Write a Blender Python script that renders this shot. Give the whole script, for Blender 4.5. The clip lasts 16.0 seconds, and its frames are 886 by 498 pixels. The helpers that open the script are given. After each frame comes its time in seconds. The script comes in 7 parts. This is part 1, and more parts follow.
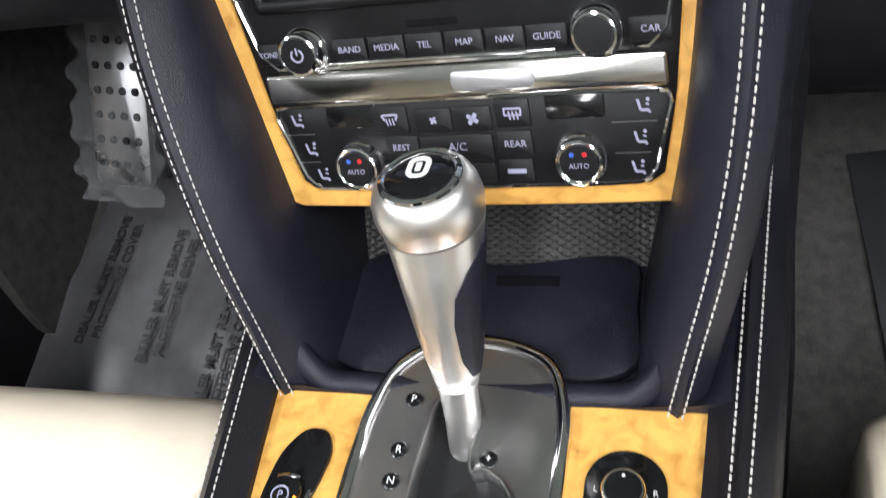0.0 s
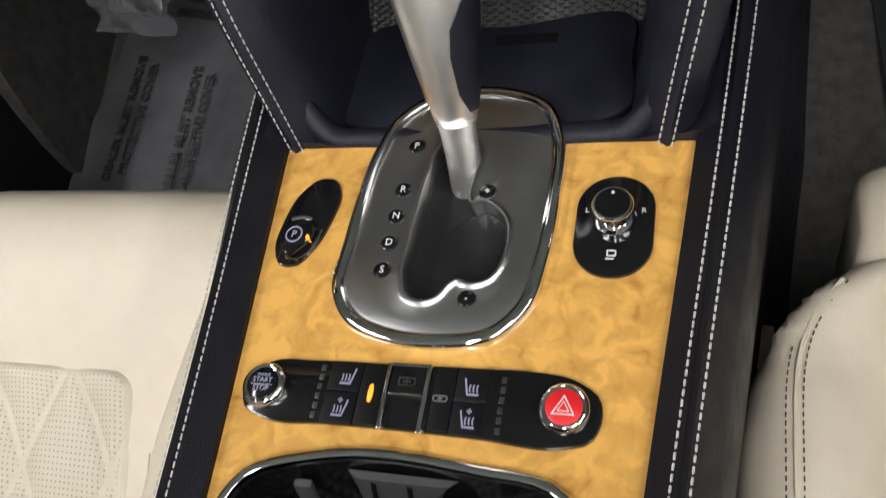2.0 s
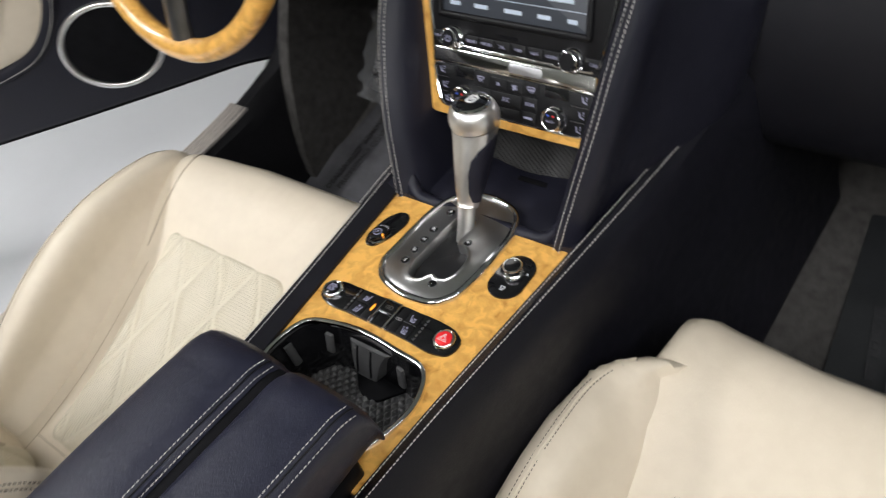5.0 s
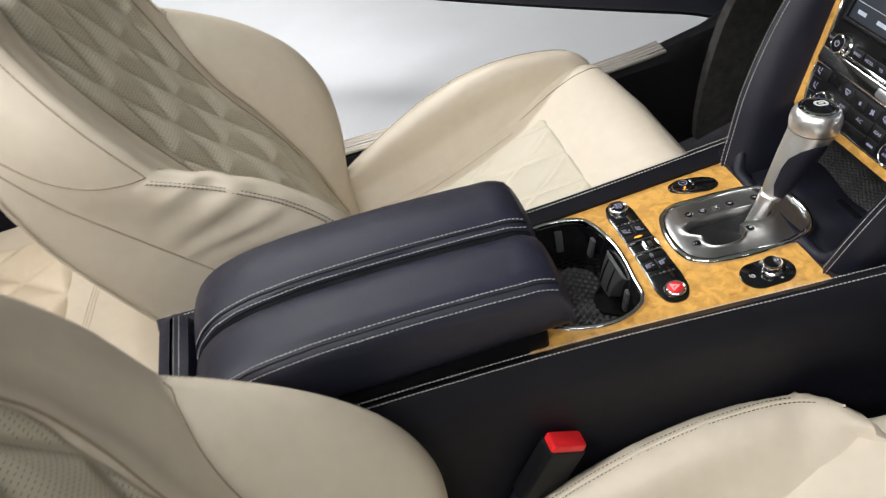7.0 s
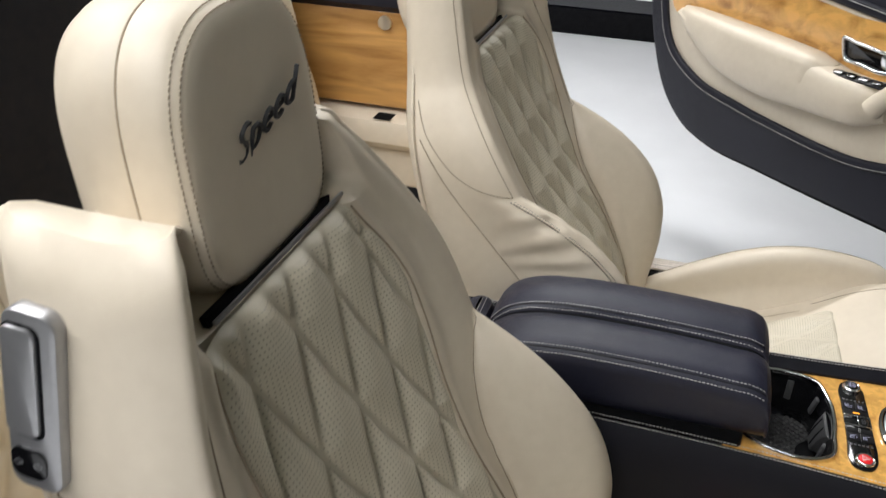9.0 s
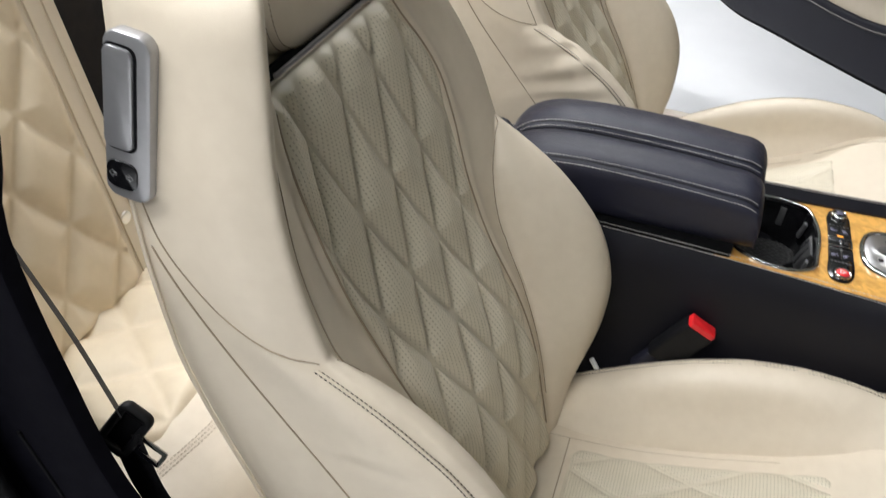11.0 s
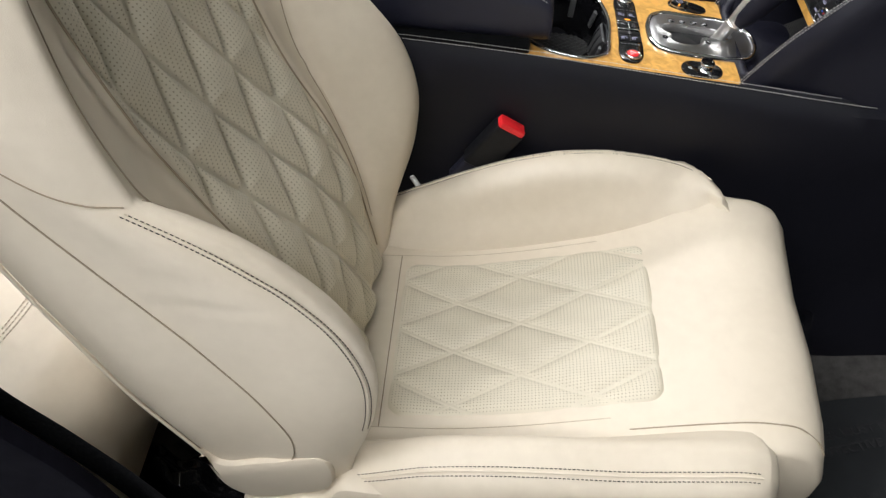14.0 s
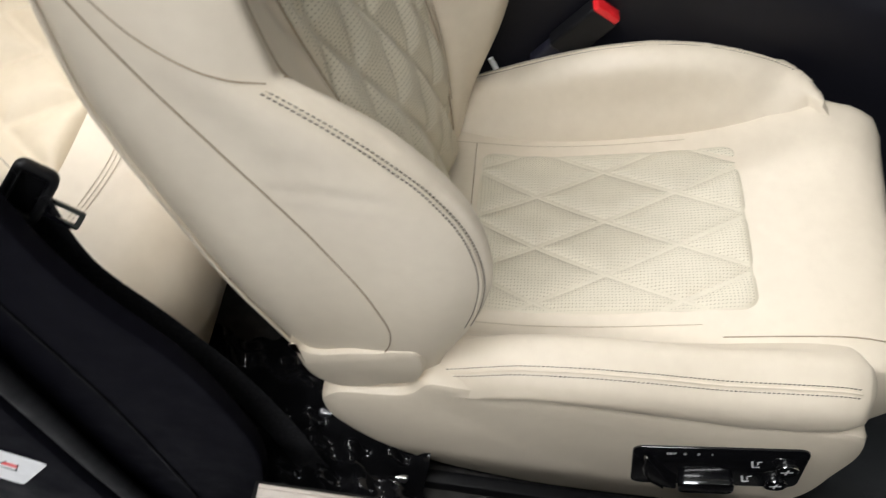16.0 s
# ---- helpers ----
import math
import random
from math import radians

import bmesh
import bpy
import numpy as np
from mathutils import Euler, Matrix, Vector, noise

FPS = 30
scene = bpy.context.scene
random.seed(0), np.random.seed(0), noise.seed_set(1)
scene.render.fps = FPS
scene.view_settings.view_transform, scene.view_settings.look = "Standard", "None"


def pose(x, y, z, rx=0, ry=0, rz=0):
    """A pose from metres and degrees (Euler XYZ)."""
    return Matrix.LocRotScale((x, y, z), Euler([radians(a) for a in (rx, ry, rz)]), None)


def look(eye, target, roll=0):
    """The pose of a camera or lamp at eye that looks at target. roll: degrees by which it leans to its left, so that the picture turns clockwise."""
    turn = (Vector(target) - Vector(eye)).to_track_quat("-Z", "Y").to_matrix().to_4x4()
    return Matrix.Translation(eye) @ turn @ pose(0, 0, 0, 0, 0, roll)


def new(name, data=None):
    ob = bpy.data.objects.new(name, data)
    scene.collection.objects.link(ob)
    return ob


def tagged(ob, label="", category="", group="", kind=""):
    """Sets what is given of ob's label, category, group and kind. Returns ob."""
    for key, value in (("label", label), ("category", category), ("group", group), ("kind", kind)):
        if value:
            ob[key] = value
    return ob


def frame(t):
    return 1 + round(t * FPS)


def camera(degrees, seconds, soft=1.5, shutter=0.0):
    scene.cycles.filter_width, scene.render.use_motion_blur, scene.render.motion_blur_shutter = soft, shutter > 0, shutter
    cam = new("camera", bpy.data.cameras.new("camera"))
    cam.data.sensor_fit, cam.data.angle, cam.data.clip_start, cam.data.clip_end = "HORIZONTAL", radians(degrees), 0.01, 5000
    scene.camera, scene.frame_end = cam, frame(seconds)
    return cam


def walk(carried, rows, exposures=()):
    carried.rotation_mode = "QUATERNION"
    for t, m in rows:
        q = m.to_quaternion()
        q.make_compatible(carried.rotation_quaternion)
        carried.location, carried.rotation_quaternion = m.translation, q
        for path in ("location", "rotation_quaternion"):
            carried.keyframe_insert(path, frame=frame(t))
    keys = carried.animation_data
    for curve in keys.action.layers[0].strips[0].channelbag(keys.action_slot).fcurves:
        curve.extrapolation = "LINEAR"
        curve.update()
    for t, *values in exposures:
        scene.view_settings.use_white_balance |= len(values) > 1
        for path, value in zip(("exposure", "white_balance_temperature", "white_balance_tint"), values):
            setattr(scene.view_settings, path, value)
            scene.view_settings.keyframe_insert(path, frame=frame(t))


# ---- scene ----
cam = camera(55.4, 16.0, soft=1.2, shutter=0.5)
PATH = [
    (0, (0.117, -0.057, 1.016), (-0.472, 1.127, -0.484), -20.3),
    (0.5, (0.13, -0.071, 1.019), (-0.479, 1.027, -0.537), -24.2),
    (1, (0.143, -0.092, 1.008), (-0.486, 0.939, -0.586), -26.8),
    (1.1, (0.141, -0.096, 1.005), (-0.486, 0.923, -0.597), -26.7),
    (1.5, (0.135, -0.116, 0.995), (-0.497, 0.873, -0.625), -26.9),
    (2, (0.137, -0.127, 0.987), (-0.506, 0.813, -0.657), -28.2),
    (2.5, (0.139, -0.148, 0.985), (-0.519, 0.729, -0.688), -30.6),
    (3, (0.153, -0.161, 0.993), (-0.524, 0.645, -0.707), -32.7),
    (3.2, (0.175, -0.166, 1.013), (-0.536, 0.634, -0.677), -32.8),
    (5.3, (0.535, -0.332, 1.264), (-0.687, 0.523, -0.068), -14.7),
    (5.5, (0.551, -0.329, 1.25), (-0.749, 0.443, -0.059), -11.9),
    (6, (0.598, -0.298, 1.257), (-0.84, 0.172, -0.051), -11.5),
    (6.5, (0.634, -0.301, 1.271), (-0.859, -0.008, -0.028), -12.1),
    (7, (0.678, -0.301, 1.273), (-0.855, -0.138, -0.001), -12.5),
    (7.5, (0.798, -0.312, 1.298), (-0.783, -0.224, 0.076), -10.2),
    (8, (0.926, -0.313, 1.333), (-0.742, -0.398, 0.232), -5.9),
    (8.5, (0.941, -0.323, 1.338), (-0.775, -0.641, 0.361), -0.4),
    (8.7, (0.958, -0.31, 1.352), (-0.752, -0.751, 0.412), 1.3),
    (10.8, (1.113, -0.276, 1.328), (-0.424, -0.739, 0.135), 5.0),
    (11, (1.116, -0.275, 1.32), (-0.409, -0.711, 0.102), 5.0),
    (11.5, (1.125, -0.269, 1.309), (-0.374, -0.626, 0.034), 5.5),
    (12, (1.13, -0.258, 1.303), (-0.339, -0.534, -0.025), 5.6),
    (12.5, (1.125, -0.256, 1.297), (-0.316, -0.452, -0.076), 6.1),
    (13, (1.125, -0.257, 1.292), (-0.294, -0.378, -0.112), 6.7),
    (13.5, (1.127, -0.257, 1.29), (-0.271, -0.298, -0.139), 7.1),
    (14, (1.128, -0.261, 1.282), (-0.256, -0.228, -0.162), 7.3),
    (14.5, (1.129, -0.281, 1.278), (-0.233, -0.194, -0.184), 7.7),
    (15, (1.115, -0.31, 1.266), (-0.211, -0.197, -0.227), 8.6),
    (15.5, (1.102, -0.356, 1.255), (-0.144, -0.223, -0.304), 11.3),
    (16, (1.096, -0.398, 1.239), (-0.073, -0.277, -0.379), 13.9),
]
EXPOSURES = [(0.0, 0.56, 6250, 10), (0.8, 0.56, 6250, 10), (1.2, -0.13, 6500, 10), (3.2, -0.27, 6480, 10), (6.0, -0.08, 6440, 10), (7.5, -0.10, 6440, 10), (8.6, -0.20, 6440, 10), (11.0, 0.03, 6400, 10), (13.0, 0.06, 6400, 10), (16.0, 0.06, 6400, 10)]
walk(cam, [(t, look(eye, target, roll)) for t, eye, target, roll in PATH], EXPOSURES)

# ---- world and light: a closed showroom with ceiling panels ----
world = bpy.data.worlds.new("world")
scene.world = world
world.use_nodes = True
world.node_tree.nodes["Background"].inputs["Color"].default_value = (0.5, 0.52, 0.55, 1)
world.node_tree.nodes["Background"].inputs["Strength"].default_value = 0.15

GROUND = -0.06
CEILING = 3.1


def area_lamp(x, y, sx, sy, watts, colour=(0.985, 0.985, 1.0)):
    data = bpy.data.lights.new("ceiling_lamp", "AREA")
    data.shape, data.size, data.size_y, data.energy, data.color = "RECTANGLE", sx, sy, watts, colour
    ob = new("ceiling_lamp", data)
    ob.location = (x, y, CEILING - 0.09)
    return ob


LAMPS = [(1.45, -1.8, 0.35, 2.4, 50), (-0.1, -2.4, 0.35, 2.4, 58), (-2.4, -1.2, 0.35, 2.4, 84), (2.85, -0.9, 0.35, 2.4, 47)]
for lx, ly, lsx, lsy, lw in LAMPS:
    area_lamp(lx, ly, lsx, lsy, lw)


# ---- material helpers ----
def nodes_of(name, rough=0.5, metal=0.0, base=(0.5, 0.5, 0.5), coat=0.0, spec=0.5):
    m = bpy.data.materials.new(name)
    m.use_nodes = True
    nt = m.node_tree
    p = nt.nodes["Principled BSDF"]
    p.inputs["Base Color"].default_value = (*base, 1)
    p.inputs["Roughness"].default_value = rough
    p.inputs["Metallic"].default_value = metal
    p.inputs["Coat Weight"].default_value = coat
    p.inputs["Coat Roughness"].default_value = 0.04
    p.inputs["Specular IOR Level"].default_value = spec
    return m, nt, p


def coords(nt, which="Object"):
    return nt.nodes.new("ShaderNodeTexCoord").outputs[which]


def noise_tex(nt, vec, scale, detail=4.0, rough=0.5, distortion=0.0):
    n = nt.nodes.new("ShaderNodeTexNoise")
    n.inputs["Scale"].default_value, n.inputs["Detail"].default_value = scale, detail
    n.inputs["Roughness"].default_value, n.inputs["Distortion"].default_value = rough, distortion
    nt.links.new(vec, n.inputs["Vector"])
    return n.outputs["Fac"]


def ramp(nt, fac, stops):
    r = nt.nodes.new("ShaderNodeValToRGB")
    while len(r.color_ramp.elements) < len(stops):
        r.color_ramp.elements.new(0.5)
    for e, (pos, col) in zip(r.color_ramp.elements, stops):
        e.position, e.color = pos, (*col, 1) if len(col) == 3 else col
    nt.links.new(fac, r.inputs["Fac"])
    return r.outputs["Color"]


def maths(nt, op, a, b=None):
    n = nt.nodes.new("ShaderNodeMath")
    n.operation = op
    for i, v in enumerate((a, b)):
        if v is None:
            continue
        if isinstance(v, (int, float)):
            n.inputs[i].default_value = v
        else:
            nt.links.new(v, n.inputs[i])
    return n.outputs[0]


def bump(nt, p, height, strength=0.3, distance=0.001):
    b = nt.nodes.new("ShaderNodeBump")
    b.inputs["Strength"].default_value, b.inputs["Distance"].default_value = strength, distance
    nt.links.new(height, b.inputs["Height"])
    nt.links.new(b.outputs["Normal"], p.inputs["Normal"])
    return b


def leather(name, base, dark, rough=0.45, grain=1400.0, strength=0.25, perforated=False, soil=None):
    """Grained leather; perforated: rows of small punched holes laid out in metres on the UV map."""
    m, nt, p = nodes_of(name, rough, 0.0, base)
    vec = coords(nt)
    big = noise_tex(nt, vec, 7.0, 3.0)
    mid = noise_tex(nt, vec, 60.0, 4.0)
    mixed = maths(nt, "ADD", maths(nt, "MULTIPLY", big, 0.6), maths(nt, "MULTIPLY", mid, 0.4))
    col = ramp(nt, mixed, [(0.32, dark), (0.62, base)])
    v = nt.nodes.new("ShaderNodeTexVoronoi")
    v.inputs["Scale"].default_value = grain
    nt.links.new(vec, v.inputs["Vector"])
    wrinkle = noise_tex(nt, vec, 220.0, 3.0)
    h = maths(nt, "ADD", v.outputs["Distance"], maths(nt, "MULTIPLY", wrinkle, 1.2))
    if perforated:
        uv = coords(nt, "UV")
        sc = nt.nodes.new("ShaderNodeVectorMath")
        sc.operation = "SCALE"
        sc.inputs["Scale"].default_value = 1 / 0.0042
        nt.links.new(uv, sc.inputs[0])
        fr = nt.nodes.new("ShaderNodeVectorMath")
        fr.operation = "FRACTION"
        nt.links.new(sc.outputs[0], fr.inputs[0])
        ds = nt.nodes.new("ShaderNodeVectorMath")
        ds.operation = "DISTANCE"
        nt.links.new(fr.outputs[0], ds.inputs[0])
        ds.inputs[1].default_value = (0.5, 0.5, 0.0)
        hole = maths(nt, "LESS_THAN", ds.outputs["Value"], 0.18)
        # no holes in the stitched channels: the third UV-like mask is kept in the vertex attribute
        at = nt.nodes.new("ShaderNodeAttribute")
        at.attribute_name = "punch"
        hole = maths(nt, "MULTIPLY", hole, at.outputs["Fac"])
        mix = nt.nodes.new("ShaderNodeMixRGB")
        nt.links.new(hole, mix.inputs["Fac"])
        nt.links.new(col, mix.inputs["Color1"])
        mix.inputs["Color2"].default_value = (base[0] * 0.52, base[1] * 0.50, base[2] * 0.45, 1)
        col = mix.outputs["Color"]
        h = maths(nt, "SUBTRACT", h, maths(nt, "MULTIPLY", hole, 2.0))
    nt.links.new(col, p.inputs["Base Color"])
    r = ramp(nt, mid, [(0.3, (rough - 0.06,) * 3), (0.7, (rough + 0.08,) * 3)])
    nt.links.new(r, p.inputs["Roughness"])
    fine = bump(nt, p, h, strength, 0.0006)
    wave = nt.nodes.new("ShaderNodeBump")
    wave.inputs["Strength"].default_value, wave.inputs["Distance"].default_value = 0.22, 0.004
    nt.links.new(noise_tex(nt, vec, 16.0, 2.0, 0.45, 0.6), wave.inputs["Height"])
    nt.links.new(wave.outputs["Normal"], fine.inputs["Normal"])
    return m


def burl(name, light, mid, dark, scale=1.0, straight=False):
    """Lacquered burr veneer: clouded swirls, darker eyes and fine grain under a clear coat."""
    m, nt, p = nodes_of(name, 0.3, 0.0, mid, coat=0.75)
    vec = coords(nt)
    mp = nt.nodes.new("ShaderNodeMapping")
    mp.inputs["Scale"].default_value = (1.0, 0.12, 1.0) if straight else (1.0, 1.0, 1.0)
    nt.links.new(vec, mp.inputs["Vector"])
    warp = nt.nodes.new("ShaderNodeTexNoise")
    warp.inputs["Scale"].default_value, warp.inputs["Detail"].default_value = 22.0 * scale, 3.0
    nt.links.new(mp.outputs[0], warp.inputs["Vector"])
    va = nt.nodes.new("ShaderNodeVectorMath")
    va.operation = "MULTIPLY_ADD"
    nt.links.new(warp.outputs["Color"], va.inputs[0])
    va.inputs[1].default_value = (0.03, 0.03, 0.03)
    nt.links.new(mp.outputs[0], va.inputs[2])
    cloud = noise_tex(nt, va.outputs[0], 26.0 * scale, 2.5, 0.45, 1.5)
    broad = noise_tex(nt, va.outputs[0], 9.0 * scale, 2.0, 0.5, 1.0)
    eye = nt.nodes.new("ShaderNodeTexVoronoi")
    eye.feature = "SMOOTH_F1"
    eye.inputs["Scale"].default_value = 52.0 * scale
    nt.links.new(va.outputs[0], eye.inputs["Vector"])
    grain = noise_tex(nt, va.outputs[0], 380.0 * scale, 4.0, 0.6, 0.6)
    mixv = maths(nt, "ADD", maths(nt, "MULTIPLY", cloud, 0.60), maths(nt, "MULTIPLY", grain, 0.12))
    mixv = maths(nt, "ADD", mixv, maths(nt, "MULTIPLY", broad, 0.20))
    mixv = maths(nt, "ADD", mixv, maths(nt, "MULTIPLY", maths(nt, "MINIMUM", eye.outputs["Distance"], 0.6), 0.24))
    col = ramp(nt, mixv, [(0.39, dark), (0.47, mid), (0.55, light), (0.64, tuple(min(1.0, c * 1.20) for c in light))])
    nt.links.new(col, p.inputs["Base Color"])
    bump(nt, p, grain, 0.03, 0.0003)
    return m


def plain(name, base, rough=0.4, metal=0.0, coat=0.0, vary=0.12, scale=90.0, bumpy=0.0, spec=0.5):
    """Paint, plastic or metal with slight wear: colour and gloss vary softly."""
    m, nt, p = nodes_of(name, rough, metal, base, coat, spec)
    vec = coords(nt)
    n = noise_tex(nt, vec, scale, 5.0, 0.6)
    lo = tuple(c * (1 - vary) for c in base)
    hi = tuple(min(1.0, c * (1 + vary)) for c in base)
    nt.links.new(ramp(nt, n, [(0.3, lo), (0.7, hi)]), p.inputs["Base Color"])
    nt.links.new(ramp(nt, noise_tex(nt, vec, scale * 0.35, 4.0), [(0.3, (max(0.02, rough * 0.85),) * 3), (0.75, (min(1.0, rough * 1.2 + 0.01),) * 3)]), p.inputs["Roughness"])
    if bumpy:
        bump(nt, p, noise_tex(nt, vec, scale * 12, 3.0), bumpy, 0.0005)
    return m


def carpet(name, base):
    m, nt, p = nodes_of(name, 0.95, 0.0, base, spec=0.15)
    vec = coords(nt)
    n = noise_tex(nt, vec, 900.0, 3.0, 0.7)
    big = noise_tex(nt, vec, 60.0, 4.0)
    col = ramp(nt, maths(nt, "ADD", maths(nt, "MULTIPLY", n, 0.6), maths(nt, "MULTIPLY", big, 0.4)), [(0.34, tuple(c * 0.55 for c in base)), (0.64, tuple(c * 1.45 for c in base))])
    nt.links.new(col, p.inputs["Base Color"])
    bump(nt, p, n, 0.8, 0.003)
    return m


def film_sheet(name, dust=0.085, rough=0.12, base=(0.75, 0.77, 0.8)):
    """Thin clear plastic film with a dusty haze."""
    m, nt, p = nodes_of(name, rough, 0.0, base)
    p.inputs["Transmission Weight"].default_value = 0.0
    p.inputs["Alpha"].default_value = dust
    bump(nt, p, noise_tex(nt, coords(nt), 30.0, 4.0), 0.4, 0.01)
    return m


def glossy_film(name):
    """Clear film that lets most light through and mirrors a part of it."""
    m = bpy.data.materials.new(name)
    m.use_nodes = True
    nt = m.node_tree
    nt.nodes.clear()
    out, mix = nt.nodes.new("ShaderNodeOutputMaterial"), nt.nodes.new("ShaderNodeMixShader")
    clear, shine = nt.nodes.new("ShaderNodeBsdfTransparent"), nt.nodes.new("ShaderNodeBsdfGlossy")
    shine.inputs["Roughness"].default_value = 0.16
    mix.inputs[0].default_value = 0.24
    nt.links.new(clear.outputs[0], mix.inputs[1])
    nt.links.new(shine.outputs[0], mix.inputs[2])
    nt.links.new(mix.outputs[0], out.inputs[0])
    return m


def glow(name, colour, strength):
    m, nt, p = nodes_of(name, 0.4, 0.0, colour)
    p.inputs["Emission Color"].default_value = (*colour, 1)
    p.inputs["Emission Strength"].default_value = strength
    return m


CREAM = leather("cream_leather", (0.71, 0.628, 0.502), (0.655, 0.573, 0.452), 0.40)
QUILT = leather("perforated_cream_leather", (0.655, 0.597, 0.470), (0.595, 0.54, 0.42), 0.42, perforated=True)
REARQ = leather("pale_quilted_leather", (0.74, 0.64, 0.48), (0.67, 0.57, 0.42), 0.45)
NAVY = leather("navy_leather", (0.0132, 0.0134, 0.0225), (0.0098, 0.0099, 0.0165), 0.42, strength=0.3)
# the navy leather again, with the console sides' shade put into its colour
NAVY_SHADED = leather("navy_leather_shaded", (0.0080, 0.0080, 0.0125), (0.0058, 0.0058, 0.0090), 0.46, strength=0.3)
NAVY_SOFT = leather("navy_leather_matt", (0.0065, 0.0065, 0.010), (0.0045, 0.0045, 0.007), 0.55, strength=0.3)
ARM_NAVY = leather("navy_grained_leather", (0.0185, 0.0197, 0.0360), (0.0138, 0.0148, 0.0275), 0.40, grain=1000.0, strength=0.35)
for soft in (NAVY, NAVY_SHADED, NAVY_SOFT, ARM_NAVY):
    soft.node_tree.nodes["Principled BSDF"].inputs["Specular IOR Level"].default_value = 0.40 if soft is ARM_NAVY else 0.25 if soft is NAVY_SHADED else 0.32
WOOD = burl("burr_veneer", (0.68, 0.372, 0.090), (0.615, 0.318, 0.070), (0.485, 0.228, 0.045), 1.7)
WOOD_STRAIGHT = burl("figured_veneer", (0.66, 0.36, 0.10), (0.52, 0.26, 0.06), (0.34, 0.15, 0.03), 0.6, straight=True)
WOOD_DARK = burl("figured_veneer_brown", (0.50, 0.270, 0.085), (0.41, 0.205, 0.058), (0.28, 0.130, 0.034), 0.8, straight=True)
CHROME = plain("chrome", (0.82, 0.82, 0.83), 0.05, 1.0, vary=0.03)
SATIN = plain("satin_aluminium", (0.93, 0.92, 0.90), 0.34, 1.0, vary=0.06, scale=40)
GREY_METAL = plain("grey_brushed_metal", (0.22, 0.22, 0.225), 0.3, 1.0, vary=0.1, scale=60)
GATE_METAL = plain("dark_satin_metal", (0.50, 0.497, 0.494), 0.32, 1.0, vary=0.06, scale=50)
TREAD = plain("tread_metal", (0.66, 0.61, 0.56), 0.38, 0.85, vary=0.06, scale=40)
BRIGHT = plain("polished_bar", (0.60, 0.585, 0.56), 0.14, 1.0, vary=0.04)
SILVER = plain("silver_painted_plastic", (0.42, 0.42, 0.43), 0.35, 0.75, vary=0.05)
GLOSS_BLACK = plain("gloss_black_plastic", (0.006, 0.006, 0.007), 0.12, 0.0, coat=0.4, vary=0.3)
SOFT_BLACK = plain("soft_black_plastic", (0.007, 0.007, 0.008), 0.42, vary=0.25, bumpy=0.05, spec=0.22)
DEEP_BLACK = plain("matt_black", (0.004, 0.004, 0.005), 0.8, vary=0.3, spec=0.12)
MAT_RUBBER = plain("cup_mat_rubber", (0.050, 0.050, 0.051), 0.36, vary=0.2)
TAB = plain("soft_grey_flap", (0.065, 0.065, 0.066), 0.36, vary=0.1)
PILLAR = plain("pillar_trim", (0.0042, 0.0041, 0.0066), 0.7, vary=0.2, bumpy=0.1, spec=0.03)
RUBBER = plain("black_rubber", (0.007, 0.007, 0.008), 0.75, vary=0.3, spec=0.25)
WEB = plain("black_webbing", (0.010, 0.010, 0.012), 0.75, vary=0.3, scale=600, bumpy=0.3)
CARPET = carpet("dark_carpet", (0.066, 0.063, 0.060))
RED = plain("red_plastic", (0.75, 0.02, 0.025), 0.35, vary=0.08)
THREAD = plain("pale_thread", (0.55, 0.53, 0.50), 0.7, vary=0.1, scale=800)
DARK_THREAD = plain("dark_thread", (0.075, 0.061, 0.046), 0.7, vary=0.2, scale=800)
# brown thread; along the seams its tone also holds the fold's shade
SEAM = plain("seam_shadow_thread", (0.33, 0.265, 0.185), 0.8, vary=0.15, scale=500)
CREAM_THREAD = plain("cream_thread", (0.50, 0.42, 0.31), 0.7, vary=0.1, scale=800)
INK = glow("lit_legend", (0.30, 0.30, 0.42), 0.08)
PRINT = plain("white_print", (0.75, 0.75, 0.75), 0.5, vary=0.05)
DARK_PRINT = plain("dark_print", (0.02, 0.02, 0.022), 0.6, vary=0.1)
AMBER = glow("amber_light", (1.0, 0.36, 0.03), 1.1)
BLUE_SPOT = plain("blue_print", (0.03, 0.10, 0.55), 0.5)
MAT_FILM = plain("printed_floor_film", (0.078, 0.078, 0.084), 0.24, vary=0.35, scale=9, bumpy=0.25)
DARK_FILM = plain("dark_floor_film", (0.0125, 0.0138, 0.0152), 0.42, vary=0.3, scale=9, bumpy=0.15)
CLEAR_FILM = film_sheet("clear_film")
CURLED_FILM = glossy_film("curled_clear_film")
BLACK_FILM = plain("black_plastic_film", (0.008, 0.008, 0.009), 0.09, vary=0.3)
FLOOR_WHITE = plain("white_showroom_floor", (0.86, 0.87, 0.89), 0.35, vary=0.04, scale=2.0, bumpy=0.02)
# unseen walls and ceiling: the green tint is added to colour bounced light
WALL_PAINT = plain("wall_paint", (0.21, 0.225, 0.20), 0.8, vary=0.05, scale=3.0)
CEIL_PAINT = plain("ceiling_paint", (0.29, 0.31, 0.27), 0.9, vary=0.04, scale=3.0)
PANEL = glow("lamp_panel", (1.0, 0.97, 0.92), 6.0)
CAR_PAINT = plain("dark_car_paint", (0.004, 0.005, 0.010), 0.15, coat=1.0, vary=0.2)


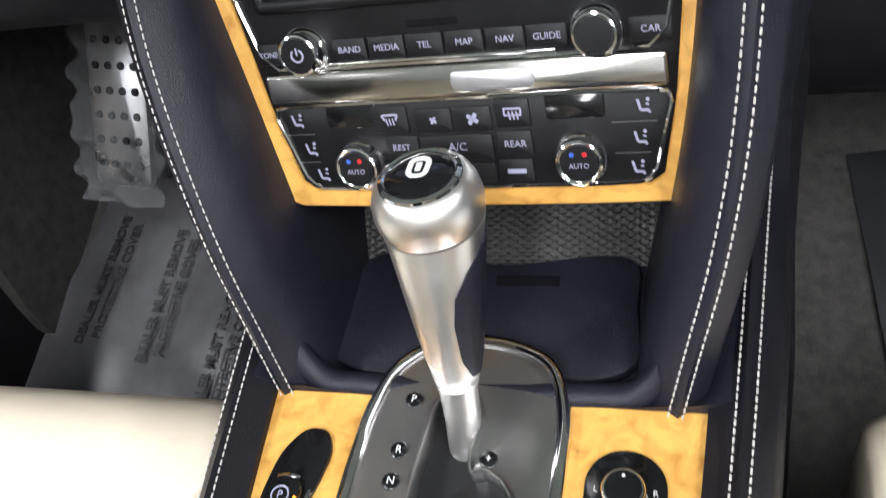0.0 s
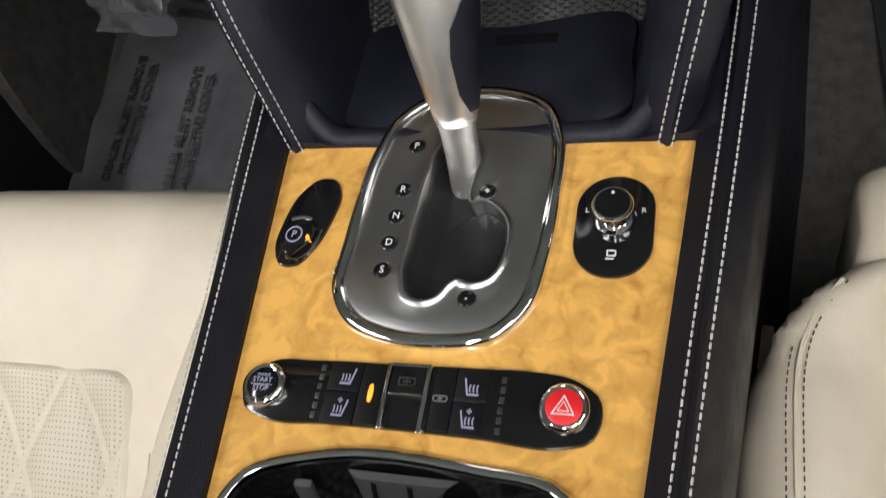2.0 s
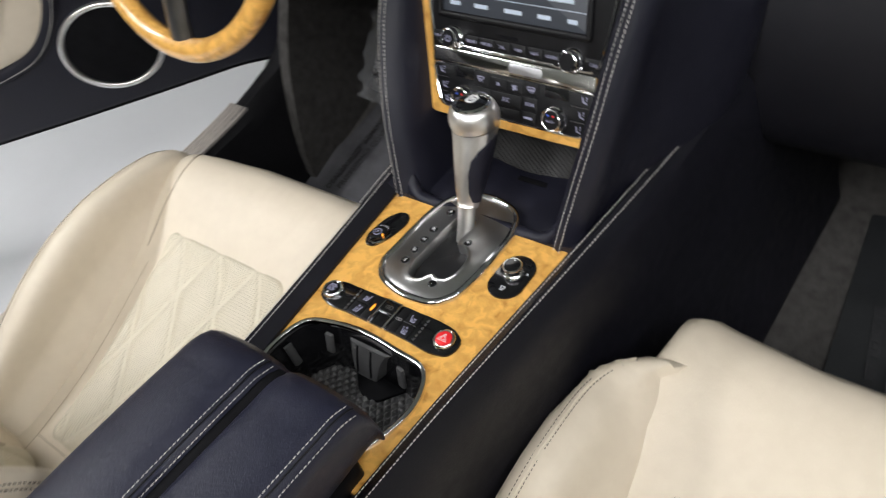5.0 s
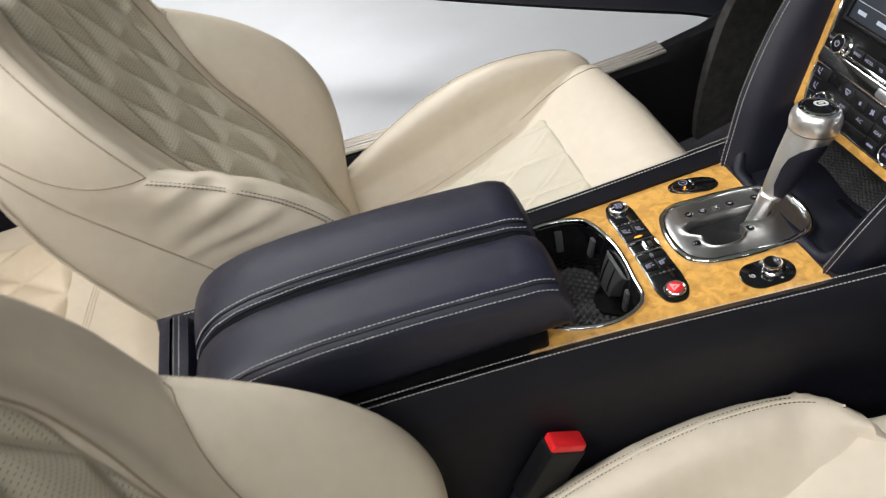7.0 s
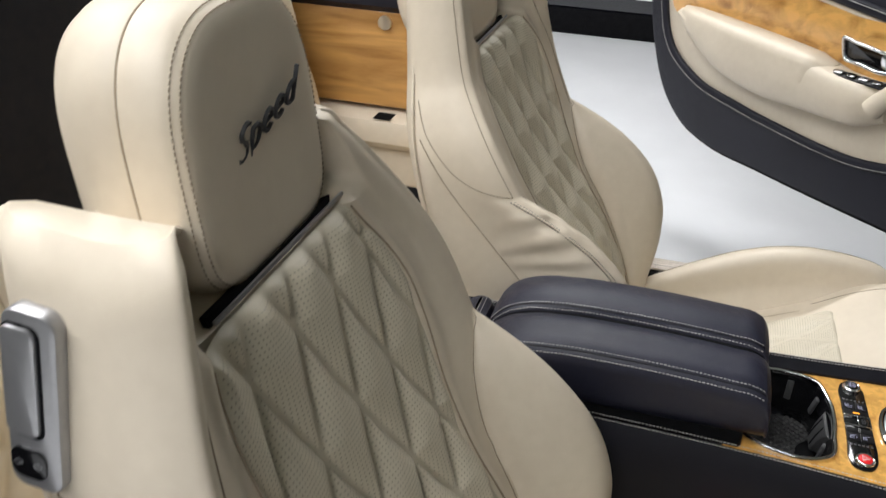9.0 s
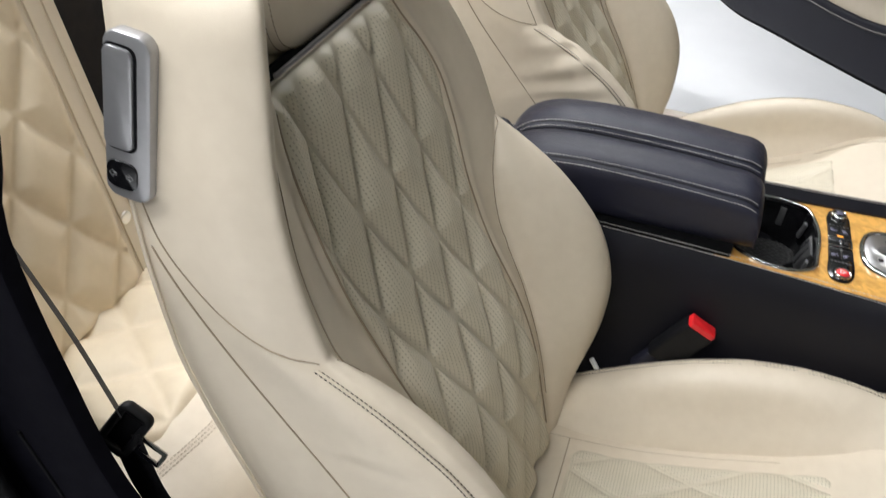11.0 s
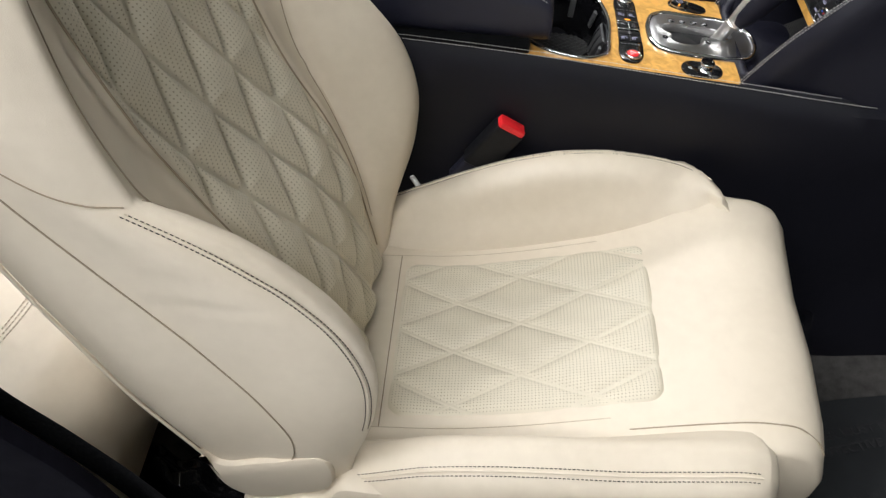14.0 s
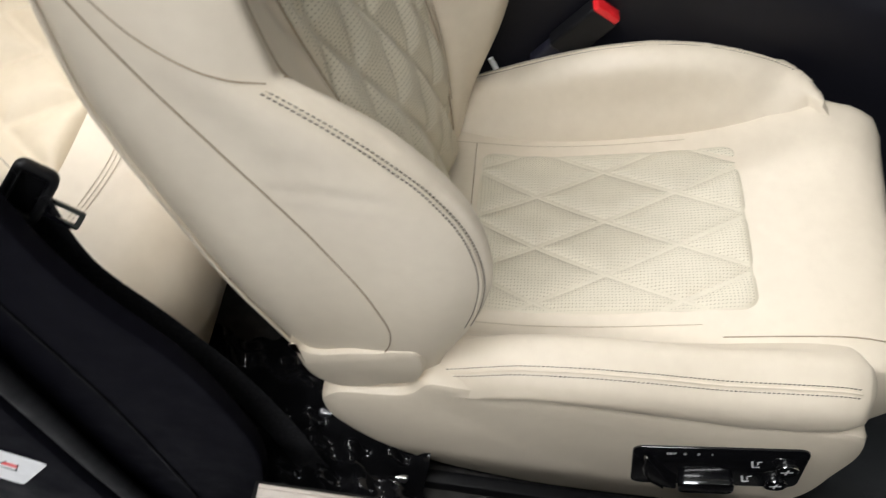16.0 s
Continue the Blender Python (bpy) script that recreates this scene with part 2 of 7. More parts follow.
# ---- mesh helpers ----
def mesh_of(name, verts, faces, smooth=True, angle=42.0):
    me = bpy.data.meshes.new(name)
    me.from_pydata([tuple(map(float, v)) for v in verts], [], faces)
    bm = bmesh.new()
    bm.from_mesh(me)
    bmesh.ops.recalc_face_normals(bm, faces=bm.faces)
    bm.to_mesh(me)
    bm.free()
    if smooth:
        me.polygons.foreach_set("use_smooth", [True] * len(me.polygons))
        me.set_sharp_from_angle(angle=radians(angle))
    me.update()
    return me


def part(name, geo, material, parent=None, label="", smooth=True, angle=42.0):
    """One mesh object, under a thing or under a part."""
    me = geo if isinstance(geo, bpy.types.Mesh) else mesh_of(name, *geo, smooth=smooth, angle=angle)
    me.materials.append(material)
    ob = new(name, me)
    if parent is not None:
        ob.parent = parent
    if label:
        tagged(ob, label)
    return ob


def thing(name, label, category, group="", kind="", at=(0, 0, 0)):
    ob = new(name)
    ob.empty_display_size = 0.05
    ob.location = at
    return tagged(ob, label, category, group, kind)


def child_fix(ob):
    """Parts are made in world places: undo the parent's offset."""
    for o in ob.children_recursive:
        if o.parent is ob:
            o.matrix_parent_inverse = Matrix.Translation(ob.location).inverted()


def cr(xs, ys, x):
    """A smooth curve through (xs, ys), at x (Catmull-Rom, held at its ends)."""
    xs, ys, x = np.asarray(xs, float), np.asarray(ys, float), np.clip(np.asarray(x, float), xs[0], xs[-1])
    m = np.gradient(ys, xs, axis=0)
    i = np.clip(np.searchsorted(xs, x, side="right") - 1, 0, len(xs) - 2)
    h = xs[i + 1] - xs[i]
    t = (x - xs[i]) / h
    if ys.ndim > 1:
        t, h = t[..., None], h[..., None]
    return (2 * t**3 - 3 * t**2 + 1) * ys[i] + (t**3 - 2 * t**2 + t) * h * m[i] + (3 * t**2 - 2 * t**3) * ys[i + 1] + (t**3 - t**2) * h * m[i + 1]


def curve(points, n=40, closed=False):
    """n points evenly spaced along a smooth curve through the given ones."""
    pts = np.asarray(points, float)
    if closed:
        k = len(pts)
        pts = np.concatenate([pts[-2:], pts, pts[:3]])
        d = np.r_[0, np.cumsum(np.linalg.norm(np.diff(pts, axis=0), axis=1))]
        fine = cr(d, pts, np.linspace(d[2], d[2 + k], 20 * n + 1))
    else:
        d = np.r_[0, np.cumsum(np.linalg.norm(np.diff(pts, axis=0), axis=1))]
        fine = cr(d, pts, np.linspace(0, d[-1], 20 * n))
    d = np.r_[0, np.cumsum(np.linalg.norm(np.diff(fine, axis=0), axis=1))]
    at = np.linspace(0, d[-1], n + 1)[:-1] if closed else np.linspace(0, d[-1], n)
    return np.stack([np.interp(at, d, fine[:, k]) for k in range(fine.shape[1])], 1)


def curve_fixed(points, per=5):
    """A closed smooth curve with the same number of points between each two given ones."""
    p = np.asarray(points, float)
    k = len(p)
    q = np.concatenate([p[-2:], p, p[:3]])
    d = np.r_[0, np.cumsum(np.linalg.norm(np.diff(q, axis=0), axis=1) + 1e-6)]
    at = np.concatenate([np.linspace(d[2 + i], d[3 + i], per + 1)[:-1] for i in range(k)])
    return cr(d, q, at)


def loft(rings, caps=True, wrap=False):
    """Skin over rings of equally many points, each ring closed."""
    rings = [np.asarray(r, float) for r in rings]
    n, k = len(rings[0]), len(rings)
    verts = np.concatenate(rings)
    faces = []
    for a in range(k if wrap else k - 1):
        b = (a + 1) % k
        for i in range(n):
            j = (i + 1) % n
            faces.append((a * n + i, a * n + j, b * n + j, b * n + i))
    if caps and not wrap:
        faces.append(tuple(range(n - 1, -1, -1)))
        faces.append(tuple(range((k - 1) * n, k * n)))
    return verts, faces


def sheet(grid, thick=0.0, direction=(0, 0, -1)):
    """A surface from a grid of points (rows, columns, 3), closed below by its copy moved along direction."""
    g = np.asarray(grid, float)
    r, c = g.shape[:2]
    verts = g.reshape(-1, 3)
    idx = np.arange(r * c).reshape(r, c)
    faces = [(idx[i, j], idx[i, j + 1], idx[i + 1, j + 1], idx[i + 1, j]) for i in range(r - 1) for j in range(c - 1)]
    if thick:
        low = verts + np.asarray(direction, float) * thick
        n = len(verts)
        verts = np.concatenate([verts, low])
        rim = list(idx[0, :]) + list(idx[1:, -1]) + list(idx[-1, -2::-1]) + list(idx[-2:0:-1, 0])
        faces += [tuple(v + n for v in reversed(f)) for f in faces[: (r - 1) * (c - 1)]]
        faces += [(rim[k], rim[(k + 1) % len(rim)], rim[(k + 1) % len(rim)] + n, rim[k] + n) for k in range(len(rim))]
    return verts, [tuple(int(v) for v in f) for f in faces]


def rrect(w, h, r, n=6, cx=0.0, cy=0.0):
    """A rounded rectangle's outline, counter-clockwise."""
    r = min(r, w / 2 - 1e-5, h / 2 - 1e-5)
    out = []
    for qx, qy, a0 in ((1, 1, 0), (-1, 1, 90), (-1, -1, 180), (1, -1, 270)):
        for k in range(n + 1):
            a = radians(a0 + 90 * k / n)
            out.append((cx + qx * (w / 2 - r) + r * math.cos(a), cy + qy * (h / 2 - r) + r * math.sin(a)))
    return np.array(out)


def ellipse(a, b, n=48, power=2.0, cx=0.0, cy=0.0):
    t = np.linspace(0, 2 * np.pi, n, endpoint=False)
    c, s = np.cos(t), np.sin(t)
    return np.stack([cx + a * np.sign(c) * np.abs(c) ** (2 / power), cy + b * np.sign(s) * np.abs(s) ** (2 / power)], 1)


def inset(outline, d):
    """The outline moved inwards by d."""
    o = np.asarray(outline, float)
    e1, e2 = o - np.roll(o, 1, 0), np.roll(o, -1, 0) - o
    t = e1 / (np.linalg.norm(e1, axis=1, keepdims=True) + 1e-12) + e2 / (np.linalg.norm(e2, axis=1, keepdims=True) + 1e-12)
    t /= np.linalg.norm(t, axis=1, keepdims=True) + 1e-12
    nrm = np.stack([-t[:, 1], t[:, 0]], 1)
    area = 0.5 * np.sum(o[:, 0] * np.roll(o[:, 1], -1) - np.roll(o[:, 0], -1) * o[:, 1])
    return o + nrm * d * (1 if area > 0 else -1)


def placed(points, m):
    p = np.asarray(points, float)
    a = np.array(m)
    return p @ a[:3, :3].T + a[:3, 3]


def slab(outline, z0, z1, bevel=0.001, m=None, low_bevel=False):
    """A plate with the outline's shape from z0 to z1 and a rounded upper edge."""
    o = np.asarray(outline, float)

    def ring(off, z):
        q = inset(o, off) if off else o
        return np.c_[q, np.full(len(q), z)]

    rings = []
    if low_bevel:
        rings.append(ring(bevel, z0))
        rings.append(ring(0, z0 + bevel))
    else:
        rings.append(ring(0, z0))
    rings += [ring(0, z1 - bevel), ring(bevel * 0.3, z1 - bevel * 0.3), ring(bevel, z1)]
    if m is not None:
        rings = [placed(r, m) for r in rings]
    return loft(rings)


def hoop(outline, width, z0, z1, bevel=0.001, m=None):
    """A frame that follows the outline, as wide as width, with a rounded top."""
    o = np.asarray(outline, float)
    prof = [(0, z0), (0, z1 - bevel), (bevel * 0.6, z1 - bevel * 0.3), (width / 2, z1), (width - bevel * 0.6, z1 - bevel * 0.3), (width, z1 - bevel), (width, z0)]
    rings = [np.c_[inset(o, d) if d else o, np.full(len(o), z)] for d, z in prof]
    if m is not None:
        rings = [placed(r, m) for r in rings]
    return loft(rings, wrap=True)


def sweep(path, radius, n=8, closed=False, flat=1.0, up=(0, 0, 1)):
    """A rod along a path; radius may vary along it; flat squeezes it along up."""
    p = np.asarray(path, float)
    k = len(p)
    rad = np.broadcast_to(np.asarray(radius, float), (k,))
    t = np.roll(p, -1, 0) - np.roll(p, 1, 0)
    if not closed:
        t[0], t[-1] = p[1] - p[0], p[-1] - p[-2]
    t /= np.linalg.norm(t, axis=1, keepdims=True) + 1e-12
    upv = np.broadcast_to(np.asarray(up, float), p.shape)
    side = np.cross(t, upv)
    bad = np.linalg.norm(side, axis=1) < 1e-3
    side[bad] = np.cross(t[bad], (1.0, 0.0, 0.0))
    side /= np.linalg.norm(side, axis=1, keepdims=True) + 1e-12
    nrm = np.cross(side, t)
    a = np.linspace(0, 2 * np.pi, n, endpoint=False)
    rings = [p[i] + rad[i] * (np.cos(a)[:, None] * side[i] + flat * np.sin(a)[:, None] * nrm[i]) for i in range(k)]
    return loft(rings, caps=not closed, wrap=closed)


def stitch_geo(path, length=0.0042, gap=0.0018, r=0.0007, lean=0.0, up=(0, 0, 1)):
    """A row of single stitches along a path, as one mesh."""
    p = np.asarray(path, float)
    d = np.r_[0, np.cumsum(np.linalg.norm(np.diff(p, axis=0), axis=1))]
    starts = np.arange(0, d[-1] - length, length + gap)
    verts, faces = [], []
    u = np.asarray(up, float)
    for s in starts:
        a = np.array([np.interp(s, d, p[:, k]) for k in range(3)])
        b = np.array([np.interp(s + length, d, p[:, k]) for k in range(3)])
        t = (b - a) / (np.linalg.norm(b - a) + 1e-12)
        side = np.cross(t, u)
        side /= np.linalg.norm(side) + 1e-12
        nn = np.cross(side, t)
        b, a = b + side * lean * length, a - side * lean * length
        o = len(verts)
        ends = [a + (b - a) * 0.14, a + (b - a) * 0.86]
        verts += [a - nn * r * 0.8] + [c + w * r for c in ends for w in (side, nn, -side, -nn)] + [b - nn * r * 0.8]
        for k in range(4):
            i0, i1 = o + 1 + k, o + 1 + (k + 1) % 4
            faces += [(o, i0, i1), (i0, i0 + 4, i1 + 4, i1), (o + 9, i1 + 4, i0 + 4)]
    return verts, faces


def join(*geos):
    verts, faces = [], []
    for v, f in geos:
        o = len(verts)
        verts += [tuple(map(float, x)) for x in v]
        faces += [tuple(i + o for i in g) for g in f]
    return verts, faces


def box(x0, x1, y0, y1, z0, z1, bevel=0.003, r=0.0, m=None):
    o = rrect(x1 - x0, y1 - y0, max(r, bevel * 1.2), 3, (x0 + x1) / 2, (y0 + y1) / 2)
    return slab(o, z0, z1, bevel, m, low_bevel=True)


def turned(profile, n=32, m=None):
    """A body of revolution round z from (radius, height) pairs."""
    a = np.linspace(0, 2 * np.pi, n, endpoint=False)
    rings = [np.stack([max(r, 1e-5) * np.cos(a), max(r, 1e-5) * np.sin(a), np.full(n, z)], 1) for r, z in profile]
    if m is not None:
        rings = [placed(r, m) for r in rings]
    return loft(rings)


def lettering(body, size, m, material, parent, name="lettering", depth=0.0002, align="CENTER", shear=0.0, spacing=1.0, thin=0.0):
    """Built-in font as a thin raised mesh."""
    data = bpy.data.curves.new(name, "FONT")
    data.body, data.size, data.extrude, data.align_x, data.align_y = body, size, depth, align, "CENTER"
    data.shear, data.space_character, data.resolution_u, data.offset = shear, spacing, 3, thin
    tmp = bpy.data.objects.new("tmp_text", data)
    scene.collection.objects.link(tmp)
    me = bpy.data.meshes.new_from_object(tmp.evaluated_get(bpy.context.evaluated_depsgraph_get()))
    bpy.data.objects.remove(tmp)
    me.transform(m)
    return part(name, me, material, parent)


def bar_geo(segments, z=0.0003, m=None):
    """Plain strokes of a symbol: rows of x0, y0, x1, y1, width."""
    out = []
    for x0, y0, x1, y1, w in segments:
        d = np.array([x1 - x0, y1 - y0])
        ln = np.linalg.norm(d) + 1e-9
        t = d / ln
        s = np.array([-t[1], t[0]]) * w / 2
        a, b = np.array([x0, y0]), np.array([x1, y1])
        o = np.array([a - s, b - s, b + s, a + s])
        r = [np.c_[o, np.zeros(4)], np.c_[o, np.full(4, z)]]
        if m is not None:
            r = [placed(k, m) for k in r]
        out.append(loft(r))
    return join(*out)


def frame_of(origin, xaxis, up):
    """A pose with its x axis along xaxis and its z axis along up, at origin."""
    x = Vector(xaxis).normalized()
    z = Vector(up).normalized()
    y = z.cross(x).normalized()
    z = x.cross(y)
    return Matrix(((x[0], y[0], z[0], origin[0]), (x[1], y[1], z[1], origin[1]), (x[2], y[2], z[2], origin[2]), (0, 0, 0, 1)))


# ---- showroom ----
R0, R1 = (-9.0, 9.0), (-8.0, 8.0)
tagged(part("ground", box(R0[0], R0[1], R1[0], R1[1], GROUND - 0.1, GROUND, 0.002), FLOOR_WHITE), "glossy white showroom floor around the car", "floor", kind="structure")
tagged(part("ceiling", box(R0[0], R0[1], R1[0], R1[1], CEILING, CEILING + 0.1, 0.002), CEIL_PAINT), "unseen showroom ceiling, tinted grey-green to colour the fill light", "ceiling", kind="structure")
for nm, wx0, wx1, wy0, wy1 in (("wall_north", R0[0], R0[1], R1[1], R1[1] + 0.15), ("wall_south", R0[0], R0[1], R1[0] - 0.15, R1[0]), ("wall_east", R0[1], R0[1] + 0.15, R1[0], R1[1]), ("wall_west", R0[0] - 0.15, R0[0], R1[0], R1[1])):
    tagged(part(nm, box(wx0, wx1, wy0, wy1, GROUND, CEILING, 0.002), WALL_PAINT), "unseen showroom wall, tinted grey-green to colour the fill light", "wall", kind="structure")
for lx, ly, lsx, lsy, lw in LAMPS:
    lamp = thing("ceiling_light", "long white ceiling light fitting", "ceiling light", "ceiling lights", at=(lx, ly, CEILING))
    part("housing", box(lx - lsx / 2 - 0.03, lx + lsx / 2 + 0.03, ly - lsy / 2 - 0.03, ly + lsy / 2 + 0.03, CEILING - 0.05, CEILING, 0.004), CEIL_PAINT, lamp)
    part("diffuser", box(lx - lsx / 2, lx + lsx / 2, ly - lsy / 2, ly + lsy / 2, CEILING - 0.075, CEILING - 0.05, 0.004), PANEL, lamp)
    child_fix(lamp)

# ---- front seats ----
BZ = [0.33, 0.42, 0.52, 0.60, 0.69, 0.75, 0.80, 0.88, 0.96, 1.05]
BACK_FRONT = [-0.335, -0.358, -0.388, -0.424, -0.476, -0.506, -0.530, -0.564, -0.594, -0.622]
BACK_REAR = [-0.470, -0.520, -0.572, -0.606, -0.644, -0.664, -0.673, -0.684, -0.691, -0.696]
# the wing's ridge and the half width, on the door's side (tall shoulder) and on the console's side (falling shoulder)
WING_Z = [0.33, 0.42, 0.52, 0.60, 0.69, 0.75, 0.80, 0.88, 0.96, 1.05]
WING_OUT = [-0.350, -0.355, -0.380, -0.410, -0.450, -0.478, -0.500, -0.527, -0.544, -0.557]
WING_IN = {"passenger": [-0.350, -0.355, -0.380, -0.410, -0.446, -0.472, -0.494, -0.530, -0.572, -0.625], "driver": [-0.350, -0.355, -0.380, -0.410, -0.446, -0.472, -0.496, -0.538, -0.580, -0.617]}
# the bolster laid over it: how far forward its crest stands, and where its inner edge runs
POD_Z = [0.33, 0.42, 0.52, 0.60, 0.69, 0.75, 0.785, 0.81, 0.85]
POD_Y = [-0.345, -0.318, -0.299, -0.303, -0.348, -0.415, -0.474, -0.525, -0.62]
POD_EDGE = [0.152, 0.154, 0.158, 0.166, 0.181, 0.205, 0.230, 0.245, 0.250]
HALF_OUT = [0.243, 0.247, 0.252, 0.254, 0.255, 0.256, 0.257, 0.257, 0.253, 0.238]
HALF_IN = {"passenger": [0.243, 0.247, 0.252, 0.254, 0.255, 0.256, 0.256, 0.254, 0.226, 0.150], "driver": [0.243, 0.247, 0.252, 0.254, 0.255, 0.256, 0.257, 0.247, 0.212, 0.160]}
SEAT = {"shape": "passenger"}
# where the quilted panel of the backrest ends, on the door's side and on the console's side
PANEL_Z = [0.33, 0.44, 0.56, 0.67, 0.75, 0.83, 0.89, 0.93, 0.96, 0.99, 1.05]
PANEL_OUT = [0.136, 0.138, 0.143, 0.150, 0.166, 0.184, 0.190, 0.188, 0.178, 0.160, 0.148]
PANEL_IN = [0.134, 0.136, 0.142, 0.140, 0.146, 0.160, 0.158, 0.142, 0.122, 0.104, 0.098]
CUSH_Y = [-0.40, -0.30, -0.213, -0.123, -0.04, 0.035, 0.10, 0.165, 0.208, 0.238, 0.252]
CUSH_Z = [0.335, 0.347, 0.360, 0.385, 0.415, 0.443, 0.465, 0.478, 0.474, 0.452, 0.418]
QREAR = -0.294


def back_front(z):
    return cr(BZ, BACK_FRONT, z)


def cushion_top(y):
    return cr(CUSH_Y, CUSH_Z, y)


def panel_half(z, e):
    return cr(PANEL_Z, PANEL_OUT if e > 0 else PANEL_IN, z)


def panel_dish(u):
    """How far the panel curls forward towards its sides."""
    return 0.020 * (np.maximum(np.abs(u) - 0.115, 0) / 0.07) ** 2


def diamond(u, s, u0, s0, du=0.0437, ds=0.0865):
    """Distance in metres to the nearest quilting seam."""
    t1 = ((u - u0) / du + (s - s0) / ds) / 2
    t2 = ((u - u0) / du - (s - s0) / ds) / 2
    g = math.hypot(1 / (2 * du), 1 / (2 * ds))
    return np.minimum(np.abs(t1 - np.round(t1)), np.abs(t2 - np.round(t2))) / g


def quilt_height(d, puff=0.0065, reach=0.030):
    """Pillowed fields that fall to doubly stitched channels, with a narrow band left standing between the two rows."""
    t = np.clip((d - 0.0030) / reach, 0, 1)
    field = puff * (1 - (1 - t) ** 2.2)
    rows = -0.0011 * np.exp(-(((d - 0.0026) / 0.0010) ** 2))
    return field + rows


def quilt_mesh(name, place, uu, ss, seams, edge, puff=0.0075, reach=0.030):
    """A quilted panel: place(u, s, lift) gives world points; edge: how far each node is from the panel's rim."""
    U, S = np.meshgrid(uu, ss)
    d = seams(U, S)
    rim = edge(U, S)
    lift = quilt_height(d, puff, reach) * np.clip(rim / 0.016, 0, 1) ** 0.7 + 0.005 * np.clip(rim / 0.008, 0, 1) ** 0.6 - 0.004
    G = place(U, S, lift)
    verts, faces = sheet(G)
    keep = rim.reshape(-1) > -0.004
    faces = [f for f in faces if all(keep[i] for i in f)]
    used = sorted({i for f in faces for i in f})
    remap = {k: n for n, k in enumerate(used)}
    me = bpy.data.meshes.new(name)
    me.from_pydata([tuple(map(float, verts[k])) for k in used], [], [tuple(remap[i] for i in f) for f in faces])
    uvl = me.uv_layers.new(name="UVMap")
    fu, fs = U.reshape(-1)[used], S.reshape(-1)[used]
    loops = np.zeros(len(me.loops), dtype=np.int32)
    me.loops.foreach_get("vertex_index", loops)
    uvl.data.foreach_set("uv", np.stack([fu[loops], fs[loops]], 1).reshape(-1))
    punch = me.attributes.new("punch", "FLOAT", "POINT")
    punch.data.foreach_set("value", ((d.reshape(-1)[used] > 0.0024) & (rim.reshape(-1)[used] > 0.006)).astype(np.float32))
    me.polygons.foreach_set("use_smooth", [True] * len(me.polygons))
    me.update()
    return me


def rim_box(half, lo, hi, r):
    """Signed distance inside a rounded rectangle |u| < half, lo < s < hi."""

    def inside(u, s):
        qx = np.abs(u) - half + r
        qy = np.abs(s - (lo + hi) / 2) - (hi - lo) / 2 + r
        return -(np.hypot(np.maximum(qx, 0), np.maximum(qy, 0)) + np.minimum(np.maximum(qx, qy), 0) - r)

    return inside


def wing_y(z, e):
    """How far forward the side stands: the wing's ridge, or the bolster where it stands out further."""
    return np.maximum(cr(WING_Z, WING_OUT if e > 0 else WING_IN[SEAT["shape"]], z), cr(POD_Z, POD_Y, np.minimum(z, 0.85)))


def half_at(z, e):
    return cr(BZ, HALF_OUT if e > 0 else HALF_IN[SEAT["shape"]], z)


def half_section(z, e):
    """One half of the backrest's outline at a height, from the middle of the front round to the middle of the rear."""
    yc, yb, h = float(back_front(z)), float(cr(BZ, BACK_REAR, z)), float(half_at(z, e))
    ridge, yw = float(cr(WING_Z, WING_OUT if e > 0 else WING_IN[SEAT["shape"]], z)), float(wing_y(z, e))
    p = float(panel_half(z, e))
    b = max(ridge - yc, 0.0)
    cut = 0.085 * min(max((z - 0.982) / 0.016, 0.0), 1.0)
    p0 = p + 0.008
    w = max(h - 0.012 - p0, 0.01)
    edge = float(cr(POD_Z, POD_EDGE, min(z, 0.85)))
    us, mix = [], []
    brk = min(max((edge - p0) / max(w, 0.004), 0.06), 0.86)
    relax = min(max((z - 0.80) / 0.05, 0.0), 1.0)
    brk = brk * (1 - relax) + 0.5 * relax
    for f in [brk * k for k in (0.0, 0.35, 0.7, 0.93, 1.0)] + [brk + (1 - brk) * k for k in (0.12, 0.3, 0.52, 0.76, 1.0)]:
        u = p0 + w * f
        y = yc + cr([0, 0.25, 0.5, 0.75, 0.88, 1.0], [min(0.010 + float(panel_dish(p)), 0.5 * b + 0.006), 0.008 + 0.06 * b + 0.9 * float(panel_dish(p)), 0.008 + 0.36 * b + 0.5 * float(panel_dish(p)), 0.004 + 0.80 * b, 0.97 * b, max(b, 0.002)], f)
        t = min(max((u - edge) / max(h - 0.016 - edge, 0.006), 0.0), 1.0)
        us.append(u)
        mix.append(float(y + max(yw - ridge, 0.0) * math.sin(t * math.pi / 2) ** 0.75 - cut * 0.6 * max(0.0, 1 - 2.2 * f)))
    out = [(0.0, yc - 0.006 - cut), (0.7 * p, yc - 0.006 - cut), (p - 0.012, yc - 0.004 - cut), (p, yc + 0.006 + float(panel_dish(p)) - cut * 0.5)]
    out += list(zip(us, mix))
    return out + [(h - 0.003, mix[-1] - 0.015), (h, (yw + yb) / 2 - 0.01), (h - 0.006, yb + 0.02), (h - 0.03, yb), (min(0.12, h - 0.06), yb - 0.012), (0.0, yb - 0.016)]


def back_section(z, per=5):
    """The backrest's outline at a height: (u, y), closed."""
    pts = half_section(z, 1) + [(-u, y) for u, y in half_section(z, -1)[-2:0:-1]]
    return curve_fixed(pts, per)


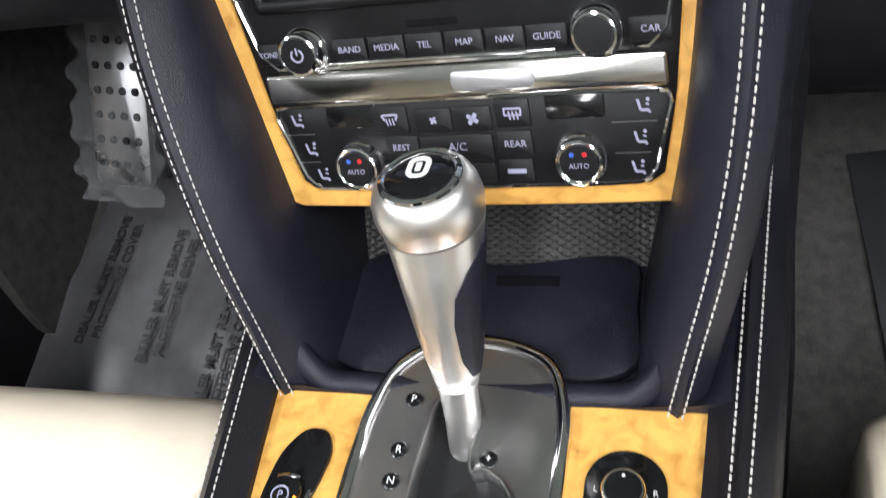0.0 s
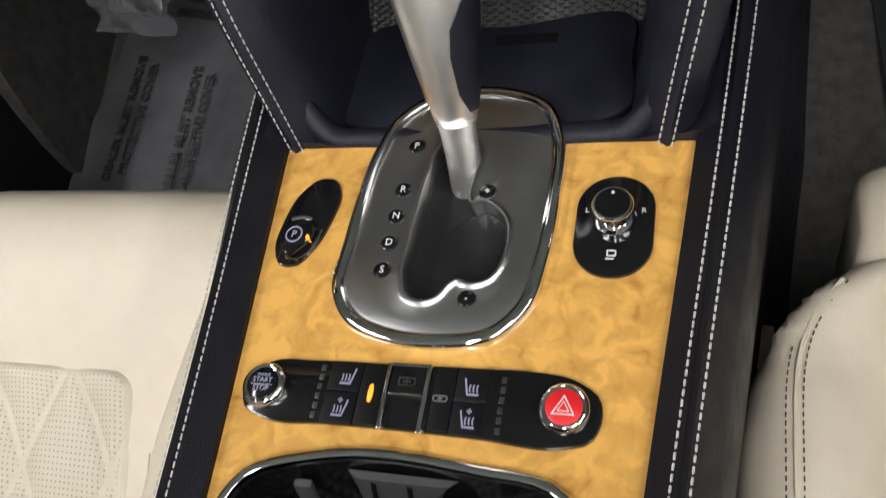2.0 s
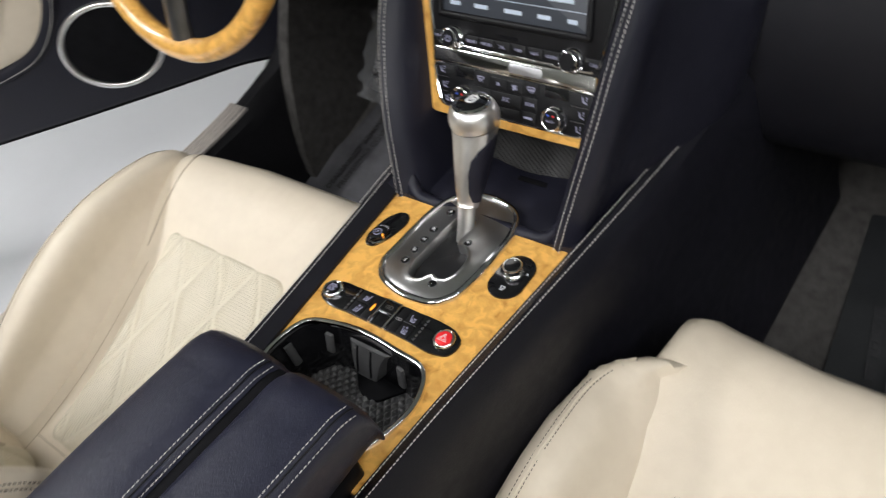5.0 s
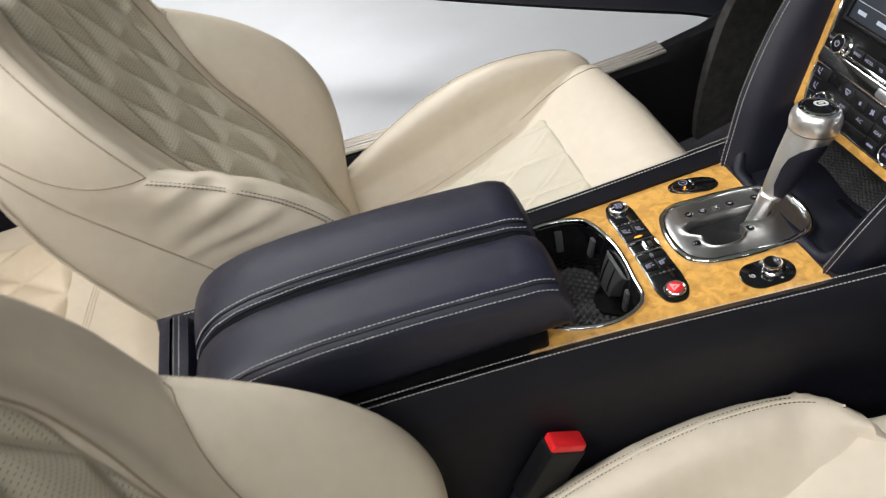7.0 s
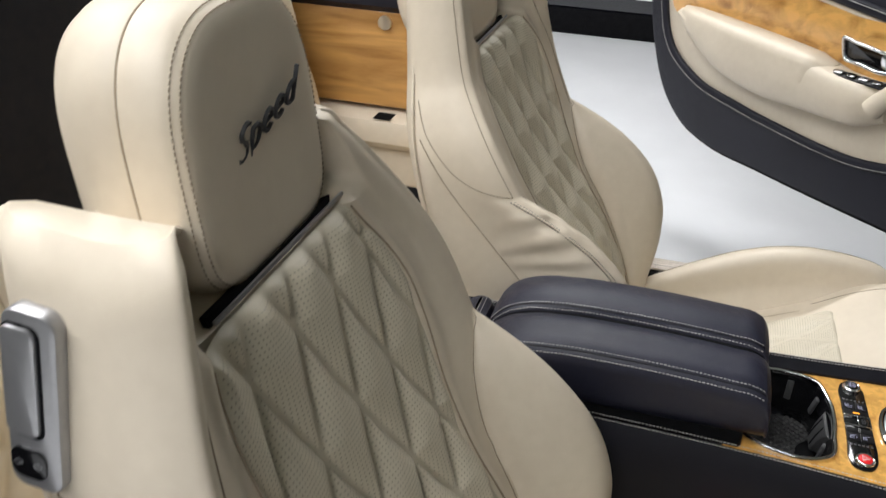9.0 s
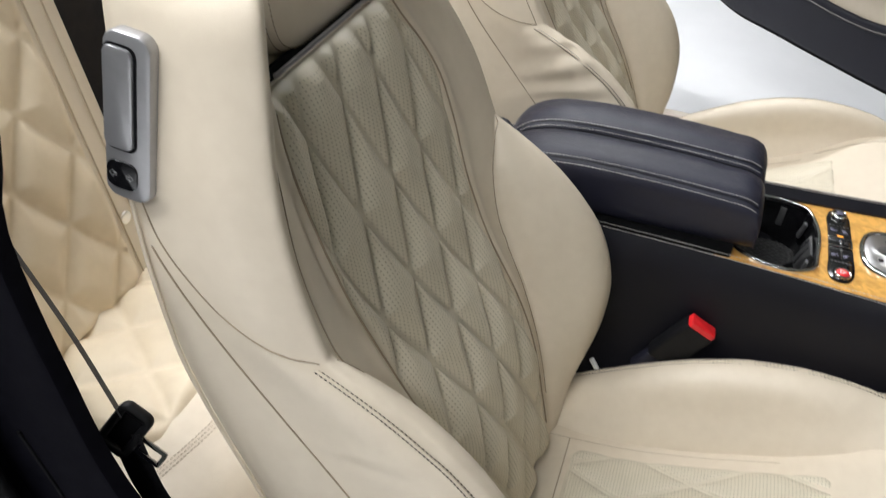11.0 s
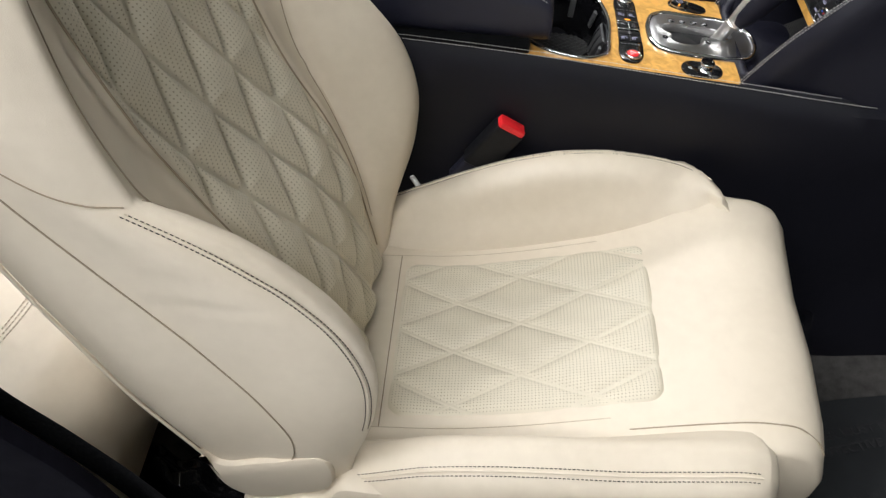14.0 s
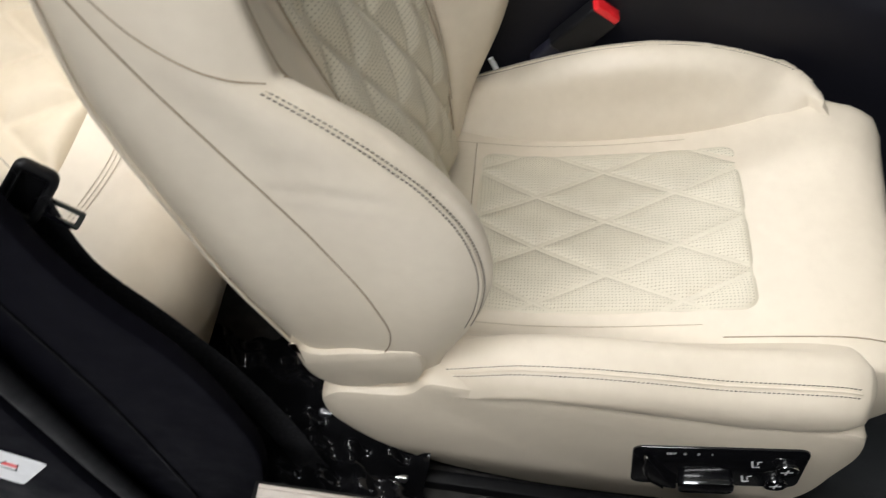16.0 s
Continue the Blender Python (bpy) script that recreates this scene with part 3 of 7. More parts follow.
def shoulder(u, z, drop=-0.026):
    """The door's side of the backrest rises higher at the top."""
    g = np.clip((np.asarray(z, float) - 0.955) / 0.085, 0, 1)
    return z + np.interp(u, [-0.13, -0.05, 0.05, 0.14, 0.175, 0.205, 0.228, 0.245, 0.257], [drop, 0.0, 0.0, -0.008, 0.040, 0.057, 0.047, 0.022, -0.010]) * g * g * (3 - 2 * g)


def seat_point(cx, side, dy):
    def at(u, y, z):
        u, y, z = np.broadcast_arrays(np.asarray(u, float), np.asarray(y, float), np.asarray(z, float))
        return np.stack([cx + side * u, y + dy, z], -1)

    return at


def skin_side(z, y, e=1):
    """Half width of the backrest's section where its flank passes y."""
    sec = back_section(z, 8)
    right = sec[sec[:, 0] > 0.10] if e > 0 else sec[sec[:, 0] < -0.10] * np.array([-1.0, 1.0])
    flank = right[right[:, 0] > half_at(z, e) - 0.03]
    flank = flank[np.argsort(flank[:, 1])]
    return float(np.interp(y, flank[:, 1], flank[:, 0]))


def skin_front(z, u, e=1):
    """How far forward the backrest's front lies at |u|."""
    sec = back_section(z, 8)
    right = sec[sec[:, 0] > 0.12] if e > 0 else sec[sec[:, 0] < -0.12] * np.array([-1.0, 1.0])
    front = right[right[:, 1] > float(wing_y(z, e)) - 0.12]
    front = front[front[:, 0] < half_at(z, e) - 0.004]
    front = front[np.argsort(front[:, 0])]
    return float(np.interp(u, front[:, 0], front[:, 1]))


def ridge_point(z, off, e=1):
    """A point of the section, off metres past the side's ridge towards the flank."""
    sec = back_section(z, 12)
    q = sec if e > 0 else sec[::-1] * np.array([-1.0, 1.0])
    k = int(np.argmax(np.where(q[:, 0] > 0.14, q[:, 1] * 0.8 + q[:, 0] * 0.6, -9.0)))
    run = np.roll(q, -k, 0)[:60]
    if run[3, 0] < run[0, 0]:
        run = np.roll(q[::-1], k + 1, 0)[:60]
    d = np.r_[0, np.cumsum(np.linalg.norm(np.diff(run, axis=0), axis=1))]
    return float(np.interp(off, d, run[:, 0])), float(np.interp(off, d, run[:, 1]))


def build_seat(cx, side, dy, label, tall_outer=False, lean=0.0):
    seat = thing("front_seat", label, "car seat", "front seats", at=(cx, -0.1 + dy, 0.12))
    P = seat_point(cx, side, dy)
    SEAT["shape"] = "driver" if lean else "passenger"
    drop = 0.100 if lean else 0.013

    def B(u, y, z):
        """A point of the backrest, which may lean back about its hinge."""
        u, y, z = np.broadcast_arrays(np.asarray(u, float), np.asarray(y, float), np.asarray(z, float))
        c, s = math.cos(lean), math.sin(lean)
        return P(u, -0.40 + (y + 0.40) * c - (z - 0.36) * s, 0.36 + (y + 0.40) * s + (z - 0.36) * c)

    def C(u, y, z):
        """A point of the cushion; the driver's is raised at the front and shorter."""
        u, y, z = np.broadcast_arrays(np.asarray(u, float), np.asarray(y, float), np.asarray(z, float))
        if not lean:
            return P(u, y, z)
        return P(u, y - 0.046 * np.clip(y / 0.2, 0, 1.1), z + 0.040 * np.clip((y + 0.30) / 0.5, 0, 1))

    # cushion: profile across the seat, rounded towards both flanks
    top_y = np.linspace(-0.40, 0.252, 44)
    prof = [(y, float(cushion_top(y))) for y in top_y] + [(0.252, 0.385), (0.238, 0.355), (0.20, 0.335), (0.0, 0.30), (-0.2, 0.27), (-0.40, 0.26)]
    prof = np.array(prof)
    mid = prof.mean(0)
    rings = []
    for u, k in [(-0.208, 0.90), (-0.206, 0.94), (-0.201, 0.965), (-0.192, 0.985), (-0.178, 0.996), (-0.15, 1), (-0.05, 1), (0.05, 1), (0.15, 1), (0.178, 0.996), (0.192, 0.985), (0.201, 0.965), (0.206, 0.94), (0.208, 0.90)]:
        q = mid + (prof - mid) * np.array([1 - (1 - k) * 0.35, 1 - (1 - k) * 1.2])
        q[:, 0] -= np.maximum(q[:, 0], 0) / 0.252 * 0.022 * (max(u - 0.03, 0) / 0.178) ** 2
        near = np.clip((q[:, 0] - 0.10) / 0.06, 0, 1)
        if tall_outer:
            wide = 0.010 * near * min(max((-u - 0.15) / 0.04, 0.0), 1.0)
        else:
            # the passenger cushion's corner beside the console is drawn in and rolled higher
            wide = -(0.015 * near * near + 0.016 * np.clip((q[:, 0] - 0.205) / 0.045, 0, 1) ** 2) * min(max((-u - 0.11) / 0.09, 0.0), 1.0)
            rise = np.clip((q[:, 0] + 0.02) / 0.17, 0, 1)
            q[:, 1] += 0.026 * rise * min(max((-u - 0.05) / 0.13, 0.0), 1.0) ** 1.5 * np.clip((q[:, 1] - 0.37) / 0.09, 0, 1)
        rings.append(C(u - wide, q[:, 0], q[:, 1]))
    part("seat_cushion", loft(rings), CREAM, seat, "smooth cream leather seat cushion with a rolled front edge")

    def cplace(U, S, lift):
        y = S
        return C(U, y, cushion_top(y) + lift + 0.001)

    uu, ss = np.arange(-0.139, 0.1391, 0.0018), np.arange(-0.345, 0.0521, 0.0018)
    part("quilted_cushion_panel", quilt_mesh("quilted_cushion_panel", cplace, uu, ss, lambda u, s: diamond(u, s, 0.031 * side, -0.038, 0.0430, 0.0870), rim_box(0.134, QREAR, 0.045, 0.022), 0.0042, 0.020), QUILT, seat, "diamond-quilted perforated cream leather panel")

    # a cross seam behind the panel, seam lines beside it and one round the nose
    cross = np.linspace(-0.15, 0.15, 40)
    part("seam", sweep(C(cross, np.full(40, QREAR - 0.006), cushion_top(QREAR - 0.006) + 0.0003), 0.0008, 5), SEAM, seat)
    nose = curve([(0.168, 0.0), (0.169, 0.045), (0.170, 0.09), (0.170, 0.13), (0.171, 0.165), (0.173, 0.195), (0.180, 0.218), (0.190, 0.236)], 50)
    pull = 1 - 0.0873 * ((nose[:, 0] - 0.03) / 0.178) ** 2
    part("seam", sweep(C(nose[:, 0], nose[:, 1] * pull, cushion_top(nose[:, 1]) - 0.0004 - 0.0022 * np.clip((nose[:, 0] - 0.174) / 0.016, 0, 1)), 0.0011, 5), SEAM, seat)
    for e in (-1, 1):
        line = curve([(e * 0.150, y, float(cushion_top(y)) + 0.0002) for y in np.linspace(-0.33, -0.02, 12)], 60)
        part("seam", sweep(C(line[:, 0], line[:, 1], line[:, 2]), 0.0006, 5), CREAM_THREAD, seat)

    # cushion bolsters: the inner one stands higher
    yy = np.array([-0.36, -0.345, -0.31, -0.24, -0.16, -0.09, -0.02, 0.065, 0.122, 0.153, 0.168, 0.176])
    inner = np.array([0.352, 0.375, 0.400, 0.443, 0.486, 0.512, 0.524, 0.521, 0.507, 0.481, 0.436, 0.400])
    outer = np.array([0.350, 0.375, 0.395, 0.428, 0.447, 0.457, 0.465, 0.481, 0.490, 0.486, 0.472, 0.450])
    fat = np.array([0.25, 0.62, 0.86, 0.97, 1, 1, 1, 1, 0.97, 0.88, 0.70, 0.35])
    for e, crest, hi in ((-1, inner, "tall"), (1, inner + 0.026 if tall_outer else outer, "tall" if tall_outer else "low")):
        rings, rows = [], ([], [], [])
        ys = np.linspace(yy[0], yy[-1], 46)
        ys = np.unique(np.r_[ys, yy])
        for y in ys:
            c, f = float(np.interp(y, yy, crest) * 0.35 + cr(yy, crest, y) * 0.65), float(cr(yy, fat, y))
            zc = float(cushion_top(min(y, 0.2)))
            slim = 0.0
            if e < 0 and not tall_outer:
                slim = min(max((y - 0.08) / 0.07, 0.0), 1.0)
                c, zc = c + 0.018 * slim, zc + 0.020 * slim
            base = 0.31 + 0.06 * (1 - f) if e < 0 or tall_outer else float(np.interp(y, [-0.36, -0.21, 0.02, 0.14, 0.176], [0.368, 0.380, 0.388, 0.405, 0.425]))
            u_in, u_out, u_top = 0.158 + 0.05 * (1 - f), 0.264 - 0.045 * (1 - f), 0.226
            if e < 0:
                u_out = min(u_out, float(np.interp(y, [0.03, 0.07, 0.096, 0.115, 0.135, 0.150, 0.176], [0.265, 0.257, 0.248, 0.237, 0.219, 0.202, 0.185])) - 0.008 * slim)
                u_top = min(u_top, u_out - 0.022)
                u_in = min(u_in, u_top - 0.038)
            if e > 0:
                u_in, u_top, u_out = 0.170 + 0.045 * (1 - f), 0.218, 0.268 - 0.045 * (1 - f)
            sec = [(u_in, min(zc - 0.012, c - 0.01)), (u_in + 0.022, min(zc + 0.42 * (c - zc), c - 0.008)), (u_top - 0.014, c - 0.004), (u_top, c), (u_top + 0.016, c - 0.005), (u_out - 0.005, c - 0.026), (u_out, min(c - 0.040, max(c - 0.055, base + 0.030))), (u_out - 0.006, base + 0.008), (u_out - 0.03, base), (u_in + 0.01, base)]
            q = curve(sec, 72, closed=True)
            yo = y - (0.016 * min(max(y / 0.17, 0.0), 1.0) if e > 0 and not tall_outer else 0.0)
            rings.append(P(e * q[:, 0], np.full(len(q), yo), q[:, 1]))
            for row, dip in zip(rows, (0.0080, 0.0105, 0.0130) if e > 0 else (0.0025, 0.0070, 0.0115)):
                k = int(np.argmax(q[:, 1]))
                run = np.roll(q, -k, 0)[:20]
                run = run if run[6, 0] > run[0, 0] else np.roll(q[::-1], k + 1, 0)[:20]
                if e < 0 and -0.325 < y < (0.128 if tall_outer else 0.137):
                    far = np.r_[0, np.cumsum(np.linalg.norm(np.diff(run, axis=0), axis=1))]
                    row.append((-float(np.interp(dip, far, run[:, 0])) - 0.0004, yo, float(np.interp(dip, far, run[:, 1])) + 0.0007))
                elif e > 0 and -0.325 < y < 0.15:
                    row.append((e * (float(np.interp(-(c - dip), -run[:, 1], run[:, 0])) + 0.0011), yo, c - dip + 0.0008))
        part("cushion_bolster", loft(rings), CREAM, seat, f"{hi} rounded cream leather side bolster")
        for row in rows:
            row = np.array(row)
            for _ in range(14 if e < 0 else 0):
                row[1:-1] = 0.25 * row[:-2] + 0.5 * row[1:-1] + 0.25 * row[2:]
            line = curve(row, 120)
            if abs(row[0, 2] - rows[1][0][2]) < 1e-9:
                part("welt", sweep(P(line[:, 0] - 0.0008 * e, line[:, 1], line[:, 2] - 0.0006), 0.0018, 6), CREAM, seat)
            else:
                part("stitching", stitch_geo(P(line[:, 0], line[:, 1], line[:, 2]), 0.0036, 0.0014, 0.0006, up=(e * side, 0, 1)), DARK_THREAD, seat)

    # backrest body
    zs = np.r_[np.linspace(0.33, 0.60, 26), np.linspace(0.605, 0.82, 54), np.linspace(0.83, 0.975, 16), np.linspace(0.98, 1.04, 13)]

    def creased(q, z):
        """Folds in the leather of the flank, deep where a driver slides in and out."""
        depth, e, yc, zc = (0.0046, -1, -0.455, 0.725) if lean else (0.0010, 1, -0.47, 0.70)
        env = np.exp(-(((q[:, 1] - yc) / 0.055) ** 2) - ((z - zc) / 0.052) ** 2) * (q[:, 0] * e > 0.2)
        wave = np.sin(2 * np.pi * (z - zc - 0.30 * (q[:, 1] - yc) + 1.2 * (q[:, 1] - yc) ** 2 + 0.008 * math.sin(z * 47)) / 0.036)
        q = q.copy()
        q[:, 0] += e * depth * env * (np.abs(wave) ** 0.7 * np.sign(wave) - 0.2)
        return q

    rings = []
    n = len(back_section(0.5))
    for k in (0.80, 0.92):
        q = back_section(0.33)
        c = q.mean(0)
        q = c + (q - c) * k
        rings.append(B(q[:, 0], q[:, 1], np.full(n, 0.33 - 0.02 * (1.0 - k) / 0.2)))
    for z in zs:
        q = creased(back_section(float(z)), float(z))
        rings.append(B(q[:, 0], q[:, 1], shoulder(q[:, 0], np.full(n, z), drop)))
    last = back_section(1.04)
    c = np.array([0.0, last[:, 1].mean() - 0.055])
    for k, lift in ((0.99, 0.005), (0.965, 0.010), (0.91, 0.014), (0.80, 0.017), (0.5, 0.018), (0.2, 0.018)):
        q = c + (last - c) * np.array([k, k]) + np.array([0, -lift * 0.35])
        rings.append(B(q[:, 0], q[:, 1], shoulder(q[:, 0], np.full(n, 1.04), drop) + lift))
    part("backrest", loft(rings), CREAM, seat, "cream leather backrest with deep side wings")

    def bplace(U, S, lift):
        y = back_front(S)
        dy_dz = (back_front(S + 0.004) - back_front(S - 0.004)) / 0.008
        nz = -dy_dz / np.sqrt(1 + dy_dz**2)
        ny = 1 / np.sqrt(1 + dy_dz**2)
        dish = panel_dish(U)
        return B(U, y + dish + (lift + 0.004) * ny, S + (lift + 0.004) * nz)

    def stretched(z):
        """Quilting rows lie further apart towards the shoulders."""
        return np.interp(z, [0.33, 0.742, 0.832, 0.935, 1.03], [0.33, 0.742, 0.8205, 0.899, 0.9775])

    def back_rim(U, S):
        edge = np.where(U > 0, panel_half(S, 1), panel_half(S, -1)) - np.abs(U)
        return np.minimum(edge, np.minimum(S - 0.345, 0.981 - S))

    uu, ss = np.arange(-0.1932, 0.1933, 0.0021), np.arange(0.355, 0.9841, 0.0021)
    part("quilted_back_panel", quilt_mesh("quilted_back_panel", bplace, uu, ss, lambda u, s: diamond(u, stretched(s), 0.004 * side, 0.663, 0.0397, 0.0785), back_rim, 0.0120, 0.027), QUILT, seat, "diamond-quilted perforated cream leather panel")

    # seams on the flanks: a long swept one, the wing's double row and a crease above it
    for e in (-1, 1):
        zs1 = np.array([0.415, 0.44, 0.47, 0.52, 0.60, 0.72, 0.806, 0.88])
        ys1 = np.array([-0.390, -0.384, -0.385, -0.405, -0.456, -0.545, -0.609, -0.655])
        line = curve(np.stack([ys1, zs1], 1), 70)
        pts = np.array([(e * (skin_side(z, y, e) + 0.0006), y, z) for y, z in line])
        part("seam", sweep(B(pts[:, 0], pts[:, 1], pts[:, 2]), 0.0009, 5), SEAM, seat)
        for off in (0.0170, 0.0202, 0.0234):
            run = [(z, ridge_point(z, off - 0.0135 * min(max((0.74 - z) / 0.22, 0.0), 1.0), e)) for z in np.r_[np.linspace(0.792, 0.70, 26), np.linspace(0.69, 0.49, 22)]]
            pts = np.array([(e * (q[0] + 0.0008), q[1] + 0.0007, z) for z, q in run])
            for _ in range(3):
                pts[1:-1] = 0.25 * pts[:-2] + 0.5 * pts[1:-1] + 0.25 * pts[2:]
            if off == 0.0202:
                part("welt", sweep(B(pts[:, 0] - e * 0.0008, pts[:, 1] - 0.0006, pts[:, 2]), 0.0020, 6), CREAM, seat)
                continue
            part("stitching", stitch_geo(B(pts[:, 0], pts[:, 1], pts[:, 2]), 0.0036, 0.0014, 0.00065, up=(e * side, 0.6, 0)), DARK_THREAD, seat)
        line = curve([(-0.662, 0.935), (-0.645, 0.888), (-0.624, 0.857), (-0.598, 0.829), (-0.564, 0.810), (-0.530, 0.801), (-0.506, 0.797)], 50)
        pts = np.array([(e * (skin_side(z, y, e) + 0.0004), y, z) for y, z in line])
        part("seam", sweep(B(pts[:, 0], pts[:, 1], pts[:, 2]), 0.0008, 5), SEAM, seat)
        # the wing's ridge, and where its inner face meets the bolster
        zr = np.linspace(0.787 if e > 0 else 0.797, 1.035, 50)
        if e > 0:
            ur = cr([0.78, 0.837, 0.897, 0.973, 1.007, 1.035], [0.232, 0.236, 0.235, 0.212, 0.191, 0.185], zr)
            ridge = np.array([(u, skin_front(z, u, 1) + 0.0004, float(shoulder(u, z, drop))) for u, z in zip(ur, zr)])
        else:
            ridge = np.array([(-ridge_point(z, 0.012, e)[0] - 0.0002, ridge_point(z, 0.012, e)[1] + 0.0003, float(shoulder(-ridge_point(z, 0.012, e)[0], z, drop))) for z in zr])
        for _ in range(3):
            ridge[1:-1] = 0.25 * ridge[:-2] + 0.5 * ridge[1:-1] + 0.25 * ridge[2:]
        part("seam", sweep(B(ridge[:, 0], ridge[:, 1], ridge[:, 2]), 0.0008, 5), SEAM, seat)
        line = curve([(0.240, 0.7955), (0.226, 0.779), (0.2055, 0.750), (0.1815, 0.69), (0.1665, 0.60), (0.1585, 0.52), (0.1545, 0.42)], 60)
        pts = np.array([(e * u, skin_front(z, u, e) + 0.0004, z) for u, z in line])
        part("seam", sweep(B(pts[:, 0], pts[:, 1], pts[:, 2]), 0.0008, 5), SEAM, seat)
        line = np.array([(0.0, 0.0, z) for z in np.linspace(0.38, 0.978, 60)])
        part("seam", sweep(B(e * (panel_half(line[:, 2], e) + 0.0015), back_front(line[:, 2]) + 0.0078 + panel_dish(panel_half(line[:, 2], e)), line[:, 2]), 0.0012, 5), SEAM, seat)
        rim = np.linspace(0.36, 1.0, 50)
        part("piping", sweep(B(np.full(50, e * 1.0) * (half_at(rim, e) - 0.004), cr(BZ, BACK_REAR, rim) + 0.018, rim), 0.0022, 6), CREAM, seat)

    # dark slot and trim bar under the headrest
    SL = Matrix.Translation(Vector(B(0.006, -0.6035, 0.9885))) @ Matrix.Rotation(radians(18) + lean, 4, "X")
    part("headrest_slot", box(-0.120, 0.120, -0.005, 0.003, -0.008, 0.003, 0.002, m=SL @ Matrix.Translation((0, -0.010, 0.002))), DEEP_BLACK, seat, "dark recess below the headrest")
    part("trim_bar", box(-0.122, 0.122, -0.0018, 0.0018, -0.002, 0.002, 0.0008, m=SL), SILVER, seat, "slim grey trim bar")

    # headrest: outline in the seat's plane, rounded in depth: a face, a band round it, a rear shell
    HU, HZ, tilt = 0.002, 1.094, 0.115
    out = []
    for a in np.linspace(-0.5 * np.pi, 1.5 * np.pi, 80, endpoint=False):
        ca, sa = math.cos(a), math.sin(a)
        p = 5.0 if sa < 0 else 2.9
        wdt = 0.115 - 0.003 * (1 + sa) * 0.5 - 0.006 * max(sa, 0)
        out.append((wdt * np.sign(ca) * abs(ca) ** (2 / p), 0.115 * np.sign(sa) * abs(sa) ** (2 / p)))
    out = np.array(out)

    def head_ring(d, k, lift=0.0):
        zz = HZ + out[:, 1] * k + lift
        return B(out[:, 0] * k + HU, -0.610 + d - tilt * (zz - 1.0), zz)

    depth = [(0.0, 0.50), (0.0008, 0.76), (-0.0005, 0.87), (-0.003, 0.915), (-0.0060, 0.930), (-0.0080, 0.944), (-0.012, 0.968), (-0.018, 0.986), (-0.028, 0.998), (-0.045, 1.003), (-0.0475, 0.990), (-0.050, 1.0), (-0.068, 0.99), (-0.086, 0.962), (-0.102, 0.910), (-0.115, 0.83), (-0.124, 0.69), (-0.127, 0.48)]
    part("headrest", loft([head_ring(d, k) for d, k in depth]), CREAM, seat, "padded cream leather headrest")
    for d, k in ((-0.0025, 0.918), (-0.0085, 0.952)):
        ring = head_ring(d, k)
        part("stitching", stitch_geo(np.r_[ring, ring[:1]], 0.0036, 0.0014, 0.0007, up=(0, 1, 0)), SEAM, seat)
    part("seam", sweep(head_ring(-0.0475, 0.992), 0.0012, 5, closed=True), SEAM, seat)
    if side > 0:
        m = Matrix.Translation((cx + 0.000, dy - 0.6182, 1.104)) @ Matrix.Rotation(radians(180), 4, "Z") @ Matrix.Rotation(radians(90 + 6.6), 4, "X") @ Matrix.Rotation(radians(15), 4, "Z")
        lettering("Speed", 0.043, m, DARK_PRINT, seat, "embroidery", 0.0016, shear=0.45, thin=-0.0007)

    # side valance of the base with its hinge cover
    outline = curve([(-0.452, 0.308), (-0.435, 0.329), (-0.395, 0.338), (-0.354, 0.350), (-0.333, 0.384), (-0.300, 0.385), (-0.21, 0.389), (-0.097, 0.388), (0.018, 0.397), (0.12, 0.412), (0.165, 0.412), (0.184, 0.375), (0.189, 0.30), (0.185, 0.22), (0.15, 0.165), (0.0, 0.142), (-0.20, 0.140), (-0.335, 0.174), (-0.413, 0.229), (-0.448, 0.280)], 120, closed=True)
    m = Matrix(((0, 0, side, cx + side * 0.235), (1, 0, 0, dy), (0, 1, 0, 0), (0, 0, 0, 1)))
    part("side_valance", slab(outline, 0.0, 0.028, 0.010, m), CREAM, seat, "moulded cream side cover of the seat base")
    hinge = curve([(-0.490, 0.424), (-0.476, 0.404), (-0.411, 0.418), (-0.352, 0.434), (-0.341, 0.405), (-0.347, 0.368), (-0.372, 0.354), (-0.438, 0.330), (-0.460, 0.342), (-0.484, 0.392)], 70, closed=True)
    part("hinge_cover", slab(hinge, -0.02, 0.020, 0.007, m), CREAM, seat, "small cream hinge cover")
    outline_in = curve([(-0.40, 0.30), (-0.2, 0.32), (0.1, 0.33), (0.2, 0.30), (0.18, 0.20), (0.0, 0.16), (-0.30, 0.16)], 60, closed=True)
    mi = Matrix(((0, 0, -side, cx - side * 0.232), (1, 0, 0, dy), (0, 1, 0, 0), (0, 0, 0, 1)))
    part("inner_valance", slab(outline_in, 0.0, 0.02, 0.008, mi), CREAM, seat)
    part("base_frame", box(cx - 0.20, cx + 0.20, dy - 0.38, dy + 0.19, 0.165, 0.30, 0.01), DEEP_BLACK, seat)
    for e in (-1, 1):
        part("slide_rail", box(cx + e * 0.20 - 0.02, cx + e * 0.20 + 0.02, dy - 0.46, dy + 0.22, 0.119, 0.168, 0.004), GREY_METAL, seat, "grey steel slide rail")

    xo = [cx + side * 0.264, cx + side * 0.284]
    part("rail_cover", box(min(xo), max(xo), dy - 0.326, dy + 0.10, 0.119, 0.145, 0.004), SOFT_BLACK, seat, "black slide rail cover")
    part("rail_cap", box(min(xo) - 0.002, max(xo) + 0.002, dy - 0.354, dy - 0.327, 0.118, 0.147, 0.003), SATIN, seat, "bright metal rail cap")

    # switch plate on the valance
    a = radians(16.3)
    mp = Matrix(((0, 0, side, cx + side * 0.2625), (math.cos(a), -math.sin(a), 0, 0.043 + dy), (math.sin(a), math.cos(a), 0, 0.284), (0, 0, 0, 1)))
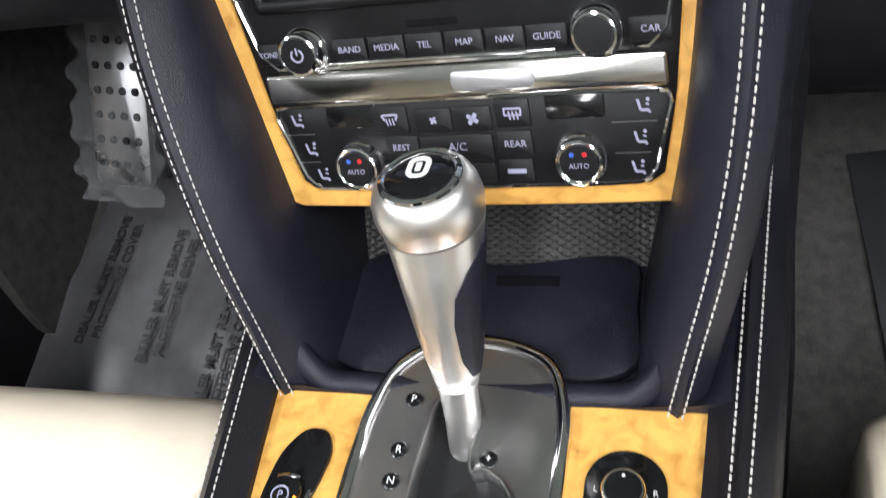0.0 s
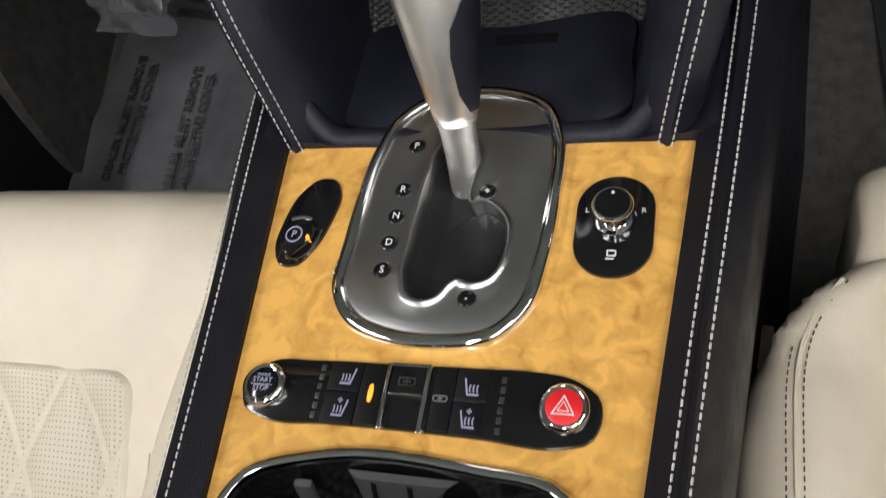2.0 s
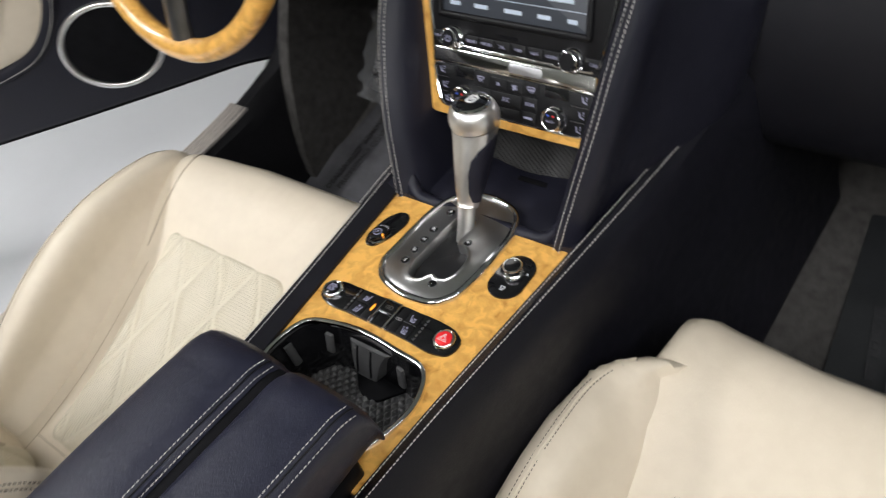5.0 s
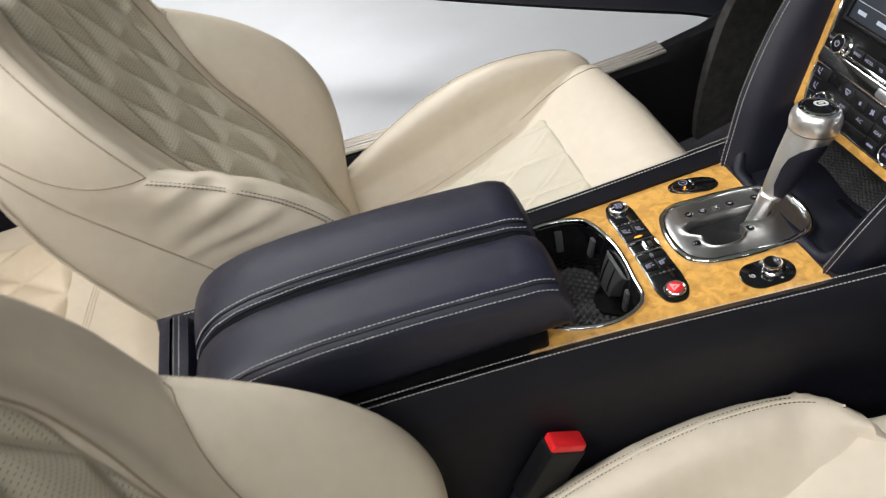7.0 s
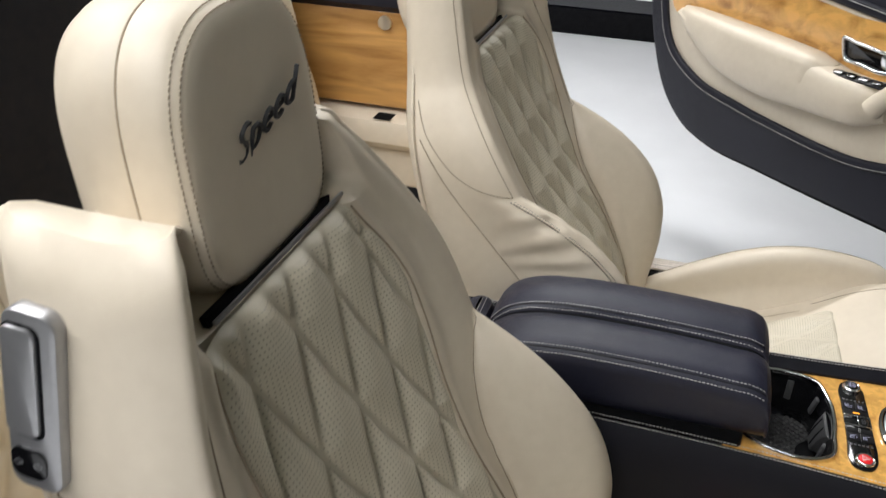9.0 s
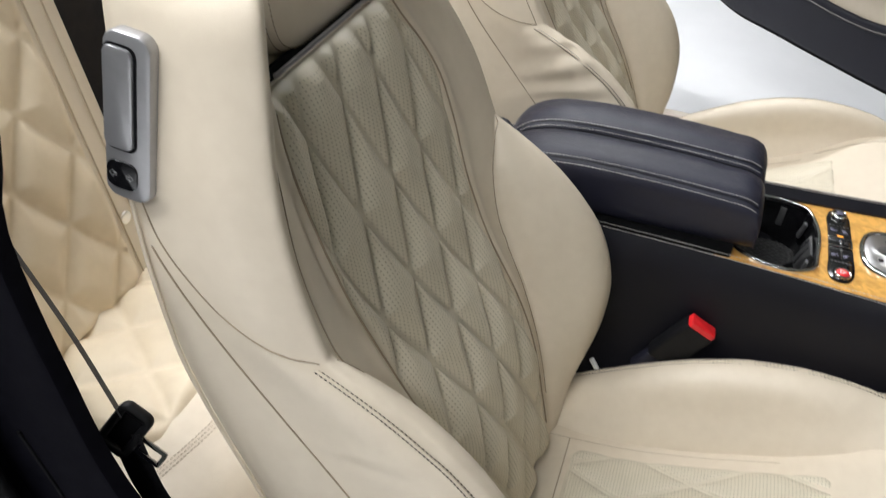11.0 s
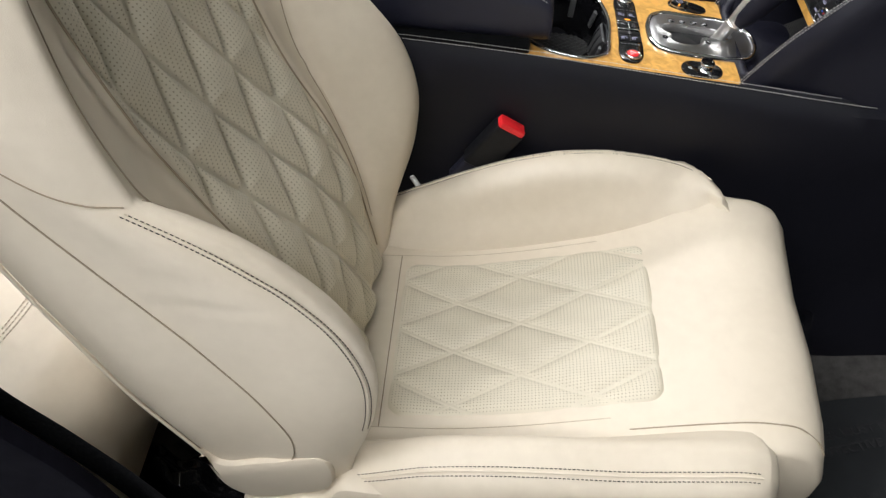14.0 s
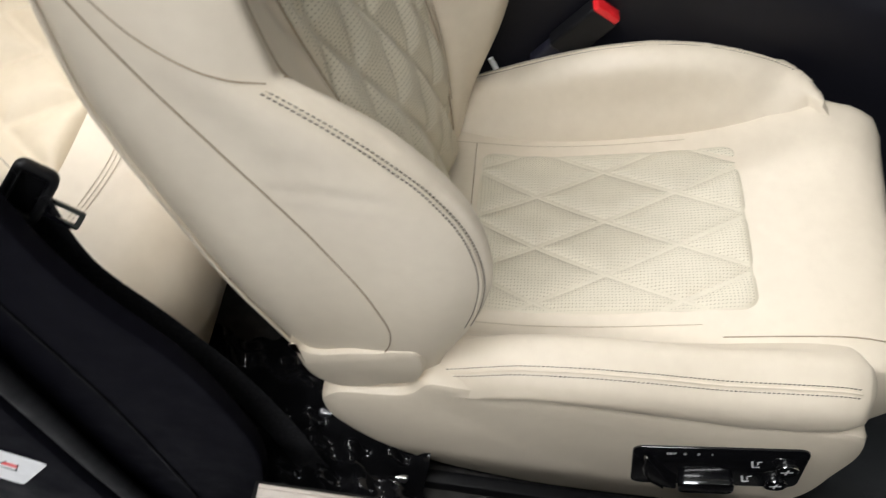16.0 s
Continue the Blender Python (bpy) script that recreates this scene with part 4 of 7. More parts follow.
    plate = part("switch_panel", slab(rrect(0.206, 0.114, 0.015), 0.0, 0.0035, 0.0015, mp), GLOSS_BLACK, seat, "gloss black seat switch panel")
    lev = curve([(-0.088, 0.047), (-0.089, 0.010), (-0.080, -0.024), (-0.062, -0.048), (-0.046, -0.052), (-0.060, -0.020), (-0.077, 0.022)], 50, closed=True)
    part("backrest_switch", slab(lev, 0.003, 0.013, 0.003, mp), GLOSS_BLACK, plate)
    part("switch_edge", sweep(placed(np.c_[curve([(-0.087, 0.048), (-0.089, 0.010), (-0.080, -0.025), (-0.062, -0.049)], 24), np.full(24, 0.0128)], mp), 0.0013, 6), CHROME, plate)
    part("cushion_switch", slab(rrect(0.068, 0.032, 0.010, 5, -0.010, -0.038), 0.003, 0.016, 0.004, mp), GLOSS_BLACK, plate)
    part("switch_edge", sweep(placed(np.c_[rrect(0.066, 0.030, 0.009, 5, -0.010, -0.038), np.full(24, 0.0155)], mp), 0.0011, 6, closed=True), CHROME, plate)
    for kx, ky in ((0.080, 0.012), (0.074, -0.034)):
        part("round_switch", turned([(0.0135, 0.003), (0.0135, 0.009), (0.012, 0.0115), (0.0, 0.0115)], 24, mp @ Matrix.Translation((kx, ky, 0))), GLOSS_BLACK, plate)
        part("ring", sweep(placed(np.c_[ellipse(0.0128, 0.0128, 24, cx=kx, cy=ky), np.full(24, 0.0105)], mp), 0.0015, 6, closed=True), CHROME, plate)
        part("legend", bar_geo([(kx - 0.041, ky + 0.012, kx - 0.038, ky - 0.006, 0.0026), (kx - 0.038, ky - 0.006, kx - 0.030, ky - 0.005, 0.0026), (kx - 0.034, ky + 0.009, kx - 0.033, ky + 0.001, 0.0018), (kx - 0.034, ky + 0.009, kx - 0.029, ky + 0.012, 0.0018)], 0.0003, mp @ Matrix.Translation((0, 0, 0.0035))), PRINT, plate)
        part("legend", bar_geo([(kx - 0.007, ky - 0.001, kx + 0.007, ky + 0.001, 0.0022), (kx - 0.001, ky - 0.007, kx + 0.001, ky + 0.007, 0.0022)], 0.0003, mp @ Matrix.Translation((0, 0, 0.0115))), PRINT, plate)
    flip = mp if side > 0 else mp @ Matrix.Diagonal((-1, 1, 1, 1))
    for body, lx in (("SET", -0.057), ("3", -0.041), ("2", -0.025), ("1", -0.009)):
        lettering(body, 0.0075, flip @ Matrix.Translation((lx, 0.040, 0.0036)), PRINT, plate)

    # release lever on the shoulder, towards the door
    ml = Matrix.Translation(Vector(B(0.2530, -0.656, 0.997))) @ Matrix.Rotation(radians(-6) + lean, 4, "X") @ Matrix(((0, 0, side, 0), (1, 0, 0, 0), (0, 1, 0, 0), (0, 0, 0, 1))) @ Matrix.Rotation(radians(-5), 4, "X")
    lever = part("release_lever_plate", slab(rrect(0.040, 0.138, 0.012), -0.012, 0.0050, 0.003, ml), SILVER, seat, "satin silver folding lever plate")
    part("lever_gap", slab(rrect(0.028, 0.086, 0.008, 6, -0.005, 0.017), 0.0048, 0.0054, 0.0003, ml), DEEP_BLACK, lever)
    part("lever", slab(rrect(0.025, 0.082, 0.007, 6, -0.006, 0.017), 0.0048, 0.0080, 0.0022, ml), SILVER, lever)
    sw = part("rocker_switch", slab(rrect(0.027, 0.024, 0.008, 6, -0.004, -0.047), 0.0048, 0.0068, 0.0010, ml), GLOSS_BLACK, lever)
    for sgn in (-1, 1):
        tip = np.array([(0.0, 0.0042), (0.0046, 0.0), (0.0, -0.0042), (0.0, -0.0018), (-0.0034, -0.0018), (-0.0034, 0.0018), (0.0, 0.0018)]) * np.array([sgn, 1.0])
        part("arrow", hoop((tip if sgn > 0 else tip[::-1]) * 0.8 + np.array([-0.004 + sgn * 0.0070, -0.047]), 0.0006, 0.0066, 0.0072, 0.0001, ml), SILVER, sw)
    child_fix(seat)
    return seat


build_seat(0.405, 1, 0.0, "cream leather passenger seat with diamond-quilted perforated centre panels")
build_seat(-0.425, -1, 0.02, "cream leather driver seat with diamond quilting and creased wing", True, radians(4.5))

# ---- car floor, sills ----
FLOOR = 0.12
gy, gx = np.linspace(-1.25, 1.0, 40), np.linspace(-0.80, 0.80, 30)
GX, GY = np.meshgrid(gx, gy)


def floor_z(y):
    """The carpet's height: it rises gently under the pedals, then steeply to the toe board."""
    return FLOOR + np.interp(y, [0.25, 0.72, 1.0], [0.0, 0.115, 0.33])


GZ = floor_z(GY) + 0.002 * np.sin(GX * 23) * np.cos(GY * 17)
tagged(part("floor", sheet(np.stack([GX, GY, GZ], -1), 0.05), CARPET), "dark carpeted car floor rising to the toe board", "car floor", kind="structure")


def sill(sgn, nm):
    s = thing(nm, "black door sill with a pale ribbed tread strip", "door sill", kind="structure", at=(sgn * 0.82, 0.0, 0.0))
    y_end = -0.50 if sgn > 0 else -1.2
    ys = [-1.2, -0.5, -0.28, 0.0, 0.25, 0.45, 0.58, 0.66, 0.72]
    zs = [0.36, 0.36, 0.36, 0.365, 0.375, 0.40, 0.45, 0.55, 0.70]
    rings = []
    for y in np.linspace(y_end, 0.70, 40):
        z = float(cr(ys, zs, y))
        sec = curve([(0.782, 0.10), (0.784, z - 0.05), (0.788, z - 0.012), (0.796, z - 0.002), (0.83, z), (0.850, z - 0.005), (0.860, z - 0.03), (0.862, 0.02), (0.80, 0.0)], 30, closed=True)
        rings.append(np.stack([sgn * sec[:, 0], np.full(30, y), sec[:, 1]], 1))
    part("beam", loft(rings), SOFT_BLACK, s)
    px, py = np.meshgrid([0.797, 0.848], np.linspace(-0.495, 0.40, 30))
    part("scuff_plate", sheet(np.stack([sgn * px, py, cr(ys, zs, py) + 0.0016], -1), 0.004), TREAD, s, "pale smooth scuff plate")
    g = []
    for x in (0.800, 0.811, 0.822, 0.833, 0.844):
        p = [(sgn * x, y, float(cr(ys, zs, y)) + 0.0015) for y in np.linspace(-0.495, 0.40, 30)]
        g.append(sweep(p, 0.0026, 6))
    part("tread_strip", join(*g), TREAD, s, "ribbed pale metal tread strip")
    child_fix(s)


sill(-1, "sill_driver")
sill(1, "sill_passenger")

# ---- centre console ----
WZ = 0.617
console = thing("center_console", "navy leather centre console with yellow burr veneer top", "center console", at=(0.0, 0.0, FLOOR))


def half_w(y):
    """Half width of the veneer between the rails."""
    return cr([-0.6, -0.11, 0.153, 0.45], [0.098, 0.100, 0.120, 0.142], y)


# side panels with leather rails on top
for e in (-1, 1):
    rings = []
    for y in np.linspace(-0.566, 0.72, 52):
        w = float(half_w(y))
        out = float(cr([-0.62, -0.1, 0.15, 0.40, 0.72], [0.020, 0.024, 0.028, 0.034, 0.06], y))
        up = float(cr([-0.62, 0.15, 0.35, 0.55, 0.72], [0.0, 0.0, 0.004, 0.03, 0.08], y))
        sec = curve([(w, WZ - 0.02), (w + 0.001, WZ + 0.008 + up), (w + 0.008, WZ + 0.018 + up), (w + out * 0.6, WZ + 0.019 + up), (w + out, WZ + 0.012 + up), (w + out + 0.006, WZ - 0.01 + up), (w + out + 0.010, WZ - 0.12), (w + out + 0.012, 0.30), (w + out + 0.014, FLOOR - 0.01), (w - 0.02, FLOOR - 0.01), (w - 0.02, WZ - 0.10)], 48, closed=True)
        rings.append(np.stack([e * sec[:, 0], np.full(48, y), sec[:, 1]], 1))
    panel = part("side_panel", loft(rings), NAVY_SHADED, console, "navy leather side panel with a rounded rail")
    for share, high in ((0.44, 0.0194), (0.76, 0.0178)):
        ys = np.linspace(-0.556, 0.70, 120)
        outw = cr([-0.62, -0.1, 0.15, 0.40, 0.72], [0.020, 0.024, 0.028, 0.034, 0.06], ys)
        upw = cr([-0.62, 0.15, 0.35, 0.55, 0.72], [0.0, 0.0, 0.004, 0.03, 0.08], ys)
        line = np.stack([e * (half_w(ys) + share * outw + 0.0004), ys, WZ + high + upw], 1)
        part("stitching", stitch_geo(line, 0.0036, 0.0010, 0.00060, up=(0.4 * e, 0, 1)), THREAD, panel)

# veneer top with the openings cut through
CUP = curve([(-0.050, -0.034), (0.030, -0.033), (0.070, -0.040), (0.0845, -0.068), (0.082, -0.105), (0.066, -0.140), (0.0, -0.158), (-0.066, -0.150), (-0.092, -0.120), (-0.097, -0.085), (-0.085, -0.047)], 72, closed=True)
PLATE = curve([(-0.0640, 0.085), (-0.0635, 0.055), (-0.052, 0.038), (-0.030, 0.029), (0.0, 0.0265), (0.030, 0.033), (0.0445, 0.050), (0.0500, 0.078), (0.0520, 0.115), (0.0510, 0.150), (0.0400, 0.178), (0.015, 0.190), (-0.006, 0.192), (-0.030, 0.188), (-0.050, 0.172), (-0.060, 0.145), (-0.063, 0.115)], 96, closed=True)


def veneer_top():
    """The veneer plate: a filled outline with a hole for the cup holder and one for the shift plate."""
    bm = bmesh.new()
    left = [(-half_w(y) - 0.002, y) for y in np.linspace(-0.172, 0.153, 14)]
    right = [(half_w(y) + 0.002, y) for y in np.linspace(0.153, -0.172, 14)]
    loops = [[(float(x), float(y)) for x, y in left + right], [tuple(p) for p in CUP], [tuple(p) for p in inset(PLATE, 0.004)]]
    edges = []
    for lp in loops:
        vs = [bm.verts.new((x, y, WZ)) for x, y in lp]
        edges += [bm.edges.new((vs[i], vs[(i + 1) % len(vs)])) for i in range(len(vs))]
    bmesh.ops.triangle_fill(bm, use_beauty=True, use_dissolve=False, edges=edges)
    r = bmesh.ops.extrude_face_region(bm, geom=list(bm.faces))
    for v in [g for g in r["geom"] if isinstance(g, bmesh.types.BMVert)]:
        v.co.z -= 0.006
    bmesh.ops.recalc_face_normals(bm, faces=bm.faces)
    me = bpy.data.meshes.new("veneer_panel")
    bm.to_mesh(me)
    bm.free()
    return me


part("veneer_panel", veneer_top(), WOOD, console, "glossy yellow burr veneer panel")

# cup holder
cup = part("cup_holder_rim", hoop(inset(CUP, -0.0035), 0.005, WZ - 0.002, WZ + 0.0045, 0.0012), CHROME, console, "chrome rim of the cup holder")
rings = [np.c_[inset(CUP, -0.0005), np.full(len(CUP), WZ + 0.001)], np.c_[inset(CUP, 0.003), np.full(len(CUP), WZ - 0.02)], np.c_[inset(CUP, 0.006), np.full(len(CUP), WZ - 0.075)]]
part("cup_holder_wall", loft(rings, caps=False), GLOSS_BLACK, cup, "gloss black cup holder wall")
# rubber floor with a raised diamond pattern
bx, by = np.arange(-0.105, 0.0951, 0.00105), np.arange(-0.165, -0.028, 0.00105)
BX, BY = np.meshgrid(bx, by)
f1, f2 = (BX + 0.8 * BY) / 0.0100, (BX - 0.8 * BY) / 0.0100
ridge = np.minimum(np.abs(f1 - np.round(f1)), np.abs(f2 - np.round(f2)))
part("rubber_mat", sheet(np.stack([BX, BY, WZ - 0.072 + 0.0030 * (1 - np.exp(-((ridge / 0.20) ** 2)))], -1)), MAT_RUBBER, cup, "black rubber mat with a padded diamond pattern")
# a step in the floor and a ribbed bracket on the front wall
part("floor_step", slab(curve([(-0.052, -0.0355), (0.022, -0.0355), (0.010, -0.050), (0.004, -0.059), (-0.027, -0.060), (-0.038, -0.050)], 50, closed=True), WZ - 0.078, WZ - 0.068, 0.003), DEEP_BLACK, cup)
hull = []
for zt, xl, xr, yf in ((-0.012, -0.0345, 0.0150, -0.0380), (-0.020, -0.0345, 0.0085, -0.0410), (-0.032, -0.0350, 0.0025, -0.0445), (-0.048, -0.0350, -0.0030, -0.0480), (-0.056, -0.0340, -0.0065, -0.0485), (-0.058, -0.0320, -0.0080, -0.0465)):
    ring = [(xl - 0.004, -0.034), (xl, yf + 0.001), (xl + 0.004, yf), (xr - 0.004, yf), (xr, yf + 0.001), (xr + 0.004, -0.034)]
    hull.append(np.array([(x, y, WZ + zt) for x, y in ring]))
bracket = part("divider", loft(hull), TAB, cup, "ribbed black bracket between the cups")
# ribs coloured black to carry the shade line that runs beside each
for x0, x1 in ((-0.0244, -0.0300), (-0.0056, -0.0110)):
    part("rib", sweep([(x0, -0.0385, WZ - 0.014), ((x0 + x1) / 2, -0.0446, WZ - 0.032), (x1, -0.0482, WZ - 0.050)], 0.0015, 6), SOFT_BLACK, bracket)
for gx_, gy_, ga, gl in ((-0.058, -0.0435, 8, 12), (0.041, -0.0430, -8, 7), (-0.0905, -0.077, 80, 0), (0.079, -0.095, -80, 0)):
    gm = Matrix.Translation((gx_, gy_, WZ - 0.007)) @ Matrix.Rotation(radians(ga), 4, "Z") @ Matrix.Rotation(radians(-7), 4, "X") @ Matrix.Rotation(radians(gl), 4, "Y")
    part("grip_tab", box(-0.0046, 0.0046, -0.0028, 0.0016, -0.030, 0.000, 0.0013, m=gm), TAB, cup)
part("console_core", box(-0.085, 0.085, -0.556, 0.14, 0.13, WZ - 0.078, 0.004), DEEP_BLACK, console)

# shift plate: chrome ring, domed grey metal face with the gate cut in, dark well
ringp = part("shift_bezel", hoop(inset(PLATE, -0.0005), 0.0075, WZ - 0.004, WZ + 0.0065, 0.002), CHROME, console, "chrome bezel round the shift gate")
GATE = curve([(-0.0185, 0.146), (-0.011, 0.153), (-0.002, 0.153), (0.0035, 0.145), (0.0035, 0.128), (0.0030, 0.1125), (0.0048, 0.1088), (0.0118, 0.1100), (0.0200, 0.1055), (0.0262, 0.0970), (0.0278, 0.0856), (0.0262, 0.0725), (0.0215, 0.0645), (0.0125, 0.0618), (0.0050, 0.0640), (0.0008, 0.0605), (-0.0044, 0.0532), (-0.0117, 0.0508), (-0.0195, 0.0540), (-0.0236, 0.0625), (-0.0240, 0.0880), (-0.0232, 0.1134), (-0.0205, 0.1360)], 96, closed=True)


def shift_face():
    """Face of the shift plate: rings between the bezel and the gate, gently domed, rolled down into the gate."""
    outer = inset(PLATE, 0.0065)
    c = GATE.mean(0)
    ao = np.unwrap(np.arctan2(outer[:, 1] - c[1], outer[:, 0] - c[0]))
    ag = np.unwrap(np.arctan2(GATE[:, 1] - c[1], GATE[:, 0] - c[0]))
    if ao[-1] < ao[0]:
        outer, ao = outer[::-1], ao[::-1]
    gate = GATE[::-1] if ag[-1] < ag[0] else GATE
    k = int(np.argmin(np.abs(np.angle(np.exp(1j * (np.arctan2(gate[:, 1] - c[1], gate[:, 0] - c[0]) - ao[0]))))))
    gate = np.roll(gate, -k, 0)
    wide, lip = inset(gate, -0.0045), inset(gate, -0.0018)
    rings = []
    for f, z in ((0, WZ + 0.0045), (0.03, WZ + 0.0036), (0.12, WZ + 0.0042), (0.5, WZ + 0.0052), (1.0, WZ + 0.0056)):
        q = outer * (1 - f) + wide * f
        rings.append(np.c_[q, np.full(len(q), z)])
    for q, z in ((inset(gate, -0.0030), WZ + 0.0064), (lip, WZ + 0.0076), (inset(gate, -0.0008), WZ + 0.0076), (gate, WZ + 0.0064), (gate, WZ - 0.010)):
        rings.append(np.c_[q, np.full(len(q), z)])
    return loft(rings, caps=False)


part("shift_plate", shift_face(), GATE_METAL, ringp, "satin grey metal shift plate")
part("gate_well", slab(inset(GATE, -0.004), WZ - 0.020, WZ - 0.0055, 0.0005), plain("gate_blind", (0.012, 0.012, 0.013), 0.35, vary=0.1), ringp, "smooth black blind in the gate")
for body, gx_, gy_ in (("P", -0.0335, 0.1485), ("R", -0.0355, 0.1185), ("N", -0.0360, 0.1012), ("D", -0.0365, 0.0843), ("S", -0.0368, 0.0675), ("+", 0.0132, 0.1172), ("-", 0.0124, 0.0528)):
    b = part("gate_button", turned([(0.0046, WZ + 0.004), (0.0046, WZ + 0.0062), (0.0040, WZ + 0.0066), (0.0, WZ + 0.0066)], 20, Matrix.Translation((gx_, gy_, 0))), GLOSS_BLACK, ringp)
    part("edge", sweep(np.c_[ellipse(0.0048, 0.0048, 20, cx=gx_, cy=gy_), np.full(20, WZ + 0.0060)], 0.0004, 5, closed=True), GREY_METAL, b)
    lettering(body, 0.0058, Matrix.Translation((gx_, gy_, WZ + 0.0067)), PRINT, b)

# shift lever: a chromed stem, a flared satin body with a leather back, a domed knob
lever = part("shift_stem", turned([(0.0098, -0.012), (0.0095, 0.012), (0.0100, 0.028), (0.0108, 0.034)], 32, Matrix.Translation((-0.003, 0.133, WZ)) @ Matrix.Rotation(radians(-24), 4, "X")), SATIN, console, "satin metal shift stem")
AX0, AX1 = np.array([-0.003, 0.133, WZ]), np.array([-0.0095, 0.208, WZ + 0.118])
LA = AX1 - AX0
LL = float(np.linalg.norm(LA))
LM = frame_of(AX0, np.cross((0, 1, 0), LA), LA)
LM = Matrix(LM)


def lever_frame(f):
    """A frame on the lever's axis that turns from its lean to near upright."""
    w = min(max((f - 0.45) / 0.41, 0.0), 1.0)
    w = w * w * (3 - 2 * w)
    d = LA / LL * (1 - w) + np.array([-0.03, 0.12, 0.99]) * w
    return frame_of(AX0 + LA * f, np.cross((0, 1, 0), d), d)


body = []
for f, a, b in ((0.22, 0.0112, 0.0112), (0.26, 0.0125, 0.0125), (0.35, 0.0150, 0.0155), (0.48, 0.0180, 0.0185), (0.62, 0.0208, 0.0213), (0.74, 0.0232, 0.0236), (0.82, 0.0250, 0.0252), (0.86, 0.0262, 0.0262)):
    body.append(placed(np.c_[ellipse(a, b, 48), np.zeros(48)], lever_frame(f)))
part("shift_grip", loft(body), SATIN, lever, "flared satin metal shift grip")
back = []
for f, a, b, w in ((0.27, 0.0128, 0.0128, 0.6), (0.35, 0.0153, 0.0158, 1.0), (0.5, 0.0186, 0.0192, 1.12), (0.62, 0.0212, 0.0217, 1.05), (0.72, 0.0230, 0.0234, 0.75), (0.79, 0.0246, 0.0250, 0.25)):
    t = np.linspace(0.05 - w, 0.05 + w, 24)
    outp = np.stack([(a + 0.0008) * np.cos(t), (b + 0.0008) * np.sin(t)], 1)
    inp = np.stack([(a - 0.002) * np.cos(t[::-1]), (b - 0.002) * np.sin(t[::-1])], 1)
    q = np.concatenate([outp, inp])
    back.append(placed(np.c_[q, np.zeros(len(q))], lever_frame(f)))
part("leather_inlay", loft(back), NAVY, lever, "dark leather inlay in the shift grip")
KN = AX0 + LA * 0.86
kn = frame_of(KN, (1, 0, 0.03), (-0.03, 0.12, 0.99)) @ Matrix.Translation((0, 0, 0.002))
part("knob", turned([(0.0262, -0.001), (0.0272, 0.003), (0.0276, 0.009), (0.0268, 0.015), (0.0245, 0.0205), (0.0215, 0.0235), (0.0205, 0.0238)], 48, kn), SATIN, lever, "satin silver shift knob")
part("knob_ring", turned([(0.0212, 0.0228), (0.0205, 0.0250), (0.0185, 0.0258), (0.0172, 0.0252)], 48, kn), CHROME, lever, "chrome ring on the knob")
part("knob_cap", turned([(0.0180, 0.0246), (0.0165, 0.0258), (0.0120, 0.0272), (0.006, 0.0280), (0.0, 0.0282)], 48, kn), GLOSS_BLACK, lever, "gloss black domed knob cap")
em = kn @ Matrix.Translation((0, 0.002, 0.0278)) @ Matrix.Rotation(radians(-90), 4, "Z")
part("emblem", hoop(rrect(0.0155, 0.0115, 0.0050), 0.0028, -0.0012, 0.0006, 0.0003, em), PRINT, lever, "plain white emblem shape")
part("emblem_bar", bar_geo([(-0.003, 0, 0.003, 0, 0.0028)], 0.0006, em), PRINT, lever)

# parking brake switch (left) and mirror switch (right)
sw = part("parking_brake_surround", slab(curve([(-0.1075, 0.098), (-0.108, 0.083), (-0.1015, 0.0715), (-0.092, 0.0715), (-0.083, 0.083), (-0.0765, 0.104), (-0.0755, 0.119), (-0.081, 0.1285), (-0.092, 0.129), (-0.101, 0.120)], 60, closed=True), WZ, WZ + 0.0022, 0.0012), GLOSS_BLACK, console, "gloss black parking brake switch plate")
part("parking_brake_switch", slab(curve([(-0.102, 0.094), (-0.103, 0.081), (-0.096, 0.0755), (-0.089, 0.081), (-0.084, 0.093), (-0.086, 0.098), (-0.098, 0.098)], 50, closed=True), WZ + 0.0015, WZ + 0.0075, 0.003), GLOSS_BLACK, sw)
part("switch_rim", sweep(curve([(-0.1015, 0.094, WZ + 0.0045), (-0.1000, 0.081, WZ + 0.0045), (-0.0955, 0.0745, WZ + 0.0045), (-0.0895, 0.0735, WZ + 0.0045), (-0.0840, 0.0775, WZ + 0.0045), (-0.0800, 0.093, WZ + 0.0045)], 40), 0.0010, 6), CHROME, sw)
part("switch_lip", sweep(curve([(-0.099, 0.0985, WZ + 0.0065), (-0.092, 0.0995, WZ + 0.007), (-0.086, 0.0985, WZ + 0.0065)], 16), 0.0012, 6), CHROME, sw)
lettering("P", 0.0060, Matrix.Translation((-0.0945, 0.088, WZ + 0.0077)), INK, sw)
part("ring_legend", sweep(np.c_[ellipse(0.0048, 0.0048, 24, cx=-0.0945, cy=0.088), np.full(24, WZ + 0.0076)], 0.0005, 5, closed=True), INK, sw)
part("indicator", box(-0.0868, -0.0855, 0.0855, 0.0880, WZ + 0.0020, WZ + 0.0078, 0.0003), AMBER, sw)
mir = part("mirror_switch_surround", slab(rrect(0.040, 0.060, 0.0195, 10, 0.0815, 0.0995), WZ, WZ + 0.0022, 0.0012), GLOSS_BLACK, console, "gloss black mirror switch plate")
kx, ky = 0.0815, 0.1045
